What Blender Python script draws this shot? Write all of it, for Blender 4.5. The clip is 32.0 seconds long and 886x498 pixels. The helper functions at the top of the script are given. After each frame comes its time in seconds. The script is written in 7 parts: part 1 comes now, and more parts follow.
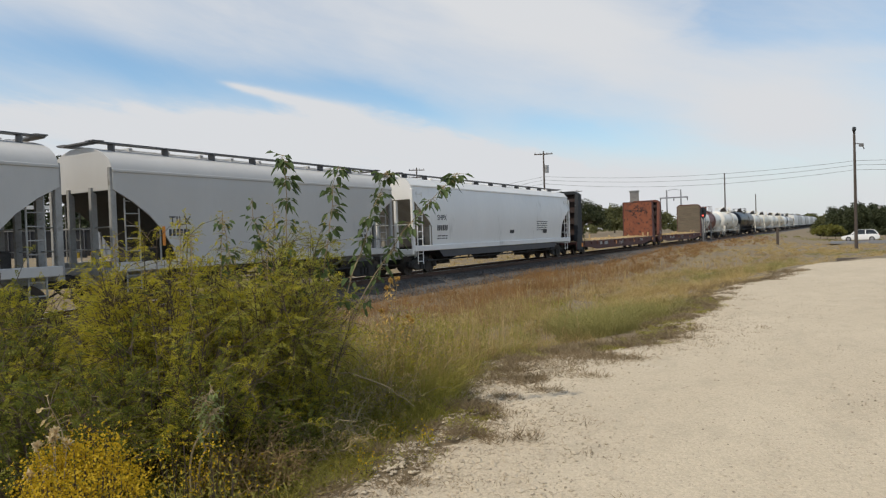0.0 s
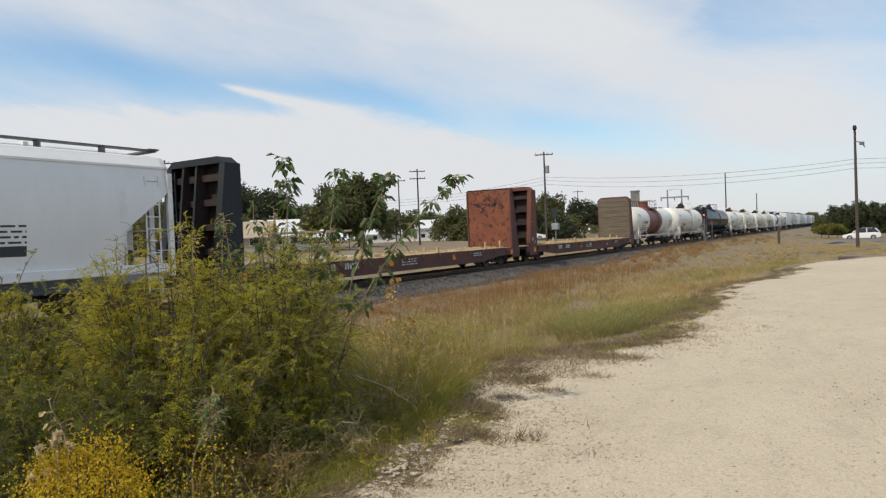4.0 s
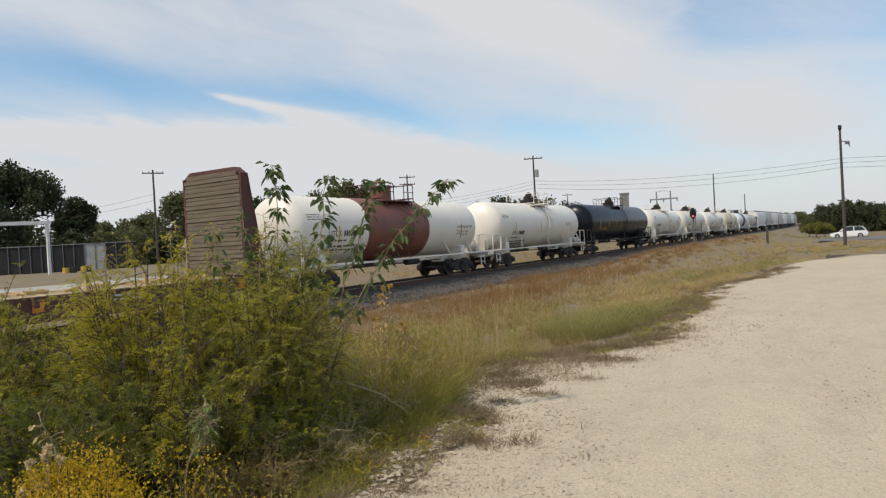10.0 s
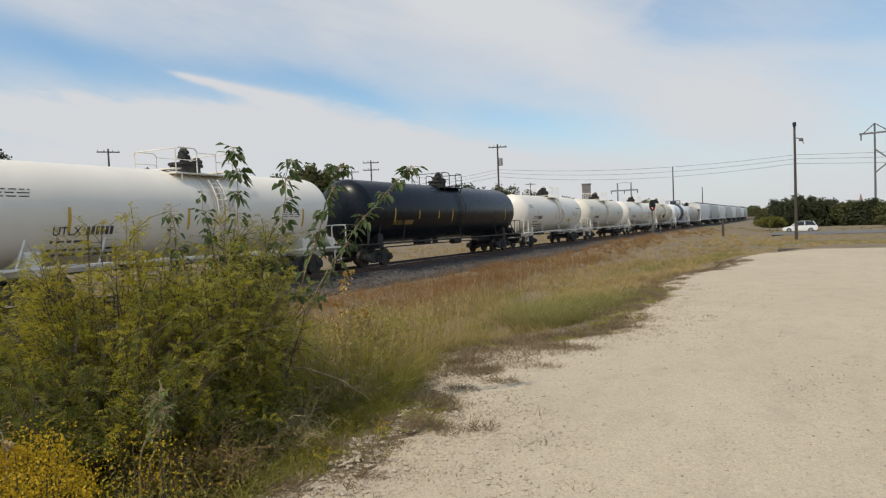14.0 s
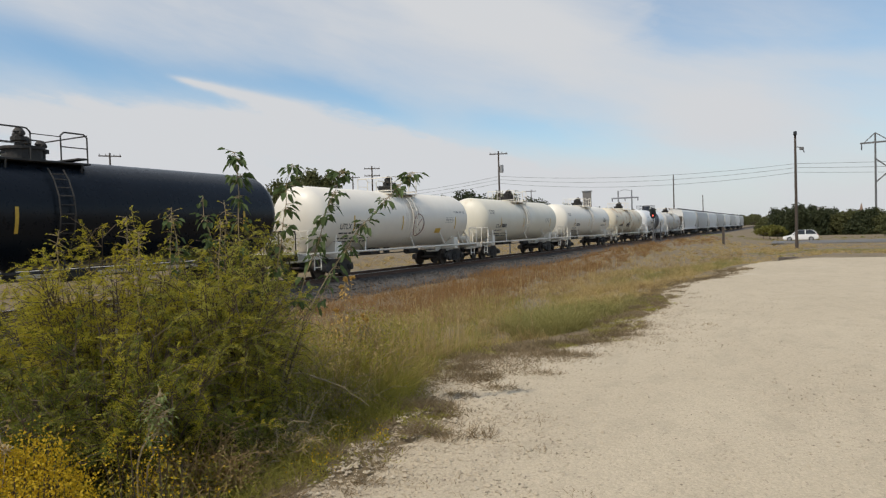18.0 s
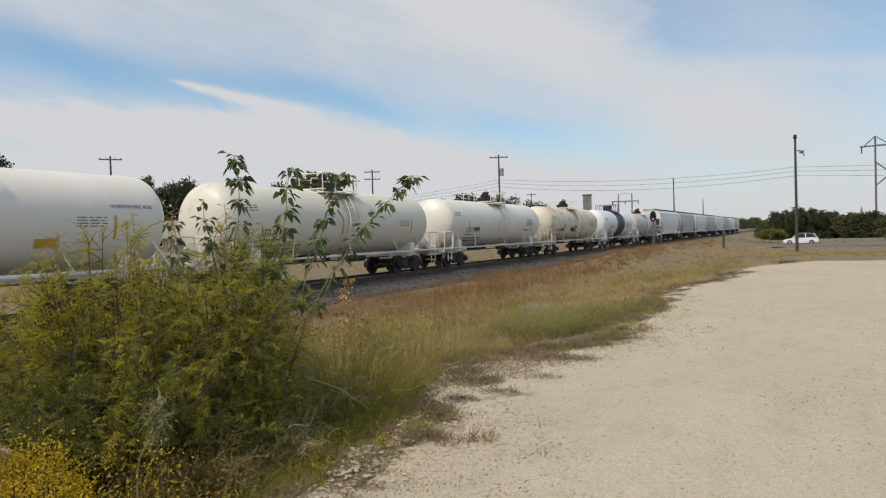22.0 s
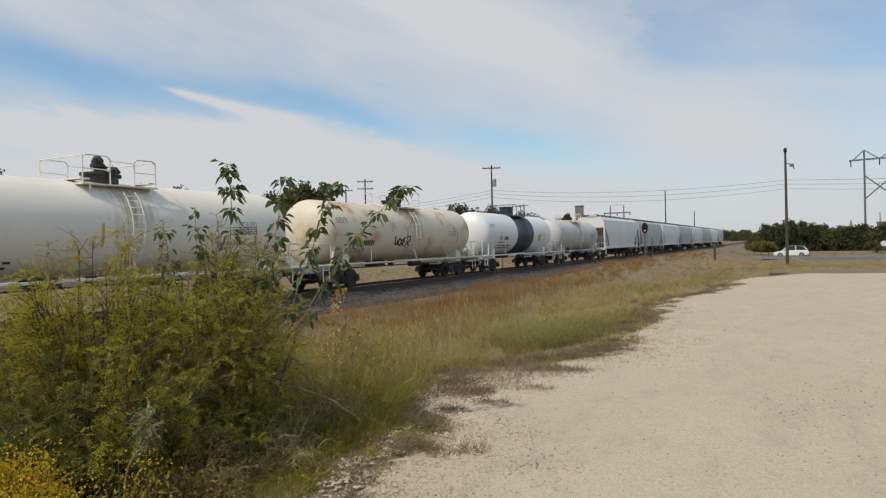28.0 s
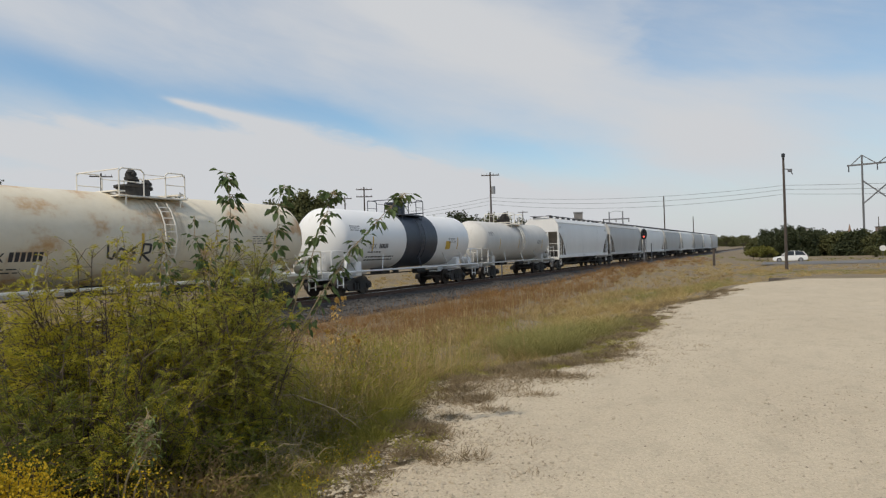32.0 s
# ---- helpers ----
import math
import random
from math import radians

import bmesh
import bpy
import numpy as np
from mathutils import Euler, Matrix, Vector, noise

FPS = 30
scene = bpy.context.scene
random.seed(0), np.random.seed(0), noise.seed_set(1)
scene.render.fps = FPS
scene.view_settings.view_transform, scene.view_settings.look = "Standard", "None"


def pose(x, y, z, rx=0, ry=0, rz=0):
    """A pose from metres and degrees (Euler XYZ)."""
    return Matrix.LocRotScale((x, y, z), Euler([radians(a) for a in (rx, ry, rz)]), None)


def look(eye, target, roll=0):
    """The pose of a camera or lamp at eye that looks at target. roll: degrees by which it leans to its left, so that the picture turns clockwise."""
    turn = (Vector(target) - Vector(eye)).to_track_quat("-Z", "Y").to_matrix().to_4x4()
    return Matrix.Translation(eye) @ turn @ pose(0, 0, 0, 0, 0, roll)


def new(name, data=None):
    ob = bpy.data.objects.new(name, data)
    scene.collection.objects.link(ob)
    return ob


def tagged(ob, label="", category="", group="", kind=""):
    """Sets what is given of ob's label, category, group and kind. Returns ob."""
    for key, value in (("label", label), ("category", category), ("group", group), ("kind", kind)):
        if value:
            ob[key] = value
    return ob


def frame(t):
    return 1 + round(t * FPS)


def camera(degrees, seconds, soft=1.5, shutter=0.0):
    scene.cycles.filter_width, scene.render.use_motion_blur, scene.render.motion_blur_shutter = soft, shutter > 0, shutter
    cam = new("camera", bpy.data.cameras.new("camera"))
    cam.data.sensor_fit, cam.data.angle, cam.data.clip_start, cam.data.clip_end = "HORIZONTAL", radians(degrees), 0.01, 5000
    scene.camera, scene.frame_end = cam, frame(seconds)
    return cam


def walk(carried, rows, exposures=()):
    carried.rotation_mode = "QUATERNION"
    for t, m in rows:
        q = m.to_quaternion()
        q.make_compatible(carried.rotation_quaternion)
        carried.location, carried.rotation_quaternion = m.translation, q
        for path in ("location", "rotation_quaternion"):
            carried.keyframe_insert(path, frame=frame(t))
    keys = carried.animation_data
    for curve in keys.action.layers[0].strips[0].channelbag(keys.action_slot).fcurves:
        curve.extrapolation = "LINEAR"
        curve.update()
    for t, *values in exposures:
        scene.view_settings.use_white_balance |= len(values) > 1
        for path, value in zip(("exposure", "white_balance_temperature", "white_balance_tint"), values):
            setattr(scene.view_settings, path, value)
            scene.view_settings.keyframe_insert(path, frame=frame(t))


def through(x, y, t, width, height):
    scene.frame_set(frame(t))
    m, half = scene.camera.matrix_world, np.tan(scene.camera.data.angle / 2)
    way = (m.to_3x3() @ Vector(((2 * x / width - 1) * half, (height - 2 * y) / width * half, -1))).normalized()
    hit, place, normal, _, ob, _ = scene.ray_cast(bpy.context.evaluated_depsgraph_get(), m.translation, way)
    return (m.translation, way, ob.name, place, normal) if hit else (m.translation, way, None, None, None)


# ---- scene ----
EYE = 1.8           # camera above the rail heads
LENS = 67.5


def aim(yaw, pitch, roll):
    return pose(0, 0, EYE, 0, 0, yaw) @ pose(0, 0, 0, 90 + pitch) @ pose(0, 0, 0, 0, 0, -roll)


# seconds, yaw to the left of the track's direction, pitch, roll
PATH = (
    (0, 31.95, -1.24, 1.89),
    (0.5, 32.01, -1.75, 1.72),
    (1, 31.93, -1.74, 1.90),
    (1.5, 31.82, -1.69, 2.35),
    (2, 31.81, -1.52, 2.51),
    (2.5, 31.76, -1.73, 2.68),
    (3, 31.76, -1.65, 2.78),
    (3.5, 32.01, -1.26, 2.28),
    (5.5, 32.24, -0.97, 2.51),
    (6, 32.24, -1.23, 2.79),
    (6.5, 32.14, -1.32, 2.94),
    (7, 32.09, -1.18, 2.92),
    (7.5, 32.07, -0.92, 2.87),
    (8, 31.99, -0.83, 2.95),
    (8.5, 31.97, -0.82, 2.93),
    (9, 32.06, -1.05, 2.97),
    (9.5, 31.78, -1.06, 3.12),
    (10, 31.24, -0.72, 3.22),
    (10.5, 31.10, -0.97, 3.14),
    (11, 30.75, -1.39, 3.17),
    (11.5, 29.94, -1.78, 2.76),
    (12, 27.47, -1.92, 1.92),
    (12.5, 27.66, -1.93, 2.21),
    (13, 27.61, -1.88, 2.11),
    (13.5, 27.81, -1.92, 2.11),
    (14, 28.09, -1.99, 2.12),
    (14.5, 28.13, -1.73, 2.03),
    (16.5, 28.17, -2.01, 1.63),
    (17, 28.14, -1.77, 1.68),
    (17.5, 28.10, -1.56, 1.68),
    (18, 28.10, -1.45, 1.71),
    (18.5, 28.12, -1.39, 1.72),
    (19, 28.17, -1.40, 1.61),
    (19.5, 28.19, -1.45, 1.73),
    (20, 28.21, -1.41, 1.77),
    (20.5, 28.17, -1.19, 1.79),
    (21, 28.12, -1.13, 1.74),
    (21.5, 28.16, -1.05, 1.78),
    (22, 28.11, -1.16, 1.71),
    (22.5, 28.09, -1.03, 1.87),
    (23, 27.92, -0.90, 1.68),
    (23.5, 27.61, -0.56, 1.52),
    (24, 27.47, -0.56, 1.44),
    (24.5, 27.42, -0.73, 1.30),
    (25, 27.37, -0.66, 1.33),
    (25.5, 27.32, -0.44, 1.32),
    (27.5, 27.49, -0.52, 1.30),
    (28, 27.43, -0.30, 1.32),
    (28.5, 27.38, -0.11, 1.46),
    (29, 27.37, 0.07, 1.45),
    (29.5, 27.31, 0.12, 1.73),
    (30, 27.41, 0.16, 1.57),
    (30.5, 27.42, -0.04, 1.60),
    (31, 27.38, 0.05, 1.66),
    (31.5, 27.37, 0.25, 1.67),
    (32, 27.35, 0.33, 1.67),
)
cam = camera(LENS, 32.0, soft=1.25)
walk(cam, [(t, aim(y, p, r)) for t, y, p, r in PATH],
     exposures=((0, -0.07), (1.5, -0.01), (3, 0.03), (6, -0.04), (8, -0.05), (12, -0.12), (22, -0.19), (32, -0.25)))

# ---- world and sun ----
SUN = Vector((-0.30, -0.95, 0)).normalized()     # where the sun stands, in plan
SUN_UP = radians(56)

world = bpy.data.worlds.new("sky")
scene.world = world
world.use_nodes = True
wn, wl = world.node_tree.nodes, world.node_tree.links
wn.clear()


def wnode(kind, **sets):
    n = wn.new(kind)
    for k, v in sets.items():
        if k == "op":
            n.operation = v
        elif k.startswith("i"):
            s = n.inputs[int(k[1:])]
            if isinstance(v, bpy.types.NodeSocket):
                wl.new(v, s)
            else:
                s.default_value = v
    return n


def wmath(op, a, b=0.0, c=0.0):
    return wnode("ShaderNodeMath", op=op, i0=a, i1=b, i2=c).outputs[0]


geo_dir = wnode("ShaderNodeTexCoord").outputs["Generated"]
turned = wn.new("ShaderNodeVectorRotate")
turned.rotation_type = "Z_AXIS"
wl.new(geo_dir, turned.inputs["Vector"])
turned.inputs["Angle"].default_value = radians(-30)
sep = wnode("ShaderNodeSeparateXYZ", i0=turned.outputs[0])
# azimuth and elevation in degrees round the middle of the view
az = wmath("MULTIPLY", wmath("ARCTAN2", sep.outputs[0], sep.outputs[1]), 57.3)
el = wmath("MULTIPLY", wmath("ARCSINE", sep.outputs[2]), 57.3)


def combine(x, y, z=0.0):
    return wnode("ShaderNodeCombineXYZ", i0=x, i1=y, i2=z).outputs[0]


def wnoise(vec, scale, detail, rough, distort=0.0):
    n = wn.new("ShaderNodeTexNoise")
    wl.new(vec, n.inputs["Vector"])
    n.inputs["Scale"].default_value, n.inputs["Detail"].default_value = scale, detail
    n.inputs["Roughness"].default_value, n.inputs["Distortion"].default_value = rough, distort
    return n.outputs["Fac"]


def gauss(a0, e0, sa, se, tilt):
    """A soft oval in the sky; tilt in degrees of elevation for a degree of azimuth."""
    da = wmath("SUBTRACT", az_w, a0)
    de = wmath("SUBTRACT", wmath("SUBTRACT", el_w, e0), wmath("MULTIPLY", da, tilt))
    q = wmath("ADD", wmath("POWER", wmath("ABSOLUTE", wmath("DIVIDE", da, sa)), 2.0),
              wmath("POWER", wmath("ABSOLUTE", wmath("DIVIDE", de, se)), 2.0))
    return wmath("EXPONENT", wmath("MULTIPLY", q, -1.0))


def wstep(value, lo, hi, top=1.0):
    r = wn.new("ShaderNodeMapRange")
    r.interpolation_type = "SMOOTHSTEP"
    wl.new(value, r.inputs["Value"])
    r.inputs["From Min"].default_value, r.inputs["From Max"].default_value = lo, hi
    r.inputs["To Max"].default_value = top
    return r.outputs[0]


warp = wnoise(combine(wmath("MULTIPLY", az, 0.06), wmath("MULTIPLY", el, 0.16)), 1.0, 5, 0.6)
az_w = wmath("ADD", az, wmath("MULTIPLY", wmath("SUBTRACT", warp, 0.5), 4.0))
el_w = wmath("ADD", el, wmath("MULTIPLY", wmath("SUBTRACT", warp, 0.5), 1.6))
veil = wnoise(combine(wmath("MULTIPLY", az, 0.045), wmath("ADD", wmath("MULTIPLY", el, 0.13), wmath("MULTIPLY", az, 0.045))), 1.0, 6, 0.55, 0.4)
wisps = wnoise(combine(wmath("MULTIPLY", az, 0.09), wmath("ADD", wmath("MULTIPLY", el, 0.45), wmath("MULTIPLY", az, 0.12))), 1.0, 8, 0.62, 0.6)
billow = wnoise(combine(wmath("MULTIPLY", az, 0.22), wmath("MULTIPLY", el, 0.5)), 1.0, 7, 0.6, 0.3)
cover = wmath("ADD", wmath("MULTIPLY", wmath("SUBTRACT", veil, 0.5), 0.75), wmath("MULTIPLY", wmath("SUBTRACT", wisps, 0.5), 0.30))
cover = wmath("ADD", wmath("ADD", cover, 0.635), wstep(el, 6.0, 0.5, 0.30))
for weight, spot in ((-0.50, (-23.0, 13.0, 12.0, 1.9, -0.13)),   # the blue gap
                     (-0.24, (-34.0, 14.5, 8.0, 3.0, 0.0)),
                     (-0.42, (-6.0, 11.5, 8.0, 1.5, -0.24)),     # blue band over the bank
                     (-0.30, (9.0, 8.6, 8.0, 1.4, -0.22)),
                     (0.36, (10.0, 15.6, 19.0, 3.4, -0.42)),     # the broad veil
                     (0.16, (2.0, 19.5, 12.0, 3.0, -0.2)),
                     (0.26, (24.0, 7.8, 6.0, 2.8, 0.1)),
                     (0.22, (14.0, 4.6, 8.0, 1.6, -0.1)),
                     (0.16, (-26.0, 18.5, 14.0, 2.0, 0.0)),
                     (-0.16, (36.0, 10.0, 6.0, 6.0, 0.0)),
                     (-0.24, (-15.0, 6.0, 8.0, 1.1, -0.05)),
                     (-0.20, (-31.0, 7.6, 6.0, 0.9, -0.1))):
    cover = wmath("ADD", cover, wmath("MULTIPLY", gauss(*spot), weight))
# the greyer field right of the veil's steep edge
edge = wmath("ADD", az, wmath("MULTIPLY", wmath("SUBTRACT", billow, 0.5), 7.0))
field = wmath("MULTIPLY", wstep(edge, 17.0, 21.5, 0.24), wstep(wmath("ADD", el_w, wmath("MULTIPLY", az, 0.12)), 15.2, 17.4))
cover = wmath("SUBTRACT", cover, field)
# the white bank, billowing at its upper edge, which falls to the right
rim = wmath("SUBTRACT", 11.0, wmath("MULTIPLY", wmath("MAXIMUM", wmath("ADD", az, 8.0), 0.0), 0.29))
rim = wmath("ADD", rim, wmath("ADD", wmath("MULTIPLY", wmath("SUBTRACT", billow, 0.5), 2.6), wmath("MULTIPLY", wmath("SUBTRACT", wisps, 0.5), 1.6)))
cover = wmath("ADD", cover, wmath("MULTIPLY", wmath("MULTIPLY", wstep(wmath("SUBTRACT", rim, el), -0.5, 1.1), wmath("ADD", 0.50, wmath("MULTIPLY", wmath("SUBTRACT", wisps, 0.5), 0.9))), wstep(az, 22.0, 2.0)))
# the thin bright streak that runs into it
along = wmath("ADD", az, 20.3)
lift = wmath("SUBTRACT", el, wmath("SUBTRACT", 12.95, wmath("MULTIPLY", along, 0.235)))
lift = wmath("ADD", lift, wmath("MULTIPLY", wmath("SUBTRACT", billow, 0.5), 0.5))
thick = wmath("ADD", 0.20, wmath("MULTIPLY", wmath("MAXIMUM", along, 0.0), 0.055))
streak = wmath("EXPONENT", wmath("MULTIPLY", wmath("POWER", wmath("ABSOLUTE", wmath("DIVIDE", lift, thick)), 2.0), -1.0))
streak = wmath("MULTIPLY", streak, wmath("MULTIPLY", wstep(along, -0.4, 2.2), wstep(along, 14.0, 8.0)))
cover = wmath("ADD", cover, wmath("MULTIPLY", streak, 0.85))
ramp = wn.new("ShaderNodeMapRange")
ramp.interpolation_type = "SMOOTHSTEP"
wl.new(cover, ramp.inputs["Value"])
ramp.inputs["From Min"].default_value, ramp.inputs["From Max"].default_value = 0.0, 1.05
sky = wn.new("ShaderNodeTexSky")
sky.sky_type, sky.sun_disc = "NISHITA", False
sky.sun_elevation, sky.sun_rotation = SUN_UP, math.atan2(SUN.x, SUN.y)
sky.air_density, sky.dust_density, sky.ozone_density = 1.0, 1.2, 1.0
blue = wnode("ShaderNodeVectorMath", op="MULTIPLY", i0=sky.outputs[0], i1=(0.139, 0.163, 0.166)).outputs[0]
mixc = wn.new("ShaderNodeMix")
mixc.data_type = "RGBA"
wl.new(ramp.outputs[0], mixc.inputs["Factor"])
wl.new(blue, mixc.inputs["A"])
mixc.inputs["B"].default_value = (0.728, 0.745, 0.772, 1)
back = wn.new("ShaderNodeBackground")
wl.new(mixc.outputs["Result"], back.inputs["Color"])
back.inputs["Strength"].default_value = 1.0
out = wn.new("ShaderNodeOutputWorld")
wl.new(back.outputs[0], out.inputs["Surface"])

sun = new("sun", bpy.data.lights.new("sun", "SUN"))
sun.data.energy, sun.data.angle, sun.data.color = 2.9, radians(1.0), (1.0, 0.89, 0.73)
sun.matrix_world = look((0, 0, 50), (-SUN.x * 10, -SUN.y * 10, 50 - 10 * math.tan(SUN_UP)))

# ---- materials ----
def mat(name, a, b=None, scale=4.0, rough=0.7, metal=0.0, bump=0.0, bump_scale=40.0, fine=0.35, stain=None, stain_at=0.6, stain_scale=1.2, stretch=(1, 1, 1), island=0.0, coord="Object", speck=None):
    """Two colours mixed by coarse and fine noise, with optional stains and relief."""
    m = bpy.data.materials.new(name)
    m.use_nodes = True
    n, l = m.node_tree.nodes, m.node_tree.links
    p = n["Principled BSDF"]
    p.inputs["Metallic"].default_value = metal
    b = b or tuple(c * 0.75 for c in a)
    co = n.new("ShaderNodeTexCoord")
    mp = n.new("ShaderNodeMapping")
    mp.inputs["Scale"].default_value = stretch
    l.new(co.outputs[coord], mp.inputs["Vector"])

    def noise_at(sc, det):
        t = n.new("ShaderNodeTexNoise")
        t.inputs["Scale"].default_value, t.inputs["Detail"].default_value = sc, det
        t.inputs["Roughness"].default_value = 0.62
        l.new(mp.outputs[0], t.inputs["Vector"])
        return t.outputs["Fac"]

    def mix(f, x, y):
        k = n.new("ShaderNodeMix")
        k.data_type = "RGBA"
        for s, v in (("Factor", f), ("A", x), ("B", y)):
            if isinstance(v, bpy.types.NodeSocket):
                l.new(v, k.inputs[s])
            else:
                k.inputs[s].default_value = (*v, 1) if isinstance(v, tuple) else v
        return k.outputs["Result"]

    def span(f, lo, hi):
        k = n.new("ShaderNodeMapRange")
        k.interpolation_type = "SMOOTHSTEP"
        l.new(f, k.inputs["Value"])
        k.inputs["From Min"].default_value, k.inputs["From Max"].default_value = lo, hi
        return k.outputs[0]

    coarse, grain = noise_at(scale, 6), noise_at(scale * 9, 4)
    c = mix(span(coarse, 0.3, 0.7), a, b)
    dark = tuple(x * (1 - fine) for x in a)
    k = n.new("ShaderNodeMath")
    k.operation = "MULTIPLY"
    l.new(span(grain, 0.45, 0.75), k.inputs[0])
    k.inputs[1].default_value = 0.7
    c = mix(k.outputs[0], c, dark)
    if island:
        g = n.new("ShaderNodeNewGeometry")
        c = mix(g.outputs["Random Per Island"], c, mix(island, c, tuple(min(1, x * 1.7) for x in b)))
    if speck:
        c = mix(span(noise_at(speck[1], 3), speck[2], speck[2] + 0.08), c, speck[0])
    if stain:
        c = mix(span(noise_at(stain_scale, 8), stain_at, stain_at + 0.16), c, stain)
    l.new(c, p.inputs["Base Color"])
    r = n.new("ShaderNodeMapRange")
    l.new(grain, r.inputs["Value"])
    r.inputs["To Min"].default_value, r.inputs["To Max"].default_value = max(0, rough - 0.12), min(1, rough + 0.12)
    l.new(r.outputs[0], p.inputs["Roughness"])
    if bump:
        bp = n.new("ShaderNodeBump")
        bp.inputs["Strength"].default_value, bp.inputs["Distance"].default_value = bump, 0.02
        l.new(noise_at(bump_scale, 4), bp.inputs["Height"])
        l.new(bp.outputs[0], p.inputs["Normal"])
    return m


def leafy(name, a, b, through=0.35, rough=0.6):
    """Leaves and grass: colour from piece to piece and from place to place, some light through them."""
    m = mat(name, a, b, scale=1.3, rough=rough, fine=0.3, island=0.55)
    n, l = m.node_tree.nodes, m.node_tree.links
    p = n["Principled BSDF"]
    p.inputs["Specular IOR Level"].default_value = 0.22
    t = n.new("ShaderNodeBsdfTranslucent")
    l.new(p.inputs["Base Color"].links[0].from_socket, t.inputs["Color"])
    x = n.new("ShaderNodeMixShader")
    x.inputs[0].default_value = through
    l.new(p.outputs[0], x.inputs[1])
    l.new(t.outputs[0], x.inputs[2])
    l.new(x.outputs[0], n["Material Output"].inputs["Surface"])
    return m


def pebbled(m, scale, depth):
    """Adds packed pebbles: each with its own tone, darker joints and relief, in two sizes."""
    n, l = m.node_tree.nodes, m.node_tree.links
    p = n["Principled BSDF"]
    colour = p.inputs["Base Color"].links[0].from_socket
    co = n.new("ShaderNodeTexCoord")
    heights = []
    for k, sc in enumerate((scale, scale * 2.3)):
        v = n.new("ShaderNodeTexVoronoi")
        v.inputs["Scale"].default_value = sc
        l.new(co.outputs["Object"], v.inputs["Vector"])
        tone = n.new("ShaderNodeSeparateColor")
        l.new(v.outputs["Color"], tone.inputs[0])
        r = n.new("ShaderNodeMapRange")
        l.new(tone.outputs[0], r.inputs["Value"])
        r.inputs["To Min"].default_value, r.inputs["To Max"].default_value = 1 - depth, 1 + depth * 0.75
        j = n.new("ShaderNodeMapRange")
        l.new(v.outputs["Distance"], j.inputs["Value"])
        j.inputs["From Min"].default_value, j.inputs["From Max"].default_value = 0.35, 0.75
        j.inputs["To Min"].default_value, j.inputs["To Max"].default_value = 1.0, 0.94
        q = n.new("ShaderNodeMath")
        q.operation = "MULTIPLY"
        l.new(r.outputs[0], q.inputs[0])
        l.new(j.outputs[0], q.inputs[1])
        x = n.new("ShaderNodeVectorMath")
        x.operation = "SCALE"
        l.new(colour, x.inputs[0])
        l.new(q.outputs[0], x.inputs["Scale"])
        colour = x.outputs[0]
        heights.append(v.outputs["Distance"])
    l.new(colour, p.inputs["Base Color"])
    b = n.new("ShaderNodeBump")
    b.invert = True
    b.inputs["Strength"].default_value, b.inputs["Distance"].default_value = 0.55, 0.008
    l.new(heights[0], b.inputs["Height"])
    if p.inputs["Normal"].links:
        l.new(p.inputs["Normal"].links[0].from_socket, b.inputs["Normal"])
    l.new(b.outputs[0], p.inputs["Normal"])


def glow(name, colour, strength):
    m = bpy.data.materials.new(name)
    m.use_nodes = True
    p = m.node_tree.nodes["Principled BSDF"]
    p.inputs["Base Color"].default_value = (*colour, 1)
    p.inputs["Emission Color"].default_value = (*colour, 1)
    p.inputs["Emission Strength"].default_value = strength
    return m


# ---- mesh helpers ----
def part(name, bm, material, parent=None, label="", smooth=False):
    me = bpy.data.meshes.new(name)
    bmesh.ops.recalc_face_normals(bm, faces=bm.faces)
    bm.to_mesh(me)
    bm.free()
    if smooth:
        me.shade_smooth()
        me.set_sharp_from_angle(angle=radians(35))
    me.materials.append(material)
    ob = new(name, me)
    if parent:
        ob.parent = parent
    if label:
        tagged(ob, label)
    return ob


def again(ob, m, parent):
    """One more of a part, on the same mesh."""
    o = new(ob.name.split(".")[0], ob.data)
    o.parent = parent
    o.matrix_basis = m
    return o


def thing(name, label, category, group="", kind="", at=(0, 0, 0), turn=0):
    e = new(name)
    e.empty_display_size = 0.3
    e.matrix_basis = pose(*at, 0, 0, turn)
    return tagged(e, label, category, group, kind)


def raw(name, verts, faces, material, parent=None, label="", smooth=False):
    me = bpy.data.meshes.new(name)
    me.from_pydata([tuple(v) for v in verts], [], [tuple(int(i) for i in q) for q in faces])
    me.materials.append(material)
    if smooth:
        me.shade_smooth()
    ob = new(name, me)
    if parent:
        ob.parent = parent
    if label:
        tagged(ob, label)
    return ob


def quads(name, arr, material, parent=None, label=""):
    """Many loose faces at once: arr is n x k x 3."""
    arr = np.asarray(arr, np.float32)
    n, k = arr.shape[:2]
    me = bpy.data.meshes.new(name)
    me.vertices.add(n * k)
    me.vertices.foreach_set("co", arr.reshape(-1))
    me.loops.add(n * k)
    me.loops.foreach_set("vertex_index", np.arange(n * k, dtype=np.int32))
    me.polygons.add(n)
    me.polygons.foreach_set("loop_start", np.arange(0, n * k, k, dtype=np.int32))
    me.update(calc_edges=True)
    me.validate()
    me.materials.append(material)
    ob = new(name, me)
    if parent:
        ob.parent = parent
    if label:
        tagged(ob, label)
    return ob


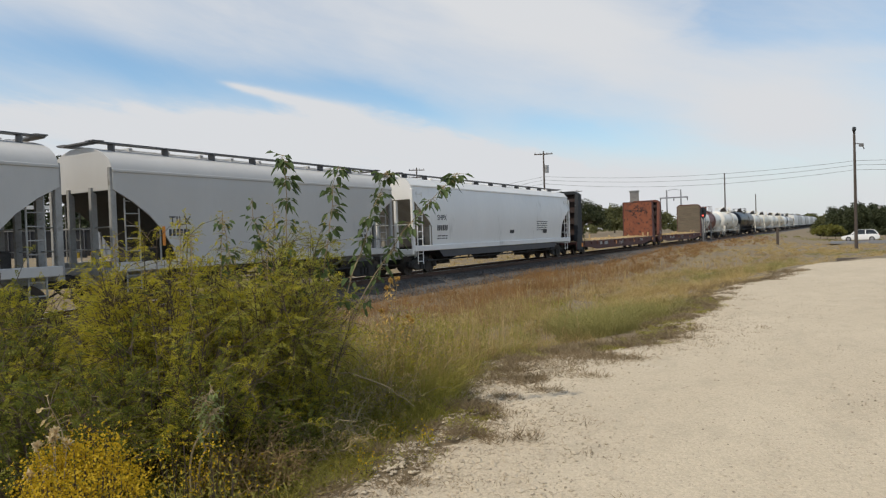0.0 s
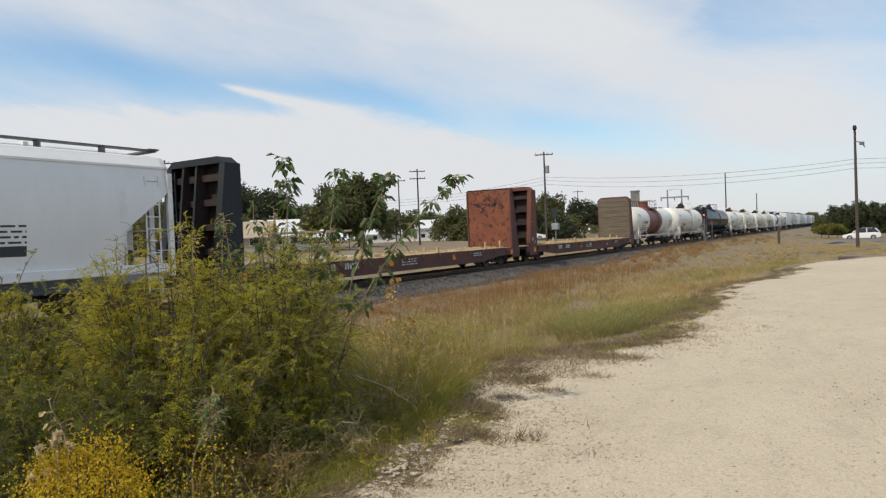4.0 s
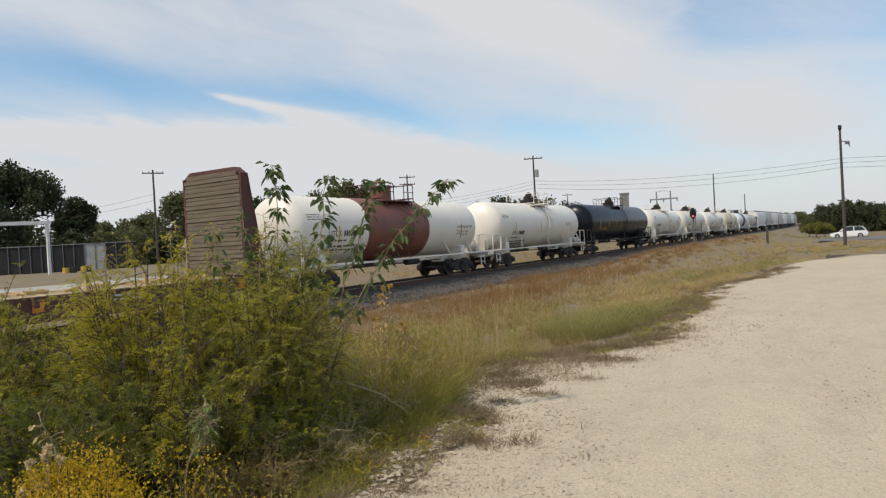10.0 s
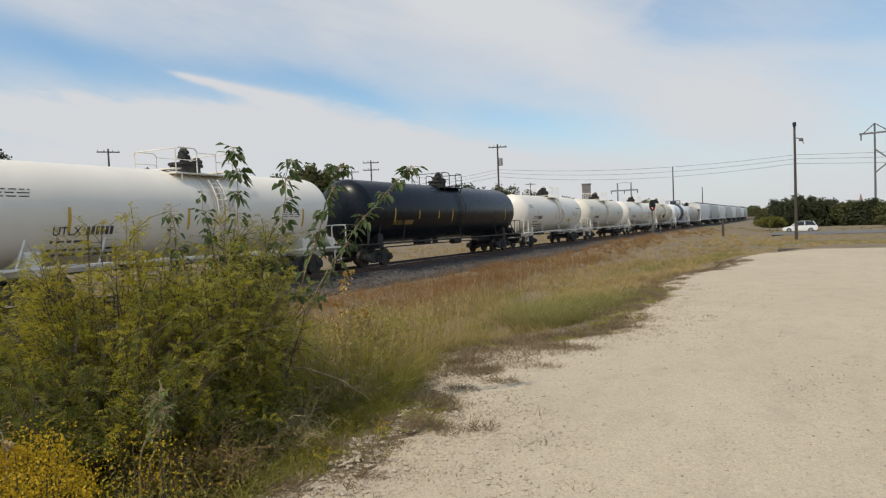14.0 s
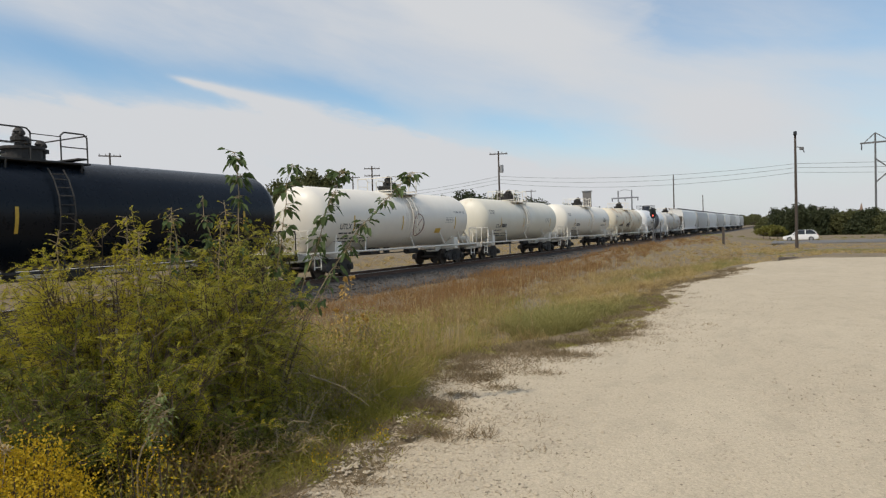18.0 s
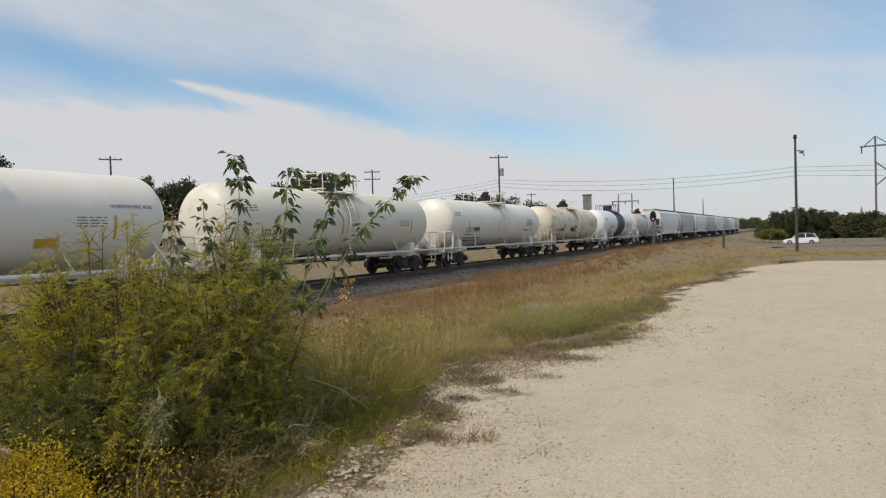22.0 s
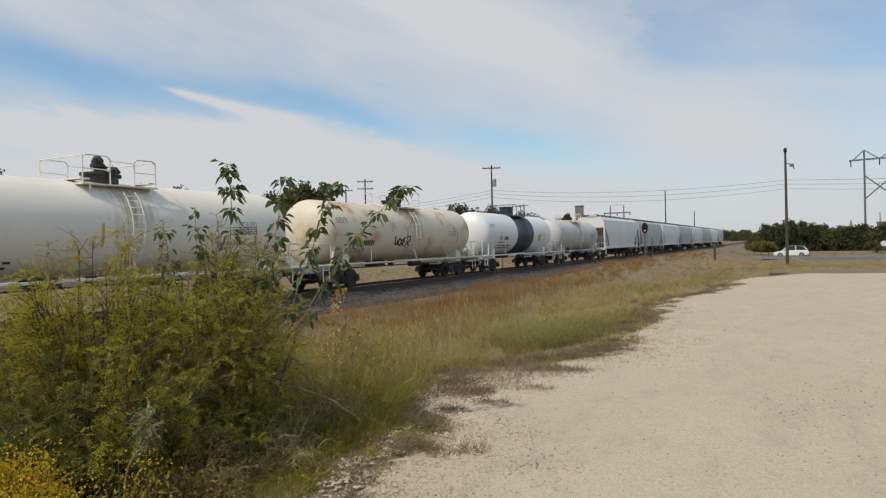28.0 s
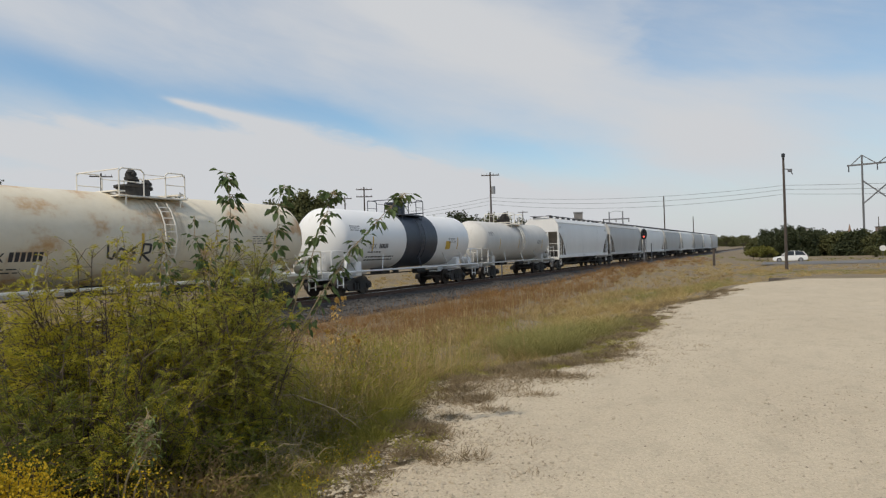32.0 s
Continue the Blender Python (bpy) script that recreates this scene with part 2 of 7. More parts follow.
def box(bm, x0, x1, y0, y1, z0, z1, bevel=0.0, m=None):
    r = bmesh.ops.create_cube(bm, size=1)
    vs = r["verts"]
    for v in vs:
        v.co = Vector(((x0 + x1) / 2 + v.co.x * (x1 - x0), (y0 + y1) / 2 + v.co.y * (y1 - y0), (z0 + z1) / 2 + v.co.z * (z1 - z0)))
    if m is not None:
        for v in vs:
            v.co = m @ v.co
    if bevel:
        es = {e for v in vs for e in v.link_edges}
        bmesh.ops.bevel(bm, geom=list(es), offset=bevel, segments=1, affect="EDGES", profile=0.5)
    return bm


def rod(bm, p, q, r, r2=None, seg=8, caps=True):
    p, q = Vector(p), Vector(q)
    d = q - p
    if d.length < 1e-6:
        return bm
    m = Matrix.Translation((p + q) / 2) @ d.to_track_quat("Z", "Y").to_matrix().to_4x4()
    bmesh.ops.create_cone(bm, cap_ends=caps, segments=seg, radius1=r, radius2=r if r2 is None else r2, depth=d.length, matrix=m)
    return bm


def pipe(bm, pts, r, seg=6):
    for a, b in zip(pts, pts[1:]):
        rod(bm, a, b, r, seg=seg)
    return bm


def B():
    return bmesh.new()


def turned_y(bm, prof, seg=40, zc=0.0):
    """A body turned about the y axis at height zc; prof: (y, radius)."""
    rings = []
    for y, r in prof:
        if r < 1e-4:
            rings.append([bm.verts.new((0, y, zc))])
        else:
            rings.append([bm.verts.new((r * math.sin(2 * math.pi * i / seg), y, zc + r * math.cos(2 * math.pi * i / seg))) for i in range(seg)])
    for a, b in zip(rings, rings[1:]):
        for i in range(seg):
            j = (i + 1) % seg
            if len(a) == 1 and len(b) > 1:
                bm.faces.new((a[0], b[i], b[j]))
            elif len(b) == 1 and len(a) > 1:
                bm.faces.new((a[i], b[0], a[j]))
            elif len(a) > 1:
                bm.faces.new((a[i], b[i], b[j], a[j]))
    return bm


def loft(bm, rings, closed=True, caps=True):
    vs = [[bm.verts.new(p) for p in r] for r in rings]
    n = len(vs[0])
    for a, b in zip(vs, vs[1:]):
        for i in range(n if closed else n - 1):
            j = (i + 1) % n
            bm.faces.new((a[i], a[j], b[j], b[i]))
    if caps:
        bm.faces.new(vs[0])
        bm.faces.new(vs[-1])
    return bm

# ---- materials of the place ----
M_dirt = mat("dry earth", (0.225, 0.172, 0.104), (0.165, 0.128, 0.076), scale=0.9, rough=0.95, bump=0.6, bump_scale=30, fine=0.4, stain=(0.22, 0.175, 0.09), stain_at=0.55, stain_scale=0.5)
M_gravel = mat("pale caliche gravel", (0.555, 0.472, 0.347), (0.49, 0.413, 0.30), scale=0.35, rough=0.95, bump=0.6, bump_scale=24, fine=0.22, stain=(0.57, 0.50, 0.395), stain_at=0.58, stain_scale=0.55, stretch=(1, 0.55, 1), speck=((0.38, 0.315, 0.235), 42, 0.595))
pebbled(M_gravel, 50, 0.08)
M_stone = mat("loose limestone", (0.49, 0.418, 0.315), (0.37, 0.315, 0.235), scale=9, rough=0.9, bump=0.3, island=0.35)
M_chip = mat("dark chips", (0.20, 0.16, 0.12), (0.32, 0.27, 0.2), scale=6, rough=0.9, island=0.5)
M_ballast = mat("grey ballast", (0.112, 0.104, 0.096), (0.066, 0.061, 0.057), scale=3, rough=0.9, bump=1.0, bump_scale=26, fine=0.5, island=0.3)
M_tie = mat("creosoted timber", (0.075, 0.06, 0.05), (0.13, 0.11, 0.095), scale=5, rough=0.9, bump=0.4, stretch=(1, 6, 1))
M_rail = mat("rusted rail steel", (0.16, 0.09, 0.06), (0.10, 0.065, 0.05), scale=7, rough=0.7, metal=0.4)
M_railtop = mat("polished rail head", (0.55, 0.54, 0.52), (0.4, 0.39, 0.38), scale=9, rough=0.3, metal=0.9)
M_asphalt = mat("worn asphalt", (0.17, 0.165, 0.16), (0.12, 0.118, 0.115), scale=0.7, rough=0.9, bump=0.3, bump_scale=60)
M_concrete = mat("pale concrete", (0.40, 0.385, 0.355), (0.32, 0.305, 0.275), scale=0.5, rough=0.9, bump=0.2, stain=(0.3, 0.28, 0.25), stain_at=0.6, stain_scale=0.3)

TX = -18.34           # centre line of the track


def smooth(a, b, x):
    t = min(1.0, max(0.0, (x - a) / (b - a)))
    return t * t * (3 - 2 * t)


def lot_edge(y):
    """The ragged edge of the gravel lot towards the track."""
    e = -2.75 + 0.30 * smooth(3, 9, y) - 0.45 * smooth(11, 18, y) + 1.0 * smooth(18.5, 23, y) + 3.0 * smooth(27, 36, y)
    if 4.3 < y < 9.7:
        e -= 1.25 * math.sin(math.pi * (y - 4.3) / 5.4) ** 1.4
    return e + 0.34 * noise.noise((y * 0.9, 3.1, 0)) + 0.24 * noise.noise((y * 3.3, 7.7, 0)) + 0.10 * noise.noise((y * 9, 1.7, 0))


def lot_end(x):
    """The far end of the lot, where the ground steps down towards the road."""
    return 36.6 - 0.9 * (x + 1) * 0.9 + 0.25 * noise.noise((x * 0.7, 9, 0)) if x < 4 else 32.5 + 0.25 * noise.noise((x * 0.7, 9, 0))


def ground_z(x, y):
    z = 0.18
    e = lot_edge(max(-40, min(45, y)))
    if x < e + 0.4:
        z -= (0.36 * smooth(0.4, -3.4, x - e) + 0.46 * smooth(-3.4, -8.5, x - e)) * (1 - 0.8 * smooth(34, 60, y))
    off = 0.05 * noise.noise((x * 0.55, y * 0.55, 1)) + 0.10 * noise.noise((x * 0.13, y * 0.13, 4)) * smooth(20, 60, abs(y) + abs(x))
    if x < e:
        z += off + 0.04 * noise.noise((x * 1.7, y * 1.7, 2))
    z -= 1.15 * smooth(34, 80, y) * smooth(-13, -3, x)
    if x < -21:
        z = -0.5 + 0.75 * smooth(-22.5, -29, x) + 0.5 * smooth(-30, -60, x) + off * 0.6
    d = abs(x - TX)
    if d < 6:
        z = z + (-0.62 - z) * smooth(5.5, 3.2, d)
    return z


def sheet(name, xs, ys, material, height, label, category):
    vs = [(x, y, height(x, y)) for y in ys for x in xs]
    n = len(xs)
    fs = [(j * n + i, j * n + i + 1, (j + 1) * n + i + 1, (j + 1) * n + i) for j in range(len(ys) - 1) for i in range(n - 1)]
    ob = raw(name, vs, fs, material, smooth=True)
    return tagged(ob, label, category, kind="structure")


gx = [-4000, -1500, -600, -300, -200, -140, -100, -80, -70, -60, -50, -44, -38, -34, -31, -29, -27, -25.5, -24, -23, -22.4, -21.8, -21] + [-20.4 + 0.6 * i for i in range(8)] + [-15.4 + 0.4 * i for i in range(46)] + [3.5, 5, 8, 12, 18, 26, 40, 60, 90, 140, 220, 400, 800, 2000, 4000]
gy = [-2000, -600, -200, -90, -50, -30, -18, -10, -5, -2] + [-0.5 + 0.4 * i for i in range(66)] + [26.5, 27.5, 28.5, 30, 31.5, 33, 34.5, 36, 37.5, 39, 41, 44, 47, 50, 55, 60, 66, 74, 84, 96, 110, 130, 160, 200, 260, 340, 450, 700, 1200, 2500, 4000]
sheet("ground", gx, gy, M_dirt, ground_z, "dry sandy earth with sparse weeds along the railway", "ground")

def lot_top(x, y):
    """The surface of the gravel bed."""
    c = x - lot_edge(y)
    rise = 0.035 * smooth(0, 0.4, c) + 0.006
    return ground_z(x, min(y, 34)) + rise + (0.012 * noise.noise((x * 1.1, y * 1.1, 5)) + 0.02 * noise.noise((x * 0.3, y * 0.3, 6))) * smooth(0.2, 1, c)


# the gravel lot, a thin bed with a ragged edge
lot_v, lot_f, cols = [], [], [0, 0.12, 0.35, 0.8, 1.4, 2.2, 3.2, 4.5, 6, 8, 11, 15, 21, 30, 45, 70]
lot_y = [-60, -40, -25, -14, -8, -4] + [-2 + 0.22 * i for i in range(160)]
for y in lot_y:
    e = lot_edge(y)
    for k, c in enumerate(cols):
        x = e + c
        end = lot_end(x)
        yy = min(y, end)
        lot_v.append((x, yy, lot_top(x, yy)))
n = len(cols)
for j in range(len(lot_y) - 1):
    for i in range(n - 1):
        lot_f.append((j * n + i, j * n + i + 1, (j + 1) * n + i + 1, (j + 1) * n + i))
tagged(raw("gravel_lot", lot_v, lot_f, M_gravel, smooth=True), "pale dusty caliche gravel lot with scattered stones", "gravel lot", kind="structure")

# low kerb at the lot's far end, coloured dark for the step's shadow line, then grass and the road
kerb = B()
for i in range(26):
    x = -0.8 + i * 1.3
    y = lot_end(x + 0.65) + 0.35
    box(kerb, x, x + 1.27, y - 0.12, y + 0.16, -0.25, 0.065 + 0.03 * random.random(), 0.02)
tagged(part("kerb", kerb, M_tie), "low timber edging at the end of the lot, dark as the shadow line of its step", "kerb", kind="structure")
road_v, road_f = [], []
for i, x in enumerate([-3, -1.5, 0, 2, 4, 10, 20, 40, 80, 160, 320]):
    for y in (95, 97, 100, 103, 106, 108.5):
        road_v.append((x, y + 0.02 * x, -0.90 - 0.004 * abs(y - 101.5)))
for i in range(10):
    for j in range(5):
        road_f.append((i * 6 + j, i * 6 + j + 1, (i + 1) * 6 + j + 1, (i + 1) * 6 + j))
tagged(raw("road", road_v, road_f, M_asphalt), "grey asphalt road crossing beyond the lot", "road", kind="structure")

# yard beyond the railway
tagged(part("yard_slab", box(B(), -66, -31, -60, 46, 0.1, 0.42, 0.03), M_concrete), "pale stained concrete yard beyond the railway", "yard", kind="structure")

# ---- the railway ----
prof = [(-3.6, -0.75), (-2.9, -0.55), (-1.75, -0.20), (-0.9, -0.19), (0.9, -0.19), (1.75, -0.20), (2.9, -0.55), (3.6, -0.75)]
bv, bf = [], []
by = [-40 + 0.5 * i for i in range(260)] + [90 + 10 * i for i in range(60)]
pr = []
for (a, za), (b, zb) in zip(prof, prof[1:]):
    k = 5
    pr += [(a + (b - a) * i / k, za + (zb - za) * i / k) for i in range(k)]
pr.append(prof[-1])
for y in by:
    for x, z in pr:
        bv.append((TX + x, y, z + 0.035 * noise.noise((x * 3, y * 3, 0)) + 0.05 * noise.noise((x, y * 0.8, 3)) * (abs(x) > 1.5)))
n = len(pr)
bf = [(j * n + i, j * n + i + 1, (j + 1) * n + i + 1, (j + 1) * n + i) for j in range(len(by) - 1) for i in range(n - 1)]
tagged(raw("ballast", bv, bf, M_ballast), "grey crushed-stone ballast bed of the railway", "ballast", kind="structure")


def rail_at(x):
    s = [(-0.07, -0.17), (0.07, -0.17), (0.07, -0.15), (0.012, -0.13), (0.012, -0.04), (0.036, -0.03), (0.036, 0), (-0.036, 0), (-0.036, -0.03), (-0.012, -0.04), (-0.012, -0.13), (-0.07, -0.15)]
    bm = loft(B(), [[(x + a, y, z) for a, z in s] for y in (-60, 60, 200, 500, 690)])
    ob = part("rail", bm, M_rail)
    cap = part("rail_head", box(B(), x - 0.03, x + 0.03, -60, 690, 0.0, 0.004), M_railtop, ob, "bright worn running surface")
    return tagged(ob, "rusty steel rail with a bright worn head", "rail", group="rails of the track", kind="structure")


rail_at(TX - 0.755), rail_at(TX + 0.755)

# ---- the train ----
M_black = mat("grimy black underframe", (0.022, 0.021, 0.020), (0.05, 0.045, 0.04), scale=3, rough=0.75, stain=(0.09, 0.065, 0.045), stain_at=0.62, stain_scale=2)
M_wheel = mat("worn wheel steel", (0.045, 0.037, 0.032), (0.075, 0.06, 0.05), scale=8, rough=0.5, metal=0.6)
M_hop_grey = mat("pale grey car paint", (0.52, 0.51, 0.49), (0.475, 0.465, 0.445), scale=0.5, rough=0.5, fine=0.08, stain=(0.40, 0.395, 0.38), stain_at=0.60, stain_scale=0.8, stretch=(1, 1, 0.35))
M_hop_white = mat("off-white car paint", (0.80, 0.79, 0.765), (0.75, 0.74, 0.715), scale=0.5, rough=0.45, fine=0.07, stain=(0.50, 0.49, 0.46), stain_at=0.60, stain_scale=0.9, stretch=(1, 1, 0.35))
M_white = mat("white tank paint", (0.84, 0.795, 0.70), (0.78, 0.73, 0.64), scale=0.6, rough=0.4, fine=0.06, stain=(0.62, 0.58, 0.50), stain_at=0.61, stain_scale=0.9, stretch=(1, 1, 0.4))
M_clean = mat("clean white tank paint", (0.84, 0.84, 0.83), (0.79, 0.79, 0.78), scale=0.6, rough=0.35, fine=0.05, stain=(0.68, 0.66, 0.62), stain_at=0.64, stain_scale=1.0, stretch=(1, 1, 0.4))
M_cream = mat("cream tank paint", (0.76, 0.72, 0.61), (0.70, 0.655, 0.54), scale=0.6, rough=0.45, fine=0.07, stain=(0.58, 0.47, 0.32), stain_at=0.60, stain_scale=0.9, stretch=(1, 1, 0.5))
M_stained = mat("rust-stained cream paint", (0.74, 0.67, 0.53), (0.66, 0.58, 0.43), scale=0.8, rough=0.5, fine=0.1, stain=(0.50, 0.28, 0.11), stain_at=0.52, stain_scale=0.8, stretch=(1, 0.8, 1))
M_greytank = mat("dusty grey-white paint", (0.62, 0.60, 0.56), (0.54, 0.52, 0.48), scale=0.8, rough=0.55, fine=0.1, stain=(0.40, 0.36, 0.30), stain_at=0.58, stain_scale=0.9, stretch=(1, 1, 0.5))
M_blacktank = mat("black tank paint", (0.005, 0.008, 0.013), (0.008, 0.011, 0.016), scale=0.8, rough=0.30, fine=0.2, stain=(0.014, 0.014, 0.015), stain_at=0.64, stain_scale=1)
M_blacktank.node_tree.nodes["Principled BSDF"].inputs["Specular IOR Level"].default_value = 0.22
M_oxide = mat("oxide-brown band", (0.22, 0.075, 0.05), (0.17, 0.06, 0.042), scale=1.5, rough=0.5, stain=(0.12, 0.05, 0.04), stain_at=0.6)
M_navy = mat("dark blue-grey band", (0.045, 0.055, 0.075), (0.035, 0.042, 0.058), scale=1.5, rough=0.45)
M_red = mat("weathered red bulkhead steel", (0.245, 0.078, 0.036), (0.165, 0.052, 0.028), scale=1.1, rough=0.8, fine=0.45, stain=(0.045, 0.022, 0.018), stain_at=0.50, stain_scale=3.2)
M_maroon = mat("dark red-brown steel", (0.12, 0.045, 0.036), (0.085, 0.036, 0.03), scale=1.2, rough=0.7, fine=0.25, stain=(0.06, 0.035, 0.028), stain_at=0.56, stain_scale=1.3)
M_brownred = mat("brown-red frame steel", (0.165, 0.053, 0.031), (0.115, 0.04, 0.026), scale=1.0, rough=0.7, fine=0.25, stain=(0.08, 0.038, 0.03), stain_at=0.56, stain_scale=1.3)
# wall and ribs inside the front frames, the recess's shade painted in
M_hollow = mat("recess steel darkened for shade", (0.035, 0.022, 0.02), (0.05, 0.03, 0.026), scale=1.5, rough=0.8)
M_slope = mat("dusty slope sheet paint", (0.36, 0.33, 0.28), (0.26, 0.235, 0.195), scale=1.2, rough=0.8)
M_grime = mat("dirty grey car paint", (0.36, 0.36, 0.35), (0.27, 0.265, 0.25), scale=1.5, rough=0.7, stain=(0.16, 0.145, 0.12), stain_at=0.56, stain_scale=2)
# slope sheets of the two leading cars, their deep shade put into the colour
M_slopeshade = mat("shade-darkened slope sheet", (0.05, 0.046, 0.036), (0.035, 0.033, 0.027), scale=1.2, rough=0.8)
M_blueblack = mat("dark blue-black steel", (0.013, 0.016, 0.021), (0.009, 0.011, 0.014), scale=1, rough=0.65, fine=0.2, stain=(0.05, 0.04, 0.034), stain_at=0.62)
M_deck = mat("pale worn deck timber", (0.46, 0.36, 0.22), (0.34, 0.26, 0.155), scale=2.5, rough=0.9, bump=0.3, stretch=(6, 1, 1), fine=0.3)
M_slat = mat("greyed bulkhead timber", (0.195, 0.158, 0.112), (0.125, 0.102, 0.076), scale=1.8, rough=0.9, bump=0.35, stretch=(0.5, 1, 7), fine=0.35)
M_wood = mat("fresh split wood", (0.55, 0.40, 0.20), (0.42, 0.29, 0.14), scale=5, rough=0.85)
M_ink = mat("dark stencil paint", (0.035, 0.035, 0.04), (0.05, 0.05, 0.055), scale=12, rough=0.6)
M_paleink = mat("pale stencil paint", (0.6, 0.6, 0.58), (0.45, 0.44, 0.42), scale=12, rough=0.6)
M_blackmark = mat("dim grey stencil paint", (0.09, 0.088, 0.085), (0.06, 0.058, 0.056), scale=12, rough=0.6)
M_yellow = mat("yellow reflector", (0.65, 0.42, 0.05), (0.55, 0.35, 0.05), scale=12, rough=0.5)
M_walk = mat("dull grating", (0.17, 0.17, 0.175), (0.12, 0.12, 0.125), scale=6, rough=0.6, metal=0.3)
M_orange = mat("orange placard", (0.75, 0.27, 0.03), (0.65, 0.22, 0.03), scale=12, rough=0.5)

def spill_paint():
    """Thin brown streaks that run down a tank's side and fade out to both sides."""
    m = mat("brown spill streaks", (0.30, 0.21, 0.12), (0.22, 0.15, 0.09), scale=2.0, rough=0.7)
    n, l = m.node_tree.nodes, m.node_tree.links
    co = n.new("ShaderNodeTexCoord")
    axes = n.new("ShaderNodeSeparateXYZ")
    l.new(co.outputs["Object"], axes.inputs[0])

    def op(kind, a, b=0.0):
        k = n.new("ShaderNodeMath")
        k.operation = kind
        for i, v in enumerate((a, b)):
            if isinstance(v, bpy.types.NodeSocket):
                l.new(v, k.inputs[i])
            else:
                k.inputs[i].default_value = v
        return k.outputs[0]
    side_fade = op("MAXIMUM", op("SUBTRACT", 1.0, op("ABSOLUTE", axes.outputs[1])), 0.0)
    mp = n.new("ShaderNodeMapping")
    mp.inputs["Scale"].default_value = (0.5, 5.0, 0.5)
    l.new(co.outputs["Object"], mp.inputs["Vector"])
    t = n.new("ShaderNodeTexNoise")
    t.inputs["Scale"].default_value, t.inputs["Detail"].default_value = 1.6, 6
    l.new(mp.outputs[0], t.inputs["Vector"])
    streaks = op("MULTIPLY", op("MAXIMUM", op("SUBTRACT", t.outputs["Fac"], 0.38), 0.0), 1.8)
    low = op("MINIMUM", op("MAXIMUM", op("MULTIPLY", op("SUBTRACT", axes.outputs[2], 1.3), 0.6), 0.15), 1.0)
    amount = op("MINIMUM", op("MULTIPLY", op("MULTIPLY", side_fade, streaks), low), 0.5)
    clear = n.new("ShaderNodeBsdfTransparent")
    x = n.new("ShaderNodeMixShader")
    l.new(amount, x.inputs[0])
    l.new(clear.outputs[0], x.inputs[1])
    l.new(n["Principled BSDF"].outputs[0], x.inputs[2])
    l.new(x.outputs[0], n["Material Output"].inputs["Surface"])
    return m


M_spill = spill_paint()
SHARED = {}


def shared(key, build, material, smooth_it=False):
    """The mesh of a repeated part, built once."""
    if key not in SHARED:
        ob = part(key, build(), material, smooth=smooth_it)
        SHARED[key] = ob.data
        bpy.data.objects.remove(ob)
    return SHARED[key]


def piece(name, key, build, material, parent, m=None, label="", smooth_it=False):
    o = new(name, shared(key, build, material, smooth_it))
    o.parent = parent
    if m is not None:
        o.matrix_basis = m
    if label:
        tagged(o, label)
    return o


AXLES = []
WHEEL_R = 0.42


def wheelset_mesh():
    bm = B()

    def disc(x, s):
        m = Matrix.Translation((x, 0, 0)) @ pose(0, 0, 0, 0, 90)
        bmesh.ops.create_cone(bm, cap_ends=True, segments=28, radius1=WHEEL_R, radius2=WHEEL_R, depth=0.13, matrix=m)
        bmesh.ops.create_cone(bm, cap_ends=True, segments=28, radius1=WHEEL_R + 0.028, radius2=WHEEL_R + 0.028, depth=0.03, matrix=Matrix.Translation((-s * 0.075, 0, 0)) @ m)
        bmesh.ops.create_cone(bm, cap_ends=True, segments=16, radius1=0.16, radius2=0.11, depth=0.17, matrix=Matrix.Translation((s * 0.02, 0, 0)) @ m)
    disc(0.755, 1), disc(-0.755, -1)
    rod(bm, (-0.98, 0, 0), (0.98, 0, 0), 0.085, seg=12)
    for k in range(4):          # cast ribs of the wheel plate
        a = math.pi * k / 2
        for s in (-1, 1):
            rod(bm, (s * 0.825, 0.15 * math.cos(a), 0.15 * math.sin(a)), (s * 0.825, 0.36 * math.cos(a), 0.36 * math.sin(a)), 0.02, seg=5)
    return bm


def frame_mesh():
    """A cast side frame with its spring nest, in the plane x = 0."""
    bm = B()
    outer = [(-1.15, 0.42), (-1.12, 0.60), (-0.62, 0.66), (-0.35, 0.80), (0.35, 0.80), (0.62, 0.66), (1.12, 0.60), (1.15, 0.42), (0.80, 0.34), (0.48, 0.20), (-0.48, 0.20), (-0.80, 0.34)]
    loft(bm, [[(-0.07, y, z) for y, z in outer], [(0.07, y, z) for y, z in outer]])
    for y in (-0.89, 0.89):
        box(bm, -0.1, 0.16, y - 0.16, y + 0.16, 0.30, 0.56, 0.03)
        rod(bm, (0.1, y, 0.42), (0.2, y, 0.42), 0.10, seg=12)
    for y in (-0.2, 0, 0.2):
        rod(bm, (0.09, y, 0.26), (0.09, y, 0.56), 0.075, seg=10)
    return bm


def truck(car, y, keyed):
    bol = piece("truck_bolster", "truck_bolster", lambda: box(box(B(), -1.05, 1.05, -0.2, 0.2, 0.42, 0.74, 0.04), -0.35, 0.35, -0.35, 0.35, 0.70, 0.82, 0.03), M_black, car, pose(0, y, 0), "grimy black cast truck bolster")
    for s in (-1, 1):
        piece("side_frame", "side_frame", frame_mesh, M_black, bol, pose(s * 0.98, 0, 0, 0, 0, 0 if s > 0 else 180))
    for dy in (-0.89, 0.89):
        w = piece("wheelset", "wheelset", wheelset_mesh, M_wheel, bol, pose(0, dy, WHEEL_R), "worn steel wheelset", True)
        if keyed:
            AXLES.append((w, dy))


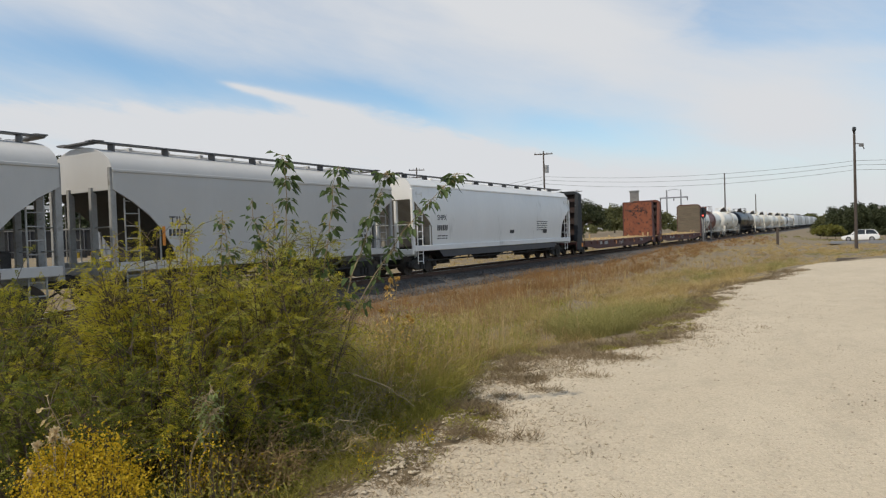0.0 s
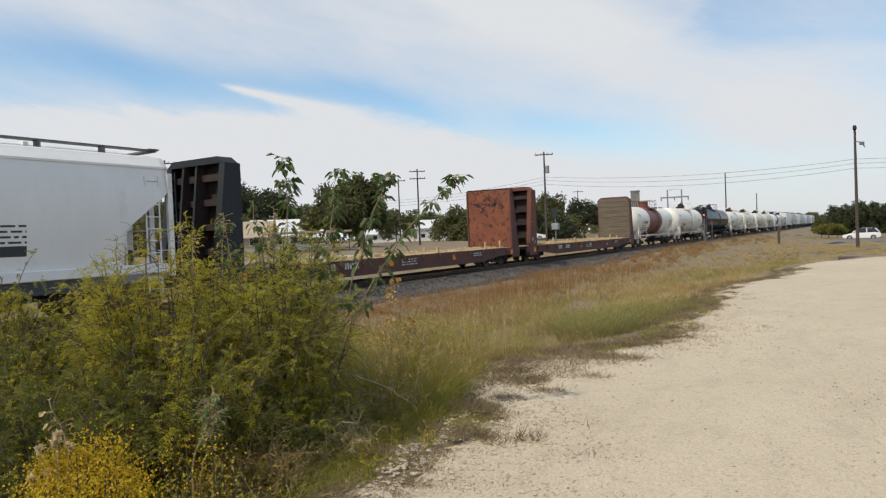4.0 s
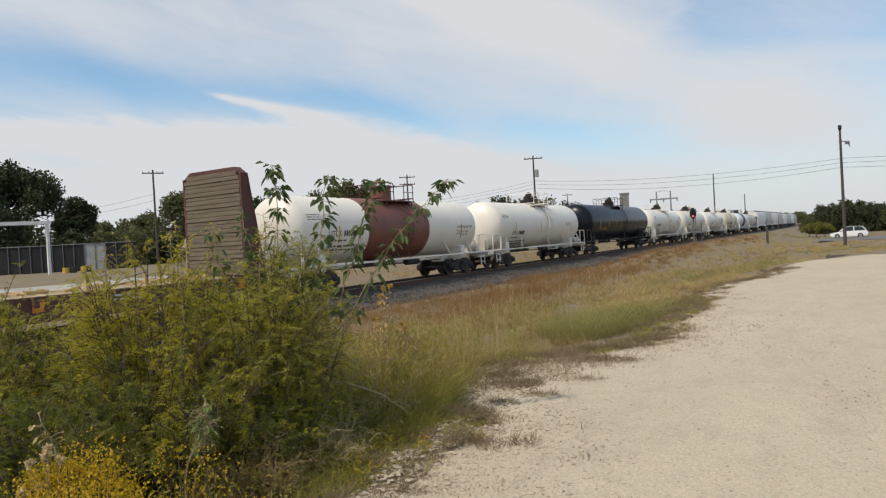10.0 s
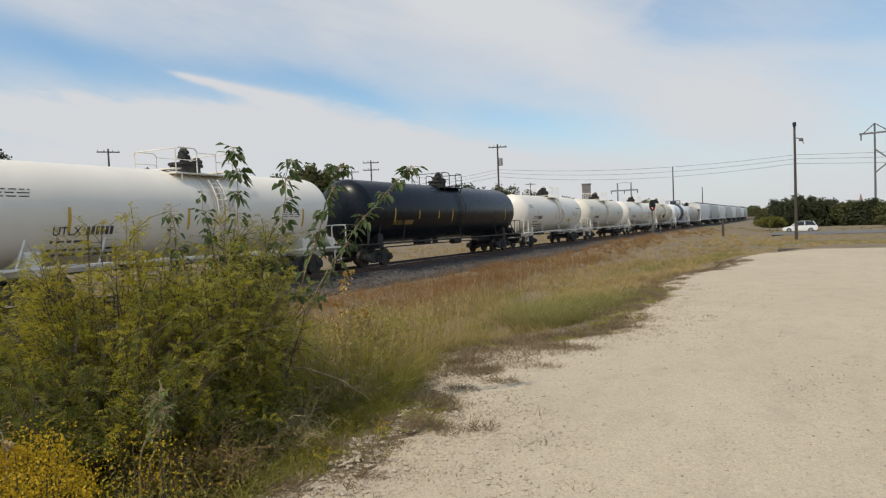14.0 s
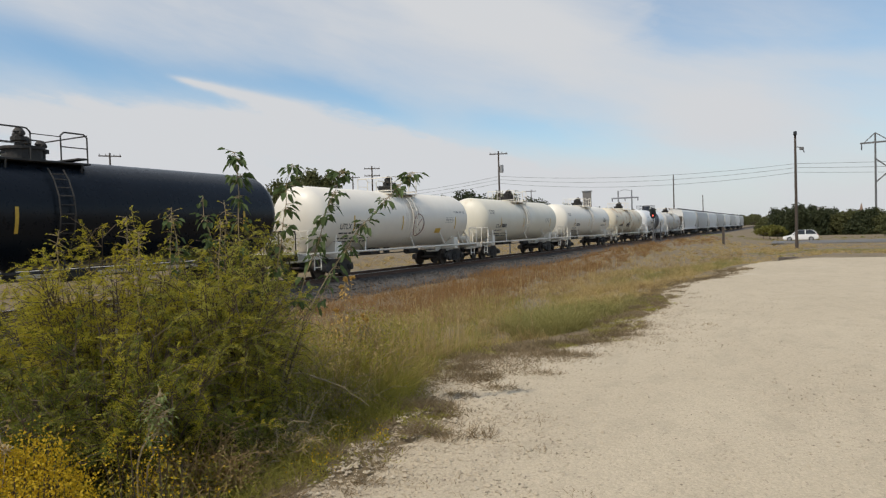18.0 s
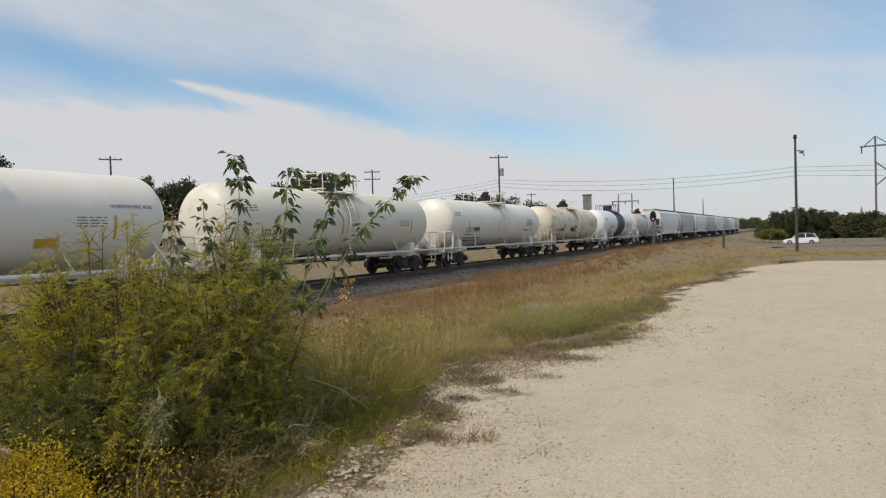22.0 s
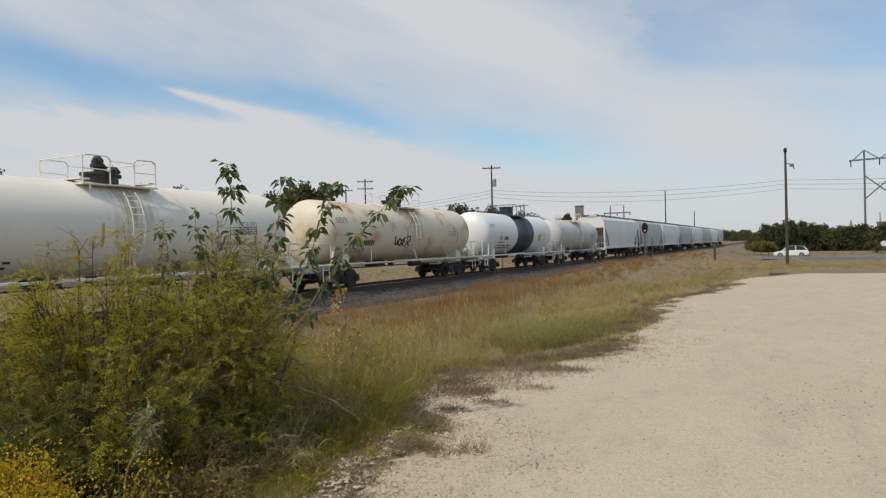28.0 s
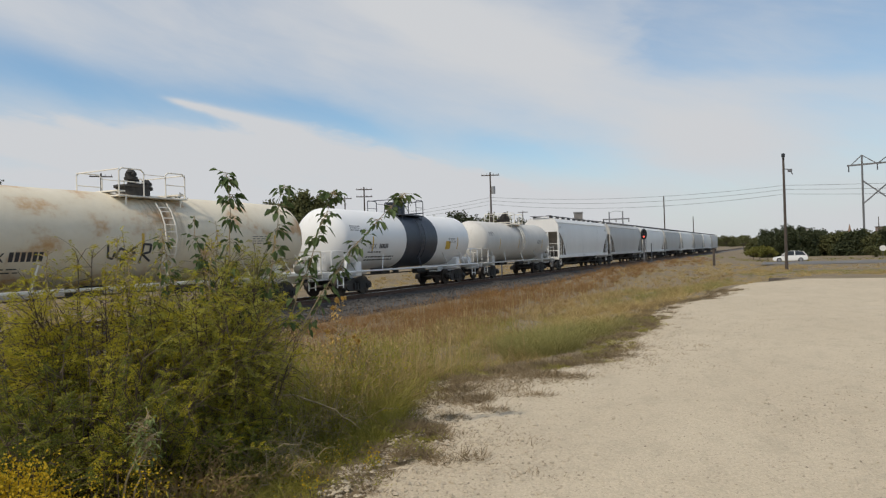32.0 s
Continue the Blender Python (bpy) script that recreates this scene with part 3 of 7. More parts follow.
def coupler(car, y, s):
    def build():
        bm = B()
        box(bm, -0.14, 0.14, -0.9, 0.10, 0.72, 1.0, 0.03)
        box(bm, -0.22, 0.22, 0.02, 0.36, 0.68, 1.04, 0.06)
        pipe(bm, [(0.35, -0.1, 0.85), (0.42, 0.15, 0.55), (0.40, 0.42, 0.42)], 0.03)
        return bm
    piece("coupler", "coupler", build, M_black, car, pose(0, y, 0, 0, 0, 0 if s > 0 else 180), "black knuckle coupler with air hose")


def ladder(bm, x, y, z0, z1, w, along="y", step=0.34, r=0.018):
    e = (0, w / 2, 0) if along == "y" else (w / 2, 0, 0)
    for s in (-1, 1):
        rod(bm, (x + s * e[0], y + s * e[1], z0), (x + s * e[0], y + s * e[1], z1), r * 1.4, seg=6)
    z = z0 + 0.12
    while z < z1:
        rod(bm, (x - e[0], y - e[1], z), (x + e[0], y + e[1], z), r, seg=6)
        z += step
    return bm


def marks(name, rows, material, parent, surf, label=""):
    """Plain bars in place of writing: rows of (y0, y1, z0, z1)."""
    bm = B()
    for y0, y1, z0, z1 in rows:
        k = max(1, round((z1 - z0) / 0.09))
        edge = [z0 + (z1 - z0) * i / k for i in range(k + 1)]
        pairs = [[bm.verts.new((surf(z) + 0.008, y, z)) for y in (y0, y1)] for z in edge]
        for a, b in zip(pairs, pairs[1:]):
            bm.faces.new((a[0], a[1], b[1], b[0]))
    return tagged(part(name, bm, material, parent, label), kind="stuff" if len(rows) > 1 else "")


def number_bars(y, z, n, h, gap=0.3):
    w = h * 0.62
    return [(y + i * w, y + i * w + w * (1 - gap), z, z + h) for i in range(n)]


def fine_bars(rng, y, z, w, lines, h=0.05, pitch=0.12):
    rows = []
    for k in range(lines):
        yy = y
        while yy < y + w:
            d = rng.uniform(0.1, 0.34)
            rows.append((yy, min(yy + d, y + w), z - k * pitch, z - k * pitch + h))
            yy += d + 0.07
    return rows


def lettering(text, y, z, size, material, parent, surf, label):
    """Stencilled words on the side that faces +x, read from -y to +y."""
    cu = bpy.data.curves.new("lettering", "FONT")
    cu.body, cu.size = text, size
    cu.offset = size * 0.012
    tmp = new("lettering", cu)
    dg = bpy.context.evaluated_depsgraph_get()
    me = bpy.data.meshes.new_from_object(tmp.evaluated_get(dg))
    bpy.data.objects.remove(tmp)
    for v in me.vertices:
        yy, zz = y + v.co.x, z + v.co.y
        v.co = (surf(zz) + 0.007, yy, zz)
    me.materials.clear()
    me.materials.append(material)
    ob = new("lettering", me)
    ob.parent = parent
    return tagged(ob, label)


CARS = []


def car_at(name, y, label, category, group):
    c = thing(name, label, category, group, at=(TX, y, 0))
    CARS.append((c, y))
    return c


# -- tank cars --
def tank_car(y0, y1, R, paint, label, bands=(), gear=M_white, dome=M_black, dome_at=0.0, rails=M_white, inkset=None, zc=None, keyed=True, seed=0, tall=0.0, gap=0.92, spill=True):
    rng = random.Random(seed)
    yc, L = (y0 + y1) / 2, y1 - y0
    car = car_at("tank_car", yc, label, "tank car", "tank cars of the train")
    zc = zc or 1.12 + R
    h = L / 2 - gap
    k = R * 0.52
    prof = [(-h, 0)] + [(-h + k * (1 - math.cos(a)), R * math.sin(a)) for a in [math.pi / 2 * i / 9 for i in range(1, 10)]]
    ring = []
    for i in range(1, 7):
        y = -h + k + (2 * h - 2 * k) * i / 7
        ring += [(y - 0.05, R), (y - 0.02, R + 0.001), (y + 0.02, R + 0.001), (y + 0.05, R)]
    if paint is M_blacktank:
        ring = []
    prof += ring + [(-y, r) for y, r in reversed(prof)]
    shell = part("tank_shell", turned_y(B(), prof, 48, zc), paint, car, smooth=True)
    surf = lambda z: math.sqrt(max(0.0, R * R - (z - zc) ** 2))
    for a, b, m, lab in bands:
        part("band", turned_y(B(), [(a, R - 0.01), (a, R + 0.012), (b, R + 0.012), (b, R - 0.01)], 48, zc), m, car, lab, smooth=True)
    # stub sills, saddles, side rails
    for s in (-1, 1):
        a0, a1 = sorted((s * (h - 2.6), s * (L / 2 - 0.45)))
        part("sill", box(B(), -0.3, 0.3, a0, a1, 0.72, 1.05, 0.02), gear, car)
        part("saddle", box(B(), -1.2, 1.2, s * (h - 1.75) - 0.22, s * (h - 1.75) + 0.22, 0.85, 1.35 + R * 0.12, 0.04), gear, car)
    for s in (-1, 1):
        bm = B()
        x = s * 1.38
        rod(bm, (x, -L / 2 + 0.55, 1.08), (x, L / 2 - 0.55, 1.08), 0.045, seg=6)
        for y in (-h + 1.2, -h + 3.4, h - 3.4, h - 1.2):
            rod(bm, (x, y, 1.08), (s * R * 0.86, y + (0.35 if y < 0 else -0.35), zc - R * 0.5), 0.03, seg=6)
        part("side_rail", bm, gear, car, "thin side rail with struts")
    # end platforms with ladders and grab irons
    for s in (-1, 1):
        ye = s * (L / 2 - 0.75)
        pf = part("end_platform", box(B(), -1.4, 1.4, min(ye, ye + s * 0.5), max(ye, ye + s * 0.5), 1.05, 1.11, 0.01), gear, car, "painted end platform")
        part("end_beam", box(B(), -1.42, 1.42, min(ye + s * 0.42, ye + s * 0.5), max(ye + s * 0.42, ye + s * 0.5), 0.86, 1.05, 0.01), gear, pf)
        for x in (-1.4, 1.4):
            part("ladder", ladder(B(), x, ye - s * 0.2, 0.42, 1.1, 0.42), gear, pf)
            part("grab_iron", pipe(B(), [(x, ye + s * 0.4, 1.1), (x, ye + s * 0.4, 1.92), (x, ye + s * 0.32, 2.0), (x, ye - s * 0.47, 2.0), (x, ye - s * 0.55, 1.92), (x, ye - s * 0.55, 1.1)], 0.026), gear, pf)
            part("strut", rod(B(), (x, ye - s * 0.55, 1.1), (x * 0.86, ye - s * 1.05, 1.95), 0.045, seg=6), gear, pf)
        part("cross_rail", rod(B(), (-1.4, ye + s * 0.4, 2.0), (1.4, ye + s * 0.4, 2.0), 0.024, seg=6), gear, pf)
    part("air_reservoir", rod(B(), (0.55, L / 2 - 0.85, 1.32), (1.05, L / 2 - 0.85, 1.32), 0.20, seg=14), gear, car, "small air reservoir on the end platform")
    bm = B()
    m = pose(0.75, -L / 2 + 0.42, 1.75, 90)
    bmesh.ops.create_cone(bm, cap_ends=False, segments=20, radius1=0.28, radius2=0.28, depth=0.04, matrix=m)
    for i in range(5):
        a = 2 * math.pi * i / 5
        rod(bm, (0.75, -L / 2 + 0.42, 1.75), (0.75 + 0.28 * math.cos(a), -L / 2 + 0.42, 1.75 + 0.28 * math.sin(a)), 0.018, seg=5)
    rod(bm, (0.75, -L / 2 + 0.45, 1.1), (0.75, -L / 2 + 0.45, 1.75), 0.03)
    part("brake_wheel", bm, gear, car)
    # top fittings
    top = zc + R
    bm = B()
    rod(bm, (0, dome_at, top - 0.1), (0, dome_at, top + (0.22 if not tall else 0.30 + tall)), 0.48, seg=24)
    dm = part("manway_dome", bm, dome, car, "manway dome")
    zt = top + (0.22 if not tall else 0.30 + tall)
    part("lid", rod(B(), (0, dome_at, zt), (0, dome_at, zt + 0.07), 0.54, seg=24), dome, dm)
    if not tall:
        for dx, dy, hh in ((0.18, -0.18, 0.78), (-0.15, 0.16, 0.62), (0.12, 0.42, 0.50)):
            bm = B()
            rod(bm, (dx, dome_at + dy, top - 0.05), (dx, dome_at + dy, top + hh - 0.1), 0.11, seg=10)
            rod(bm, (dx, dome_at + dy, top + hh - 0.34), (dx, dome_at + dy, top + hh - 0.24), 0.20, seg=10)
            rod(bm, (dx, dome_at + dy, top + hh - 0.1), (dx, dome_at + dy, top + hh), 0.15, 0.08, seg=10)
            rod(bm, (dx - 0.2, dome_at + dy, top + hh - 0.16), (dx + 0.2, dome_at + dy, top + hh - 0.16), 0.07, seg=8)
            part("valve", bm, M_black, dm, "black valve")
    bm = B()
    for s in (-1, 1):
        box(bm, s * 0.78 - 0.26, s * 0.78 + 0.26, dome_at - 1.25, dome_at + 1.25, top - 0.17, top - 0.13)
        for yy in (-1.0, 1.0):
            rod(bm, (s * 0.7, dome_at + yy, top - 0.35), (s * 0.7, dome_at + yy, top - 0.15), 0.03)
            pipe(bm, [(s * 1.02, dome_at + yy, top - 0.16), (s * 0.98, dome_at + yy, top - 0.42)], 0.025)
    for yy in (-1.25, 0.97):
        box(bm, -0.95, 0.95, dome_at + yy, dome_at + yy + 0.28, top - 0.02, top + 0.02)
    part("walkway", bm, rails, car, "grating walkway round the manway")
    rl = part("railing", rod(B(), (-0.98, dome_at - 1.2, top + 0.64), (0.98, dome_at - 1.2, top + 0.64), 0.02), rails, car, "thin pipe railing")
    part("rail_bar", rod(B(), (-0.98, dome_at + 1.2, top + 0.64), (0.98, dome_at + 1.2, top + 0.64), 0.02), rails, rl)
    for s in (-1, 1):
        x = s * 0.98
        for a, b in ((-1.2, -0.35), (0.45, 1.2)):
            part("rail_loop", pipe(B(), [(x, dome_at + a, top - 0.15), (x, dome_at + a, top + 0.58), (x, dome_at + a + 0.10, top + 0.67), (x, dome_at + b - 0.10, top + 0.67), (x, dome_at + b, top + 0.58), (x, dome_at + b, top - 0.15)], 0.022), rails, rl)
            part("mid_rail", rod(B(), (x, dome_at + a, top + 0.28), (x, dome_at + b, top + 0.28), 0.016), rails, rl)
        part("rail_chain", rod(B(), (x, dome_at - 0.35, top + 0.54), (x, dome_at + 0.45, top + 0.54), 0.012), rails, rl)
    if spill:
        sp = part("spill_stain", turned_y(B(), [(y, R + 0.003) for y in (-1.0, -0.5, 0, 0.5, 1.0)], 48, zc), M_spill, car, "brownish spill streaks below the manway", smooth=True)
        sp.matrix_basis = pose(0, dome_at + 0.2, 0)
    lad_mat = rails if paint is not M_blacktank else M_black
    for s in (-1, 1):
        pts = [(s * (R + 0.12) * math.sin(a), zc + (R + 0.12) * math.cos(a)) for a in [math.radians(d) for d in (128, 110, 92, 75, 58, 45)]]
        lad = part("tank_ladder", pipe(B(), [(x, dome_at - 0.02, z) for x, z in pts], 0.022), lad_mat, car)
        part("ladder_rail", pipe(B(), [(x, dome_at + 0.38, z) for x, z in pts], 0.022), lad_mat, lad)
        for (xa, za), (xb, zb) in zip(pts, pts[1:]):
            for f in (0, 0.5):
                part("rung", rod(B(), (xa + (xb - xa) * f, dome_at - 0.02, za + (zb - za) * f), (xa + (xb - xa) * f, dome_at + 0.38, za + (zb - za) * f), 0.016, seg=5), lad_mat, lad)
        part("ladder_strut", rod(B(), (pts[0][0], dome_at + 0.18, pts[0][1]), (s * 1.38, dome_at + 0.18, 1.08), 0.03), lad_mat, lad)
    bm = B()
    rod(bm, (0, 0, zc - R - 0.28), (0, 0, zc - R + 0.1), 0.16, seg=12)
    box(bm, -0.35, 0.35, -1.9, -1.1, zc - R - 0.28, zc - R + 0.02, 0.03)
    rod(bm, (0.5, 1.1, 0.9), (0.5, 2.1, 0.9), 0.16, seg=12)
    rod(bm, (0.25, -h + 2, 0.85), (0.25, h - 2, 0.85), 0.03)
    part("under_gear", bm, M_black, car, "brake cylinder and bottom outlet")
    for s in (-1, 1):
        truck(car, s * (h - 1.75), keyed)
        coupler(car, s * (L / 2 - 0.33), s)
    # writing
    ink = inkset or M_ink
    marks("stencil", fine_bars(rng, -h + 0.9, zc + 0.55, 0.8, 3, 0.03, 0.09) + fine_bars(rng, h - 3.3, zc + 0.05, 0.9, 0 if seed == 8 else 4, 0.024, 0.08), ink, car, surf, "small stencilled lines")
    for y in (-h + 2.6, -0.6, h - 2.2):
        marks("reflector", [(y, y + 0.09, zc - 0.55, zc + 0.12)], M_yellow, car, surf, "yellow reflective strip")
    return car, surf, zc, h


# -- covered hoppers --
def hopper(y0, y1, paint, label, skirt=False, slope_paint=None, top=4.66, sill_paint=None, round_sides=True, keyed=True, gap=0.45, cut=3.0, seed=0):
    rng = random.Random(seed)
    yc, L = (y0 + y1) / 2, y1 - y0
    car = car_at("covered_hopper", yc, label, "hopper car", "covered hopper cars of the train")
    h = L / 2 - gap
    sill_paint = sill_paint or paint
    W = 1.56
    eave = 4.06 if round_sides else 3.80
    side = lambda z: (W - 0.10 * (1 - smooth(1.3, 2.3, z)) - 0.16 * smooth(3.0, eave, z)) if round_sides else W

    def section(y, zb):
        """Half outline from the floor up the near side, over the roof and down again."""
        zs = [zb + (eave - zb) * i / 6 for i in range(7)]
        pts = [(side(z), z) for z in zs]
        up = 4.52 - eave
        pts += [(side(eave) - 0.05, eave + up * 0.22), (side(eave) - 0.16, eave + up * 0.46), (1.18, eave + up * 0.68), (0.85, eave + up * 0.86), (0.4, 4.52)]
        ring = pts + [(-x, z) for x, z in reversed(pts)]
        return [(x, y, z) for x, z in ring]
    prof = [(-h, 3.30), (-h + cut * 0.28, 3.0), (-h + cut * 0.55, 2.62), (-h + cut * 0.76, 2.2), (-h + cut * 0.92, 1.7), (-h + cut, 1.32), (-h + cut + 0.05, 1.28)]
    if skirt:
        prof = [(-h, 3.45), (-h + cut * 0.22, 3.15), (-h + cut * 0.5, 2.85), (-h + cut * 0.86, 2.42), (-h + cut * 0.98, 2.2), (-h + cut, 1.32), (-h + cut + 0.05, 1.28)]
    st = prof + [(-y, z) for y, z in reversed(prof)]
    part("body", loft(B(), [section(y, z) for y, z in st]), paint, car, smooth=True)
    bm = B()
    for s in (-1, 1):
        box(bm, s * 1.50 - 0.07, s * 1.50 + 0.07, -h, h, 1.08, 1.34, 0.02)
        box(bm, s * side(eave) - 0.05, s * side(eave) + 0.03, -h, h, eave - 0.04, eave + 0.05, 0.015)
    part("side_sill", bm, sill_paint, car)
    for s in (-1, 1):
        part("slope_sheet", loft(B(), [[(x, s * -y, z - 0.015) for y, z in prof] for x in (-side(2.5) + 0.03, side(2.5) - 0.03)], closed=False, caps=False), slope_paint or M_slope, car, "dusty slope sheet, darkest where shade is painted in")
    # ends: posts, ladders, platform, end sheet
    for s in (-1, 1):
        bm = B()
        ye = s * (h - 0.02)
        for x in (-1.47, 1.47):
            box(bm, x - 0.06, x + 0.06, ye - 0.08, ye + 0.08, 1.1, 3.9, 0.01)
            ladder(bm, x, ye - s * 0.55, 0.5, 3.8, 0.42)
            pipe(bm, [(x, ye - s * 1.4, 1.3), (x, ye - s * 1.4, 2.6)], 0.03)
        for x in (-0.55, 0.55):
            box(bm, x - 0.06, x + 0.06, ye - 0.08, ye + 0.08, 1.1, 3.4)
        box(bm, -1.5, 1.5, ye - 0.10, ye + 0.10, 0.95, 1.2, 0.02)
        for z in (1.7, 2.3):
            rod(bm, (-1.5, ye, z), (1.5, ye, z), 0.02)
        box(bm, -0.3, 0.3, min(s * (L / 2 - 0.5), s * (h - cut - 0.5)), max(s * (L / 2 - 0.5), s * (h - cut - 0.5)), 0.72, 1.05)
        part("end_frame", bm, M_grime if slope_paint else paint, car, "end posts, ladders and grab irons")
        bm = B()
        y2 = s * (h - cut)
        vs = [bm.verts.new(p) for p in ((-0.9, y2 + s * 0.1, 1.25), (0.9, y2 + s * 0.1, 1.25), (1.2, s * (h - 0.6), 1.25), (-1.2, s * (h - 0.6), 1.25))]
        bm.faces.new(vs)
        box(bm, 0.2, 1.1, s * (h - 1.3) - 0.35, s * (h - 1.3) + 0.35, 1.25, 1.75, 0.05)
        part("end_floor", bm, M_black, car, "dark end platform with brake gear")
    # roof walks and hatches
    for s in (-1, 1):
        bm = B()
        box(bm, s * 0.72 - 0.16, s * 0.72 + 0.16, -h - 0.1, h + 0.1, top - 0.035, top)
        y = -h + 0.5
        while y < h:
            box(bm, s * 0.72 - 0.12, s * 0.72 + 0.17, y - 0.02, y + 0.02, 4.36, top - 0.04)
            y += 1.7
        part("roof_walk", bm, M_walk, car, "galvanised grating walk along the roof")
    bm = B()
    box(bm, -0.36, 0.36, -h + 0.7, h - 0.7, 4.49, 4.58, 0.03)
    for k in range(9):
        y = -h + 1.3 + k * (2 * h - 2.6) / 8
        box(bm, -0.42, 0.42, y - 0.06, y + 0.06, 4.50, 4.62)
    part("roof_hatch", bm, paint, car, "long trough hatch on the roof")
    bm = B()
    for s in (-1, 1):
        box(bm, s * 0.72 - 0.2, s * 0.72 + 0.2, -h - 0.12, -h + 0.2, top - 0.01, top + 0.02)
        box(bm, s * 0.72 - 0.2, s * 0.72 + 0.2, h - 0.2, h + 0.12, top - 0.01, top + 0.02)
        box(bm, -0.72, 0.72, s * h - 0.15, s * h + 0.15, top - 0.05, top - 0.01)
    tagged(part("roof_crosswalk", bm, M_walk, car), kind="stuff")
    if skirt:
        for s in (-1, 1):
            sk = [(-h + 2.2, 1.08), (-h + 2.6, 0.74), (h - 2.6, 0.74), (h - 2.2, 1.08)]
            part("under_skirt", loft(B(), [[(s * 1.40, y, z) for y, z in sk], [(s * 1.44, y, z) for y, z in sk]]), M_navy, car, "dark blue underframe beam")
    # bays
    nb = 3 if L > 15 else 2
    for k in range(nb):
        yb = (k - (nb - 1) / 2) * (2 * h - 2 * cut) / nb
        bw = (2 * h - 2 * cut) / nb / 2 - 0.1
        bm = loft(B(), [[(-1.35, yb - bw, 1.3), (1.35, yb - bw, 1.3), (1.35, yb + bw, 1.3), (-1.35, yb + bw, 1.3)],
                        [(-0.4, yb - 0.45, 0.45), (0.4, yb - 0.45, 0.45), (0.4, yb + 0.45, 0.45), (-0.4, yb + 0.45, 0.45)]])
        box(bm, -0.5, 0.5, yb - 0.55, yb + 0.55, 0.34, 0.46, 0.02)
        part("discharge_bay", bm, M_black, car)
    bm = B()
    for s in (-1, 1):
        for y in range(int(-h + cut), int(h - cut), 2):
            rod(bm, (s * 1.4, y, 1.1), (s * 0.8, y + 0.5, 0.55), 0.03)
        rod(bm, (s * 1.2, -h + cut, 0.6), (s * 1.2, h - cut, 0.6), 0.04)
    part("under_gear", bm, M_black, car)
    for s in (-1, 1):
        truck(car, s * (h - 1.35), keyed)
        coupler(car, s * (L / 2 - 0.33), s)
    return car, side, h


# -- bulkhead flat cars --
def bulkhead(car, y, s, inner, outer, inner_is_wood, hollow=None, dt=0.46, db=0.90, has_cap=True, z1=4.60):
    """An end wall; s = -1 at the leading end. Outside it is a deep open frame."""
    w, z0 = 1.42, 1.02
    cham = 0.20 if has_cap else 0.06
    out = [(-w, z0), (w, z0), (w, z1 - cham), (w - 0.32, z1), (-w + 0.32, z1), (-w, z1 - cham)]
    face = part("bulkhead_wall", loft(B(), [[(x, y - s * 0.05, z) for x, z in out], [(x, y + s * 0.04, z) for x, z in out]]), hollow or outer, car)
    if inner_is_wood:
        z = z0
        k = 0
        while z < z1 - 0.12:
            hh = 0.13 + 0.015 * ((k * 7) % 3)
            ww = w - 0.05 - max(0, (z + hh - (z1 - cham)) * 1.5)
            part("plank", box(B(), -ww, ww, min(y - s * (0.13 + 0.012 * ((k * 5) % 3)), y - s * 0.05), max(y - s * (0.13 + 0.012 * ((k * 5) % 3)), y - s * 0.05), z + 0.012, z + hh, 0.008), inner, face)
            z += hh
            k += 1
    else:
        part("lining", box(B(), -w + 0.02, w - 0.02, min(y - s * 0.05, y - s * 0.08), max(y - s * 0.05, y - s * 0.08), z0, z1 - cham - 0.02), inner, face)
        if inner is M_red:      # dark scribbled strokes across the upper half
            rng, bm = random.Random(17), B()
            for k in range(22):
                px, pz = rng.uniform(-1.05, 0.95), rng.uniform(z1 - 1.25, z1 - 0.5)
                for _ in range(5):
                    qx, qz = max(-1.2, min(1.2, px + rng.uniform(-0.26, 0.26))), max(z1 - 1.4, min(z1 - 0.35, pz + rng.uniform(-0.2, 0.2)))
                    rod(bm, (px, y - s * 0.082, pz), (qx, y - s * 0.082, qz), 0.016, seg=4)
                    px, pz = qx, qz
            part("scrawl", bm, M_blueblack, face, "dark scribbled scrawl")
    # tapered side plates, deep at the deck
    for x in (-1, 1):
        pr = [(y - s * 0.14, z0 - 0.6), (y + s * (db + 0.08), z0 - 0.6), (y + s * db, z0), (y + s * dt, z1 - cham), (y - s * 0.14, z1 - cham)]
        part("side_plate", loft(B(), [[(x * w - 0.04, yy, zz) for yy, zz in pr], [(x * w + 0.04, yy, zz) for yy, zz in pr]]), outer, face)
        pr = [(y + s * (db - 0.04), z0), (y + s * (db + 0.02), z0), (y + s * (dt + 0.02), z1 - cham), (y + s * (dt - 0.04), z1 - cham)]
        part("corner_flange", loft(B(), [[(x * (w - 0.22), yy, zz) for yy, zz in pr], [(x * (w + 0.05), yy, zz) for yy, zz in pr]]), outer, face)
    for x in (-0.62, 0.05):
        pr = [(y + s * 0.04, z0), (y + s * (db - 0.06), z0), (y + s * max(dt - 0.03, 0.06), z1 - 0.2), (y + s * 0.04, z1 - 0.2)]
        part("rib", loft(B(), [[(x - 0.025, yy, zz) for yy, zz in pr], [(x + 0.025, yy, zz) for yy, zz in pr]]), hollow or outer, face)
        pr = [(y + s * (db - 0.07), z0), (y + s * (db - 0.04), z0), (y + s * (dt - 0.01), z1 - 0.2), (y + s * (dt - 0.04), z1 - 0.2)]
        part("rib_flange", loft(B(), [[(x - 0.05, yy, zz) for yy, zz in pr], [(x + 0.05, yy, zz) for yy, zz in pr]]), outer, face)
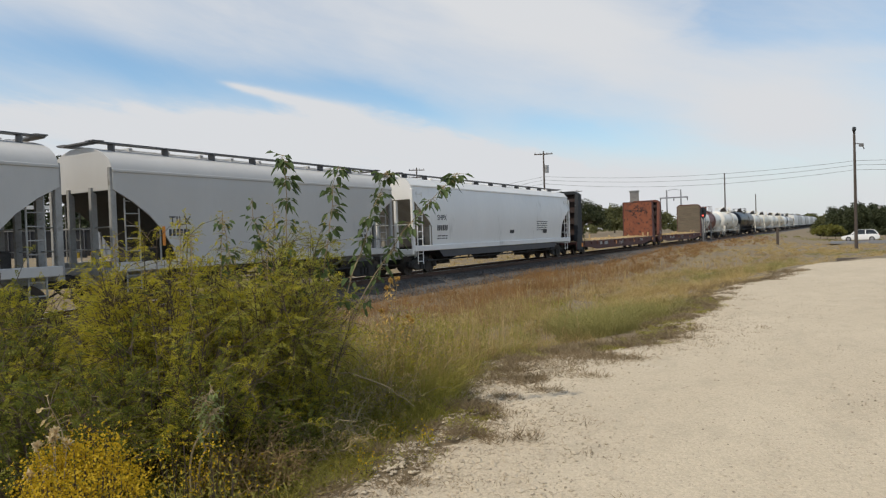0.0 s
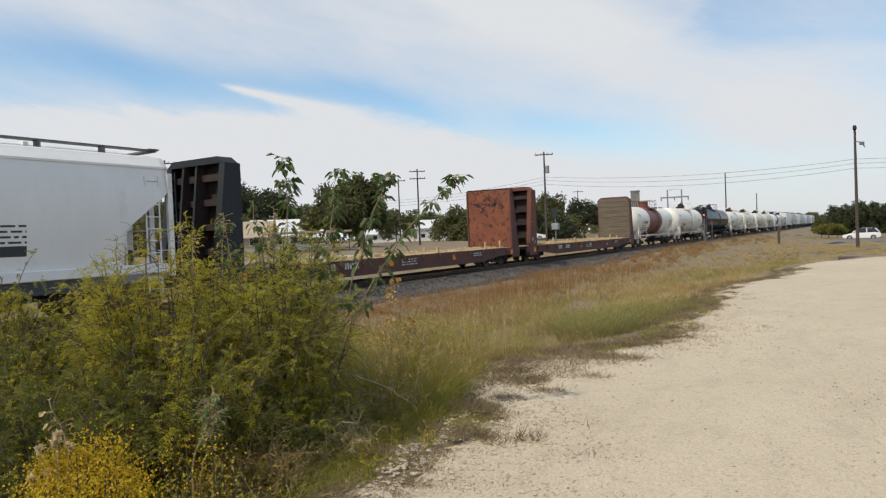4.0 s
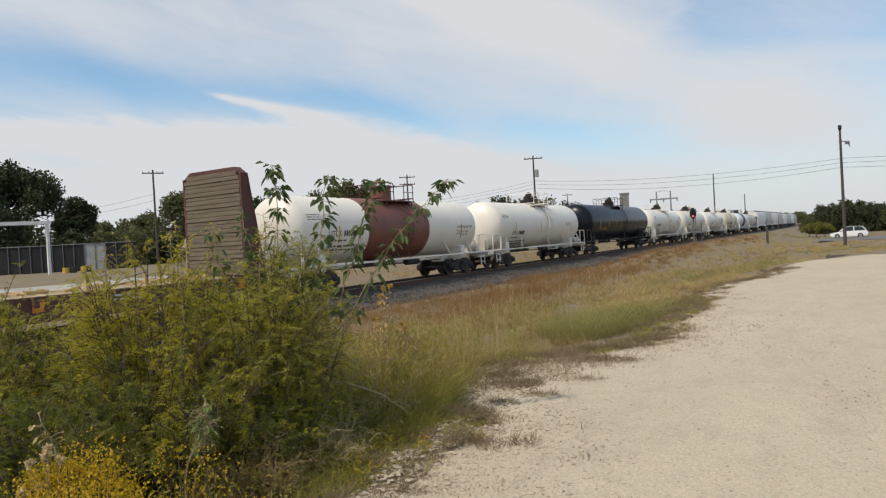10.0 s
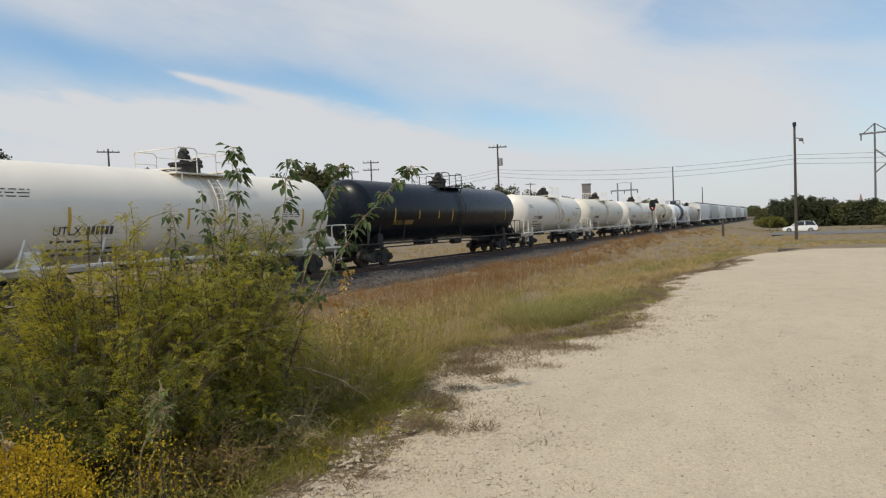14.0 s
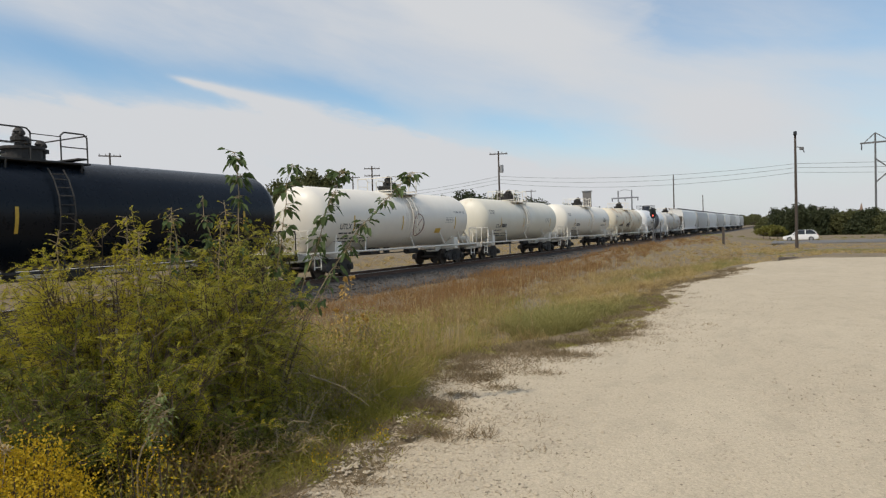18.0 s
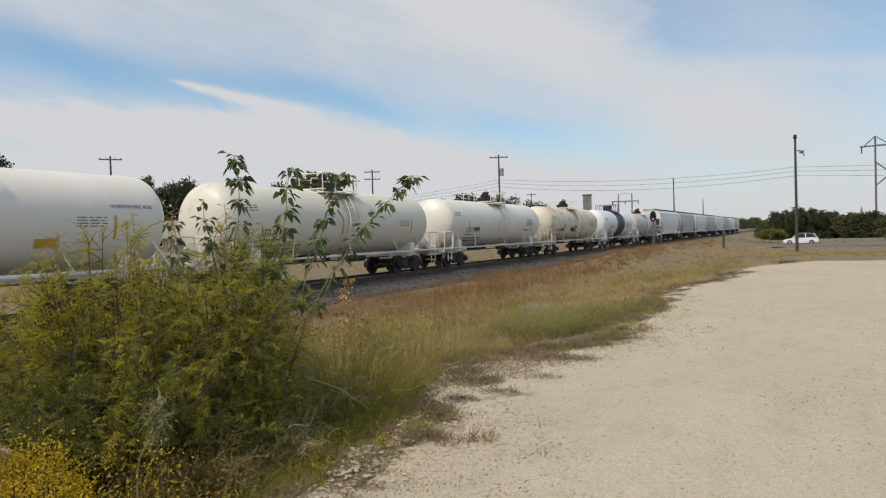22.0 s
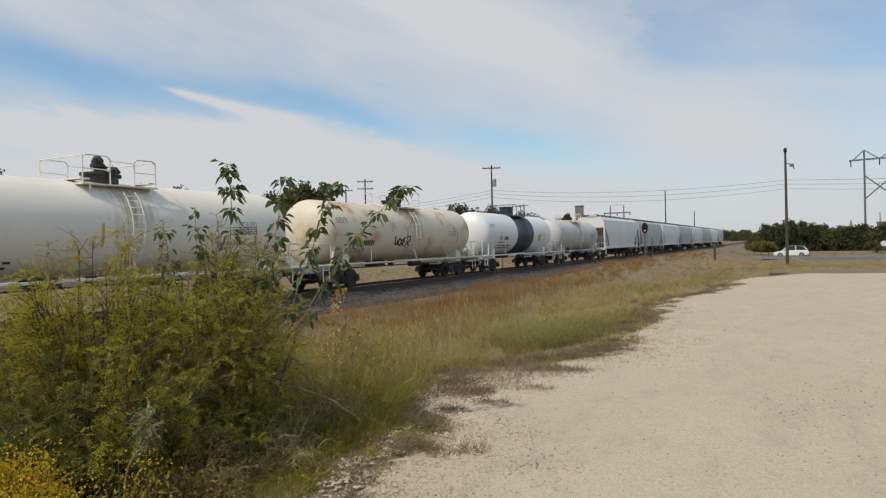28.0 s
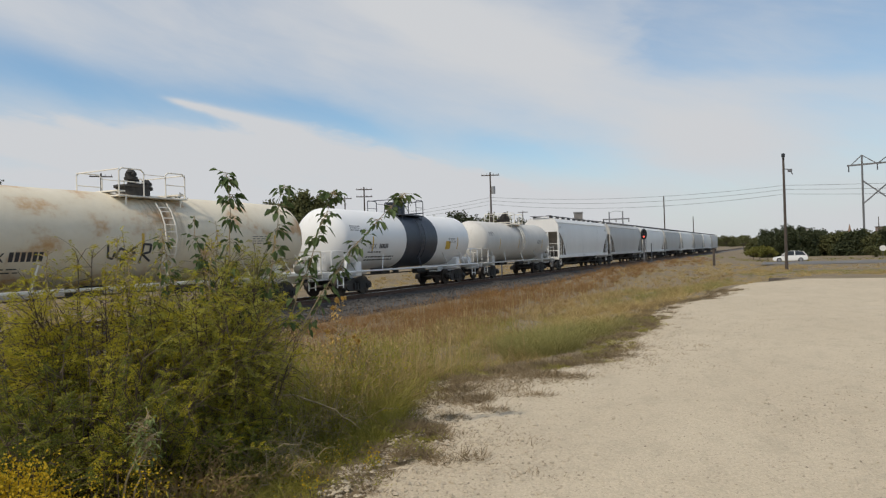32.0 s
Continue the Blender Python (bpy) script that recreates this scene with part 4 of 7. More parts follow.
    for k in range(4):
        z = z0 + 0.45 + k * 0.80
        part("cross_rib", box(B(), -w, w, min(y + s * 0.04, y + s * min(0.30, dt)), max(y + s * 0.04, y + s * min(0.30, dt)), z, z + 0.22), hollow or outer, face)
    bm = ladder(B(), -1.05, y + s * (dt + db) * 0.46, z0, z1 - 0.35, 0.42, along="x", step=0.42)
    part("ladder", bm, outer, face)
    if outer is M_brownred:
        bm = B()
        plate = lambda f, z: (w + 0.052, y + s * (0.1 + f), z0 + z)
        for pts in (((0.62, 0.42), (0.48, 0.42), (0.48, 0.25)), ((0.42, 0.44), (0.34, 0.46), (0.36, 0.3), (0.26, 0.26)), ((0.30, 0.16), (0.18, 0.14), (0.06, 0.18), (0.04, 0.3)), ((0.34, 1.45), (0.26, 1.45)), ((0.34, 1.22), (0.26, 1.22))):
            for p, q in zip(pts, pts[1:]):
                rod(bm, plate(*p), plate(*q), 0.016, seg=4)
        part("scrawl", bm, M_paleink, face, "pale sprayed scrawl")
    if not has_cap:
        part("top_flange", box(B(), -w, w, min(y - s * 0.10, y + s * (dt + 0.1)), max(y - s * 0.10, y + s * (dt + 0.1)), z1 - 0.05, z1, 0.01), outer, face)
        return face
    cap = [(-w, z1 - cham), (w, z1 - cham), (w - 0.30, z1 + 0.02), (-w + 0.30, z1 + 0.02)]
    part("cap", loft(B(), [[(x, y - s * 0.10, z) for x, z in cap], [(x, y + s * (dt + 0.03), z) for x, z in cap]]), outer, face)
    return face


def flat_car(y0, y1, front, front_inner, rear, rear_inner, body, rear_wood, label, seed, front_at, rear_at, keyed=True):
    rng = random.Random(seed)
    yc, L = (y0 + y1) / 2, y1 - y0
    car = car_at("bulkhead_flat_car", yc, label, "flat car", "bulkhead flat cars of the train")
    h = L / 2 - 0.55
    bm = B()
    for s in (-1, 1):
        pr = [(-h, 0.62), (-h + 2.5, 0.55), (-h + 4.5, 0.34), (h - 4.5, 0.34), (h - 2.5, 0.55), (h, 0.62), (h, 0.98), (-h, 0.98)]
        loft(bm, [[(s * 1.40 - 0.05, y, z) for y, z in pr], [(s * 1.40 + 0.05, y, z) for y, z in pr]])
    box(bm, -1.35, 1.35, -h, h, 0.78, 0.94)
    part("side_sill", bm, body, car)
    bm = B()
    box(bm, -0.35, 0.35, -h, h, 0.5, 0.8)
    for k in range(12):
        y = -h + 1 + k * (2 * h - 2) / 11
        box(bm, -1.3, 1.3, y - 0.08, y + 0.08, 0.55, 0.8)
    part("centre_sill", bm, M_black, car)
    for s in (-1, 1):
        for k in range(14):
            y = -h + 1.6 + k * (2 * h - 3.2) / 13
            piece("stake_pocket", "stake_pocket", lambda: box(B(), -0.05, 0.05, -0.08, 0.08, 0.72, 0.99, 0.01), body, car, pose(s * 1.48, y, 0))
    # deck planks
    lo, hi = -h + 1.0, h - 1.0
    n = 62
    step = (hi - lo) / n
    for k in range(n):
        dz = rng.uniform(-0.008, 0.012)
        piece("deck_plank", "deck_plank", lambda: box(B(), -1.40, 1.40, -step / 2 + 0.008, step / 2 - 0.008, 0.94, 1.0, 0.006), M_deck, car, pose(rng.uniform(-0.02, 0.02), lo + (k + 0.5) * step, dz))
    # splinters, blocks and stakes left from a load
    bm = B()
    for k in range(260):
        y, x = rng.uniform(lo, hi), rng.gauss(0, 0.75)
        if abs(x) > 1.3:
            continue
        l = rng.uniform(0.1, 0.6)
        a = rng.uniform(0, 3.14)
        w = rng.uniform(0.02, 0.06)
        box(bm, -l / 2, l / 2, -w, w, 0, rng.uniform(0.02, 0.07), 0, pose(x, y, 1.0 + rng.uniform(0, 0.04), rng.uniform(-8, 8), rng.uniform(-8, 8), math.degrees(a)))
    tagged(part("wood_debris", bm, M_wood, car, "loose splinters and scraps of wood on the deck"), kind="stuff")
    for k in range(9):
        y = lo + 1 + k * (hi - lo - 2) / 8 + rng.uniform(-0.6, 0.6)
        s = rng.choice((-1, 1, 1))
        part("stake", box(B(), s * 1.30 - 0.05, s * 1.30 + 0.05, y - 0.05, y + 0.05, 0.99, 1.0 + rng.uniform(0.2, 0.42), 0.008), M_wood, car, "short wooden stake")
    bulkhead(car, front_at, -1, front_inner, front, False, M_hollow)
    bulkhead(car, rear_at, 1, rear_inner, rear, rear_wood, None, 0.15, 0.72, rear_wood, 4.62 if rear_wood else 4.42)
    flat_side = lambda z: 1.455
    marks("stencil", number_bars(-h + 5.0, 0.64, 4, 0.24) + number_bars(-h + 6.1, 0.64, 6, 0.24) + fine_bars(rng, -1.0, 0.80, 1.2, 3, 0.05, 0.11) + fine_bars(rng, h - 5.5, 0.80, 0.9, 2, 0.05, 0.11), M_paleink, car, flat_side, "faded pale stencilled marks")
    for y in (-h + 0.95, -h + 9.0, h - 7.6, h - 1.2):
        marks("placard", [(y, y + 0.30, 0.60, 0.86)], M_orange, car, flat_side, "orange placard")
    for s in (-1, 1):
        bm = B()
        for x in (-1.42, 1.42):
            ladder(bm, x, s * (h - 0.15), 0.4, 1.0, 0.4)
        part("step", bm, body, car)
        truck(car, s * (h - 2.1), keyed)
        coupler(car, s * (L / 2 - 0.33), s)
    return car


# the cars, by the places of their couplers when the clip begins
hopper(-4.6, 9.70, M_hop_grey, "pale grey covered hopper car with slope sheets darkened for shade", slope_paint=M_slopeshade, cut=1.9, gap=0.7, seed=1, round_sides=False)
car, side, h = hopper(9.70, 23.60, M_hop_grey, "pale grey covered hopper car with lettered sides", slope_paint=M_slopeshade, cut=1.9, gap=0.7, seed=2, round_sides=False)
lettering("TILX", -h + 1.66, 2.34, 0.36, M_ink, car, side, "dark stencilled letters")
marks("stencil", number_bars(-h + 1.64, 2.02, 6, 0.20) + fine_bars(random.Random(4), 3.9, 2.0, 0.5, 2, 0.12, 0.2), M_ink, car, side)
marks("reflector", [(-h + 1.42, -h + 1.52, 1.75, 2.3)], M_orange, car, side, "orange reflective strip")
car, side, h = hopper(23.60, 44.55, M_hop_white, "off-white covered hopper car with curved sides", skirt=True, cut=1.5, gap=0.95, seed=3)
lettering("SHPX", -h + 1.93, 2.50, 0.35, M_ink, car, side, "dark stencilled letters")
marks("stencil", number_bars(-h + 1.92, 2.0, 6, 0.26) + fine_bars(random.Random(5), h - 5.6, 2.4, 1.6, 5, 0.05, 0.13) + fine_bars(random.Random(6), -h + 2.0, 1.72, 0.9, 2, 0.05, 0.12) + [(0.2, 0.75, 1.75, 1.95), (h - 4.6, h - 4.0, 1.7, 1.95)], M_ink, car, side)
flat_car(44.55, 67.45, M_blueblack, M_blueblack, M_maroon, M_red, M_maroon, False, "empty bulkhead flat car, dark front wall and red rear wall", 6, -9.88, 10.08)
flat_car(67.45, 91.0, M_brownred, M_maroon, M_maroon, M_slat, M_maroon, True, "empty red-brown bulkhead flat car, timber-lined rear wall", 7, -9.88, 10.52)


def mark_up(car, surf, zc, y, z, size, word, digits):
    lettering(word, y, z, size, M_ink, car, surf, "dark stencilled letters")
    marks("stencil", number_bars(y + size * 2.95, z, digits, size * 0.70), M_ink, car, surf)
    marks("stencil", fine_bars(random.Random(int(y * 10)), y, z - 0.20, 1.1, 1, 0.06) + fine_bars(random.Random(int(y * 20)), y, z - 0.42, 2.4, 2, 0.06, 0.14), M_ink, car, surf)


car, surf, zc, h = tank_car(91.0, 107.35, 1.37, M_white, "white tank car with an oxide-brown middle band",
                            bands=((-2.7, 2.0, M_oxide, "oxide-brown band"),), dome=M_oxide, dome_at=0.1, tall=0.25, seed=8, rails=M_maroon)
mark_up(car, surf, zc, -5.27, 2.2, 0.32, "UTLX", 6)
lettering("HYDROCHLORIC ACID", 4.65, 2.42, 0.15, M_ink, car, surf, "dark stencilled words")
marks("stencil", fine_bars(random.Random(77), 4.65, 2.27, 1.2, 4, 0.022, 0.075), M_ink, car, surf)
car, surf, zc, h = tank_car(107.35, 123.4, 1.42, M_white, "white tank car with pipe railings", seed=9, dome_at=0.6)
mark_up(car, surf, zc, -4.9, 1.92, 0.32, "UTLX", 6)
car, surf, zc, h = tank_car(123.4, 143.6, 1.50, M_blacktank, "glossy black tank car with yellow reflectors", gear=M_black, rails=M_black, inkset=M_blackmark, seed=10, dome_at=0.5, spill=False)
M_ochre = mat("faded ochre stencil paint", (0.36, 0.22, 0.05), (0.26, 0.16, 0.045), scale=12, rough=0.6)
lettering("NATX", -h + 2.6, zc - 0.68, 0.30, M_ochre, car, surf, "faded ochre letters")
marks("stencil", number_bars(-h + 3.62, zc - 0.68, 6, 0.22), M_ochre, car, surf)
for y in (4.9, 6.97):
    marks("reflector", [(-h + y, -h + y + 0.09, zc - 0.40, zc + 0.02)], M_yellow, car, surf, "yellow reflective strip")
car, surf, zc, h = tank_car(143.6, 159.9, 1.40, M_white, "white tank car with black valves and a scrawled ring", seed=11, dome_at=0.3)
mark_up(car, surf, zc, -5.6, 2.05, 0.34, "UTLX", 6)
lettering("HYDROCHLORIC ACID", 4.95, 2.86, 0.13, M_ink, car, surf, "dark stencilled words")
ringbm = B()
cyl = lambda y, z: (surf(z) + 0.012, y, z)
for k in range(24):
    a0, a1 = 2 * math.pi * k / 24, 2 * math.pi * (k + 1) / 24
    rod(ringbm, cyl(1.0 + 0.5 * math.cos(a0), 2.22 + 0.55 * math.sin(a0)), cyl(1.0 + 0.5 * math.cos(a1), 2.22 + 0.55 * math.sin(a1)), 0.02, seg=4)
for p, q in (((0.8, 2.6), (1.2, 1.9)), ((1.25, 2.5), (0.75, 2.05)), ((1.0, 2.75), (1.05, 1.75))):
    rod(ringbm, cyl(*p), cyl(*q), 0.018, seg=4)
part("scrawl", ringbm, M_oxide, car, "reddish scrawled ring")
marks("placard", [(2.85, 3.45, 1.78, 2.02)], M_yellow, car, surf, "yellow panel")
car, surf, zc, h = tank_car(159.9, 176.2, 1.40, M_cream, "cream tank car with black valves", seed=12, dome_at=-0.15)
mark_up(car, surf, zc, -5.4, 2.0, 0.32, "UTLX", 6)
car, surf, zc, h = tank_car(176.2, 193.25, 1.40, M_white, "dusty white tank car", seed=13, dome_at=0.35)
mark_up(car, surf, zc, -5.3, 2.0, 0.34, "UTLX", 6)
lettering("HYDROCHLORIC ACID", 3.75, 1.98, 0.17, M_ink, car, surf, "dark stencilled words")
marks("stencil", fine_bars(random.Random(78), 4.6, 2.75, 0.9, 6, 0.024, 0.075), M_ink, car, surf)
car, surf, zc, h = tank_car(193.25, 209.7, 1.40, M_stained, "rust-stained cream tank car with a black scrawl", seed=14, gear=M_cream, dome_at=0.2)
lettering("NATX", -5.35, 1.88, 0.32, M_ink, car, surf, "dark stencilled letters")
marks("stencil", number_bars(-4.35, 1.88, 6, 0.24) + fine_bars(random.Random(88), -5.2, 1.68, 1.2, 2, 0.03, 0.09), M_ink, car, surf)
scr = B()
cyl = lambda y, z: (surf(z) + 0.014, y - 0.95, z)
for pts in (((-0.75, 2.30), (-0.70, 1.95), (-0.55, 1.90), (-0.5, 2.1)), ((-0.35, 2.2), (-0.45, 1.95), (-0.2, 1.85), (-0.1, 2.1), (-0.35, 2.2)), ((0.2, 2.25), (-0.02, 2.15), (0.15, 2.05), (-0.05, 1.92), (0.22, 1.85)), ((0.38, 1.75), (0.42, 2.32), (0.68, 2.3), (0.66, 2.08), (0.42, 2.02), (0.72, 1.82))):
    for p, q in zip(pts, pts[1:]):
        rod(scr, cyl(*p), cyl(*q), 0.035, seg=5)
part("scrawl", scr, M_ink, car, "black sprayed scrawl")
car, surf, zc, h = tank_car(209.7, 225.2, 1.42, M_clean, "clean white tank car with a dark middle band", bands=((-1.15, 2.15, M_navy, "dark blue-grey band"),), dome=M_navy, dome_at=0.2, tall=0.2, rails=M_navy, gear=M_clean, seed=15, spill=False)
mark_up(car, surf, zc, -4.5, 2.1, 0.30, "TILX", 6)
marks("placard", [(3.2, 3.75, 2.0, 2.45)], M_yellow, car, surf, "yellow panel")
tank_car(225.2, 240.4, 1.36, M_greytank, "dusty grey-white tank car", seed=16, gear=M_greytank)
for k in range(8):
    hopper(240.4 + 18.3 * k, 240.4 + 18.3 * (k + 1), M_hop_grey if k % 2 else M_hop_white, "pale grey covered hopper car near the end of the train" if k % 2 else "off-white covered hopper car near the end of the train", cut=1.9, gap=0.7, keyed=False, seed=20 + k)

# ---- beyond the railway and beyond the lot ----
M_bark = mat("grey-brown bark", (0.13, 0.10, 0.075), (0.08, 0.062, 0.048), scale=4, rough=0.95, bump=0.5, stretch=(3, 3, 0.6))
M_oak = leafy("dark oak leaves", (0.062, 0.071, 0.032), (0.040, 0.049, 0.023), 0.25)
M_elm = leafy("mid-green leaves", (0.13, 0.132, 0.052), (0.088, 0.092, 0.038), 0.3)
M_shrub = leafy("yellow-green shrub leaves", (0.20, 0.19, 0.045), (0.14, 0.14, 0.035), 0.3)
M_pole = mat("weathered pole timber", (0.095, 0.075, 0.062), (0.07, 0.055, 0.046), scale=2, rough=0.9, stretch=(4, 4, 0.4))
M_wire = mat("dark cable", (0.05, 0.05, 0.055), scale=5, rough=0.6)
M_tower = mat("dull galvanised steel", (0.20, 0.20, 0.205), (0.15, 0.15, 0.155), scale=3, rough=0.6, metal=0.3)
M_fence = mat("black fence screen", (0.012, 0.012, 0.014), (0.022, 0.022, 0.024), scale=1, rough=0.85)
M_panel = mat("grey sheet metal", (0.36, 0.37, 0.38), (0.28, 0.29, 0.30), scale=1.2, rough=0.55, metal=0.2)
M_whitepaint = mat("chalky white paint", (0.74, 0.73, 0.70), (0.66, 0.65, 0.62), scale=1.5, rough=0.6, stain=(0.45, 0.42, 0.37), stain_at=0.62)
M_tanroof = mat("tan roof shingles", (0.40, 0.33, 0.24), (0.32, 0.26, 0.19), scale=1.2, rough=0.9)
M_whiteroof = mat("pale metal roof", (0.68, 0.69, 0.70), (0.60, 0.61, 0.62), scale=0.8, rough=0.45)
M_beige = mat("beige wall", (0.46, 0.40, 0.31), (0.39, 0.34, 0.26), scale=0.9, rough=0.9)
M_brick = mat("far brown brick", (0.30, 0.20, 0.15), (0.24, 0.165, 0.125), scale=0.3, rough=0.9)
# distance haze is mixed into these two colours to lower their contrast
M_farpane = mat("far window with haze in its colour", (0.22, 0.21, 0.21), (0.18, 0.175, 0.175), scale=1, rough=0.3)
M_farwall = mat("far wall with haze in its colour", (0.50, 0.47, 0.44), (0.44, 0.41, 0.38), scale=0.2, rough=0.9)
M_pane = mat("dark window glass", (0.02, 0.024, 0.03), (0.03, 0.034, 0.04), scale=1, rough=0.12)
M_carwhite = mat("white car paint", (0.80, 0.80, 0.80), (0.77, 0.77, 0.77), scale=1, rough=0.22, fine=0.03)
M_tyre = mat("tyre rubber", (0.02, 0.02, 0.02), (0.03, 0.03, 0.03), scale=6, rough=0.85)
M_rim = mat("alloy rim", (0.42, 0.42, 0.43), (0.35, 0.35, 0.36), scale=6, rough=0.35, metal=0.8)
M_lamp = mat("clear lamp glass", (0.55, 0.55, 0.56), (0.45, 0.45, 0.46), scale=6, rough=0.15)
M_redlamp = mat("red lamp glass", (0.45, 0.02, 0.02), (0.35, 0.02, 0.02), scale=6, rough=0.2)
M_signal = mat("black signal enamel", (0.012, 0.016, 0.02), (0.02, 0.024, 0.03), scale=4, rough=0.5)
M_redlight = glow("red signal light", (1.0, 0.12, 0.08), 2.2)


def far_at(a, r):
    return r * math.sin(radians(a)), r * math.cos(radians(a))


def height_at(e, r):
    """The height that stands at an elevation of e degrees, r metres off."""
    return EYE + r * math.tan(radians(e))


def leaf_faces(P, D, length, width, rng, droop=0.0):
    """Diamond leaves from points P along directions D."""
    n = len(P)
    D = D / np.maximum(np.linalg.norm(D, axis=1, keepdims=True), 1e-6)
    side = np.cross(D, rng.normal(size=(n, 3)))
    side /= np.maximum(np.linalg.norm(side, axis=1, keepdims=True), 1e-6)
    L = (length * rng.uniform(0.65, 1.35, n))[:, None]
    W = (width * rng.uniform(0.7, 1.3, n))[:, None]
    mid = P + D * L * 0.48
    tip = P + D * L - np.array([0, 0, 1.0]) * L * droop
    return np.stack([P, mid + side * W, tip, mid - side * W], axis=1)


def tubes(paths, sides=4):
    """Joined tapering twigs: each path is a list of (point, radius)."""
    V, F = [], []
    for path in paths:
        base = len(V)
        for i, (p, r) in enumerate(path):
            q = path[min(i + 1, len(path) - 1)][0] - path[max(i - 1, 0)][0]
            q = q / max(np.linalg.norm(q), 1e-6)
            u = np.cross(q, (0.31, 0.9, 0.17))
            u = u / max(np.linalg.norm(u), 1e-6)
            w = np.cross(q, u)
            for k in range(sides):
                a = 2 * math.pi * k / sides
                V.append(p + r * (u * math.cos(a) + w * math.sin(a)))
        for i in range(len(path) - 1):
            for k in range(sides):
                j = (k + 1) % sides
                F.append((base + i * sides + k, base + i * sides + j, base + (i + 1) * sides + j, base + (i + 1) * sides + k))
    return V, F


def tree(name, x, y, h, rx, rz, leaf, seed, label, n_leaf=5000, leaf_size=0.34, bare=False, low=0.0, group="", cat="tree"):
    """Trunk, limbs and a crown of loose clumps with gaps."""
    rng = np.random.default_rng(seed)
    zg = ground_z(x, y) - 0.15
    t = thing(name, label, cat, group, at=(x, y, zg))
    cz = h - rz
    paths = [[(np.array([0.0, 0, 0]), h * 0.028), (np.array([rng.normal() * 0.1, rng.normal() * 0.1, cz * 0.5]), h * 0.015), (np.array([0, 0, max(cz, h * 0.4)]), h * 0.014)]]
    nc = int(26 + rx * 4)
    clumps = []
    for k in range(nc):
        d = rng.normal(size=3)
        d /= np.linalg.norm(d)
        d[2] = abs(d[2]) * 0.9 - 0.35 * rng.random() - low
        rr = rng.uniform(0.40, 1.02)
        c = np.array([d[0] * rx * rr, d[1] * rx * rr, cz + d[2] * rz * rr])
        clumps.append((c, rng.uniform(0.15, 0.30) * min(rx, rz * 1.2)))
        if k % 2 == 0 or bare:
            a = np.array([0, 0, cz * rng.uniform(0.45, 0.9)])
            m = (a + c) / 2 + np.array([0, 0, 0.1 * h * rng.random()])
            paths.append([(a, h * 0.010), (m, h * 0.007), (c, h * 0.003)])
            if bare:
                for _ in range(5):
                    e = c + rng.normal(size=3) * rx * 0.3
                    paths.append([(c, h * 0.003), (e, h * 0.001)])
    V, F = tubes(paths, 6)
    raw("trunk", V, F, M_bark, t, smooth=True)
    P = []
    for c, r in clumps:
        k = max(8, int(n_leaf * r * r / sum(q * q for _, q in clumps)))
        d = rng.normal(size=(k, 3))
        d /= np.linalg.norm(d, axis=1, keepdims=True)
        P.append(c + d * (r * rng.uniform(0.35, 1.1, k) ** 0.6)[:, None] * np.array([1.1, 1.1, 0.8]))
    P = np.concatenate(P)
    P[:, 2] *= h / np.percentile(P[:, 2], 99.6)
    D = rng.normal(size=P.shape) + np.array([0, 0, -0.25])
    quads("crown", leaf_faces(P, D, leaf_size, leaf_size * 0.34, rng, 0.1), leaf, t)
    return t


# trees behind the yard: direction, distance, top, half width, half height
for k, (a, r, top, rx, rz, m, n, bare) in enumerate((
        (-63.9, 105, 7.1, 6.2, 6.2, M_oak, 15000, False), (-66.8, 100, 6.4, 5.6, 6.0, M_oak, 9000, False), (-60.0, 112, 4.7, 3.4, 4.6, M_oak, 9000, False),
        (-57.6, 120, 3.0, 4.6, 3.2, M_elm, 5500, False), (-55.3, 125, 3.5, 4.8, 3.9, M_elm, 7000, False), (-52.4, 118, 5.2, 4.4, 5.0, M_elm, 5200, True),
        (-49.4, 118, 5.0, 5.6, 5.4, M_oak, 6000, True), (-46.6, 125, 4.4, 5.4, 5.0, M_oak, 6000, False), (-41.4, 92, 4.5, 4.2, 4.2, M_elm, 9000, False), (-39.2, 90, 5.3, 4.4, 4.8, M_elm, 12000, False),
        (-44.0, 140, 3.0, 5.5, 3.8, M_elm, 6000, False), (-36.0, 130, 2.4, 5.6, 3.4, M_elm, 6000, False), (-33.0, 185, 2.0, 6.0, 3.8, M_elm, 6000, False), (-30.6, 130, 2.4, 5.2, 3.8, M_elm, 7000, False),
        (-28.0, 120, 2.9, 5.2, 4.0, M_elm, 9000, False), (-25.7, 115, 3.4, 4.8, 4.3, M_oak, 9000, False), (-22.9, 130, 3.1, 5.2, 4.2, M_elm, 8000, False), (-20.0, 150, 2.6, 5.8, 4.0, M_oak, 7000, False),
        (-17.4, 190, 2.0, 7.0, 4.4, M_elm, 5000, False), (-14.4, 220, 1.6, 8.0, 4.4, M_elm, 5000, False), (-11.0, 260, 1.5, 9.0, 4.9, M_elm, 5000, False), (-8.0, 330, 1.1, 10.0, 5.4, M_elm, 4500, False))):
    x, y = far_at(a, r)
    z = height_at(top, r)
    nm = "bare_tree" if bare else "tree"
    tree(nm, x, y, z - ground_z(x, y) + 0.15, rx, rz, m, 100 + k, "half-bare tree behind the yard" if bare else ("dark green broadleaf tree beyond the railway" if m is M_oak else "mid-green broadleaf tree beyond the railway"), n, 0.44 if r < 160 else 0.7, bare, low=0.5, group="trees beyond the railway")
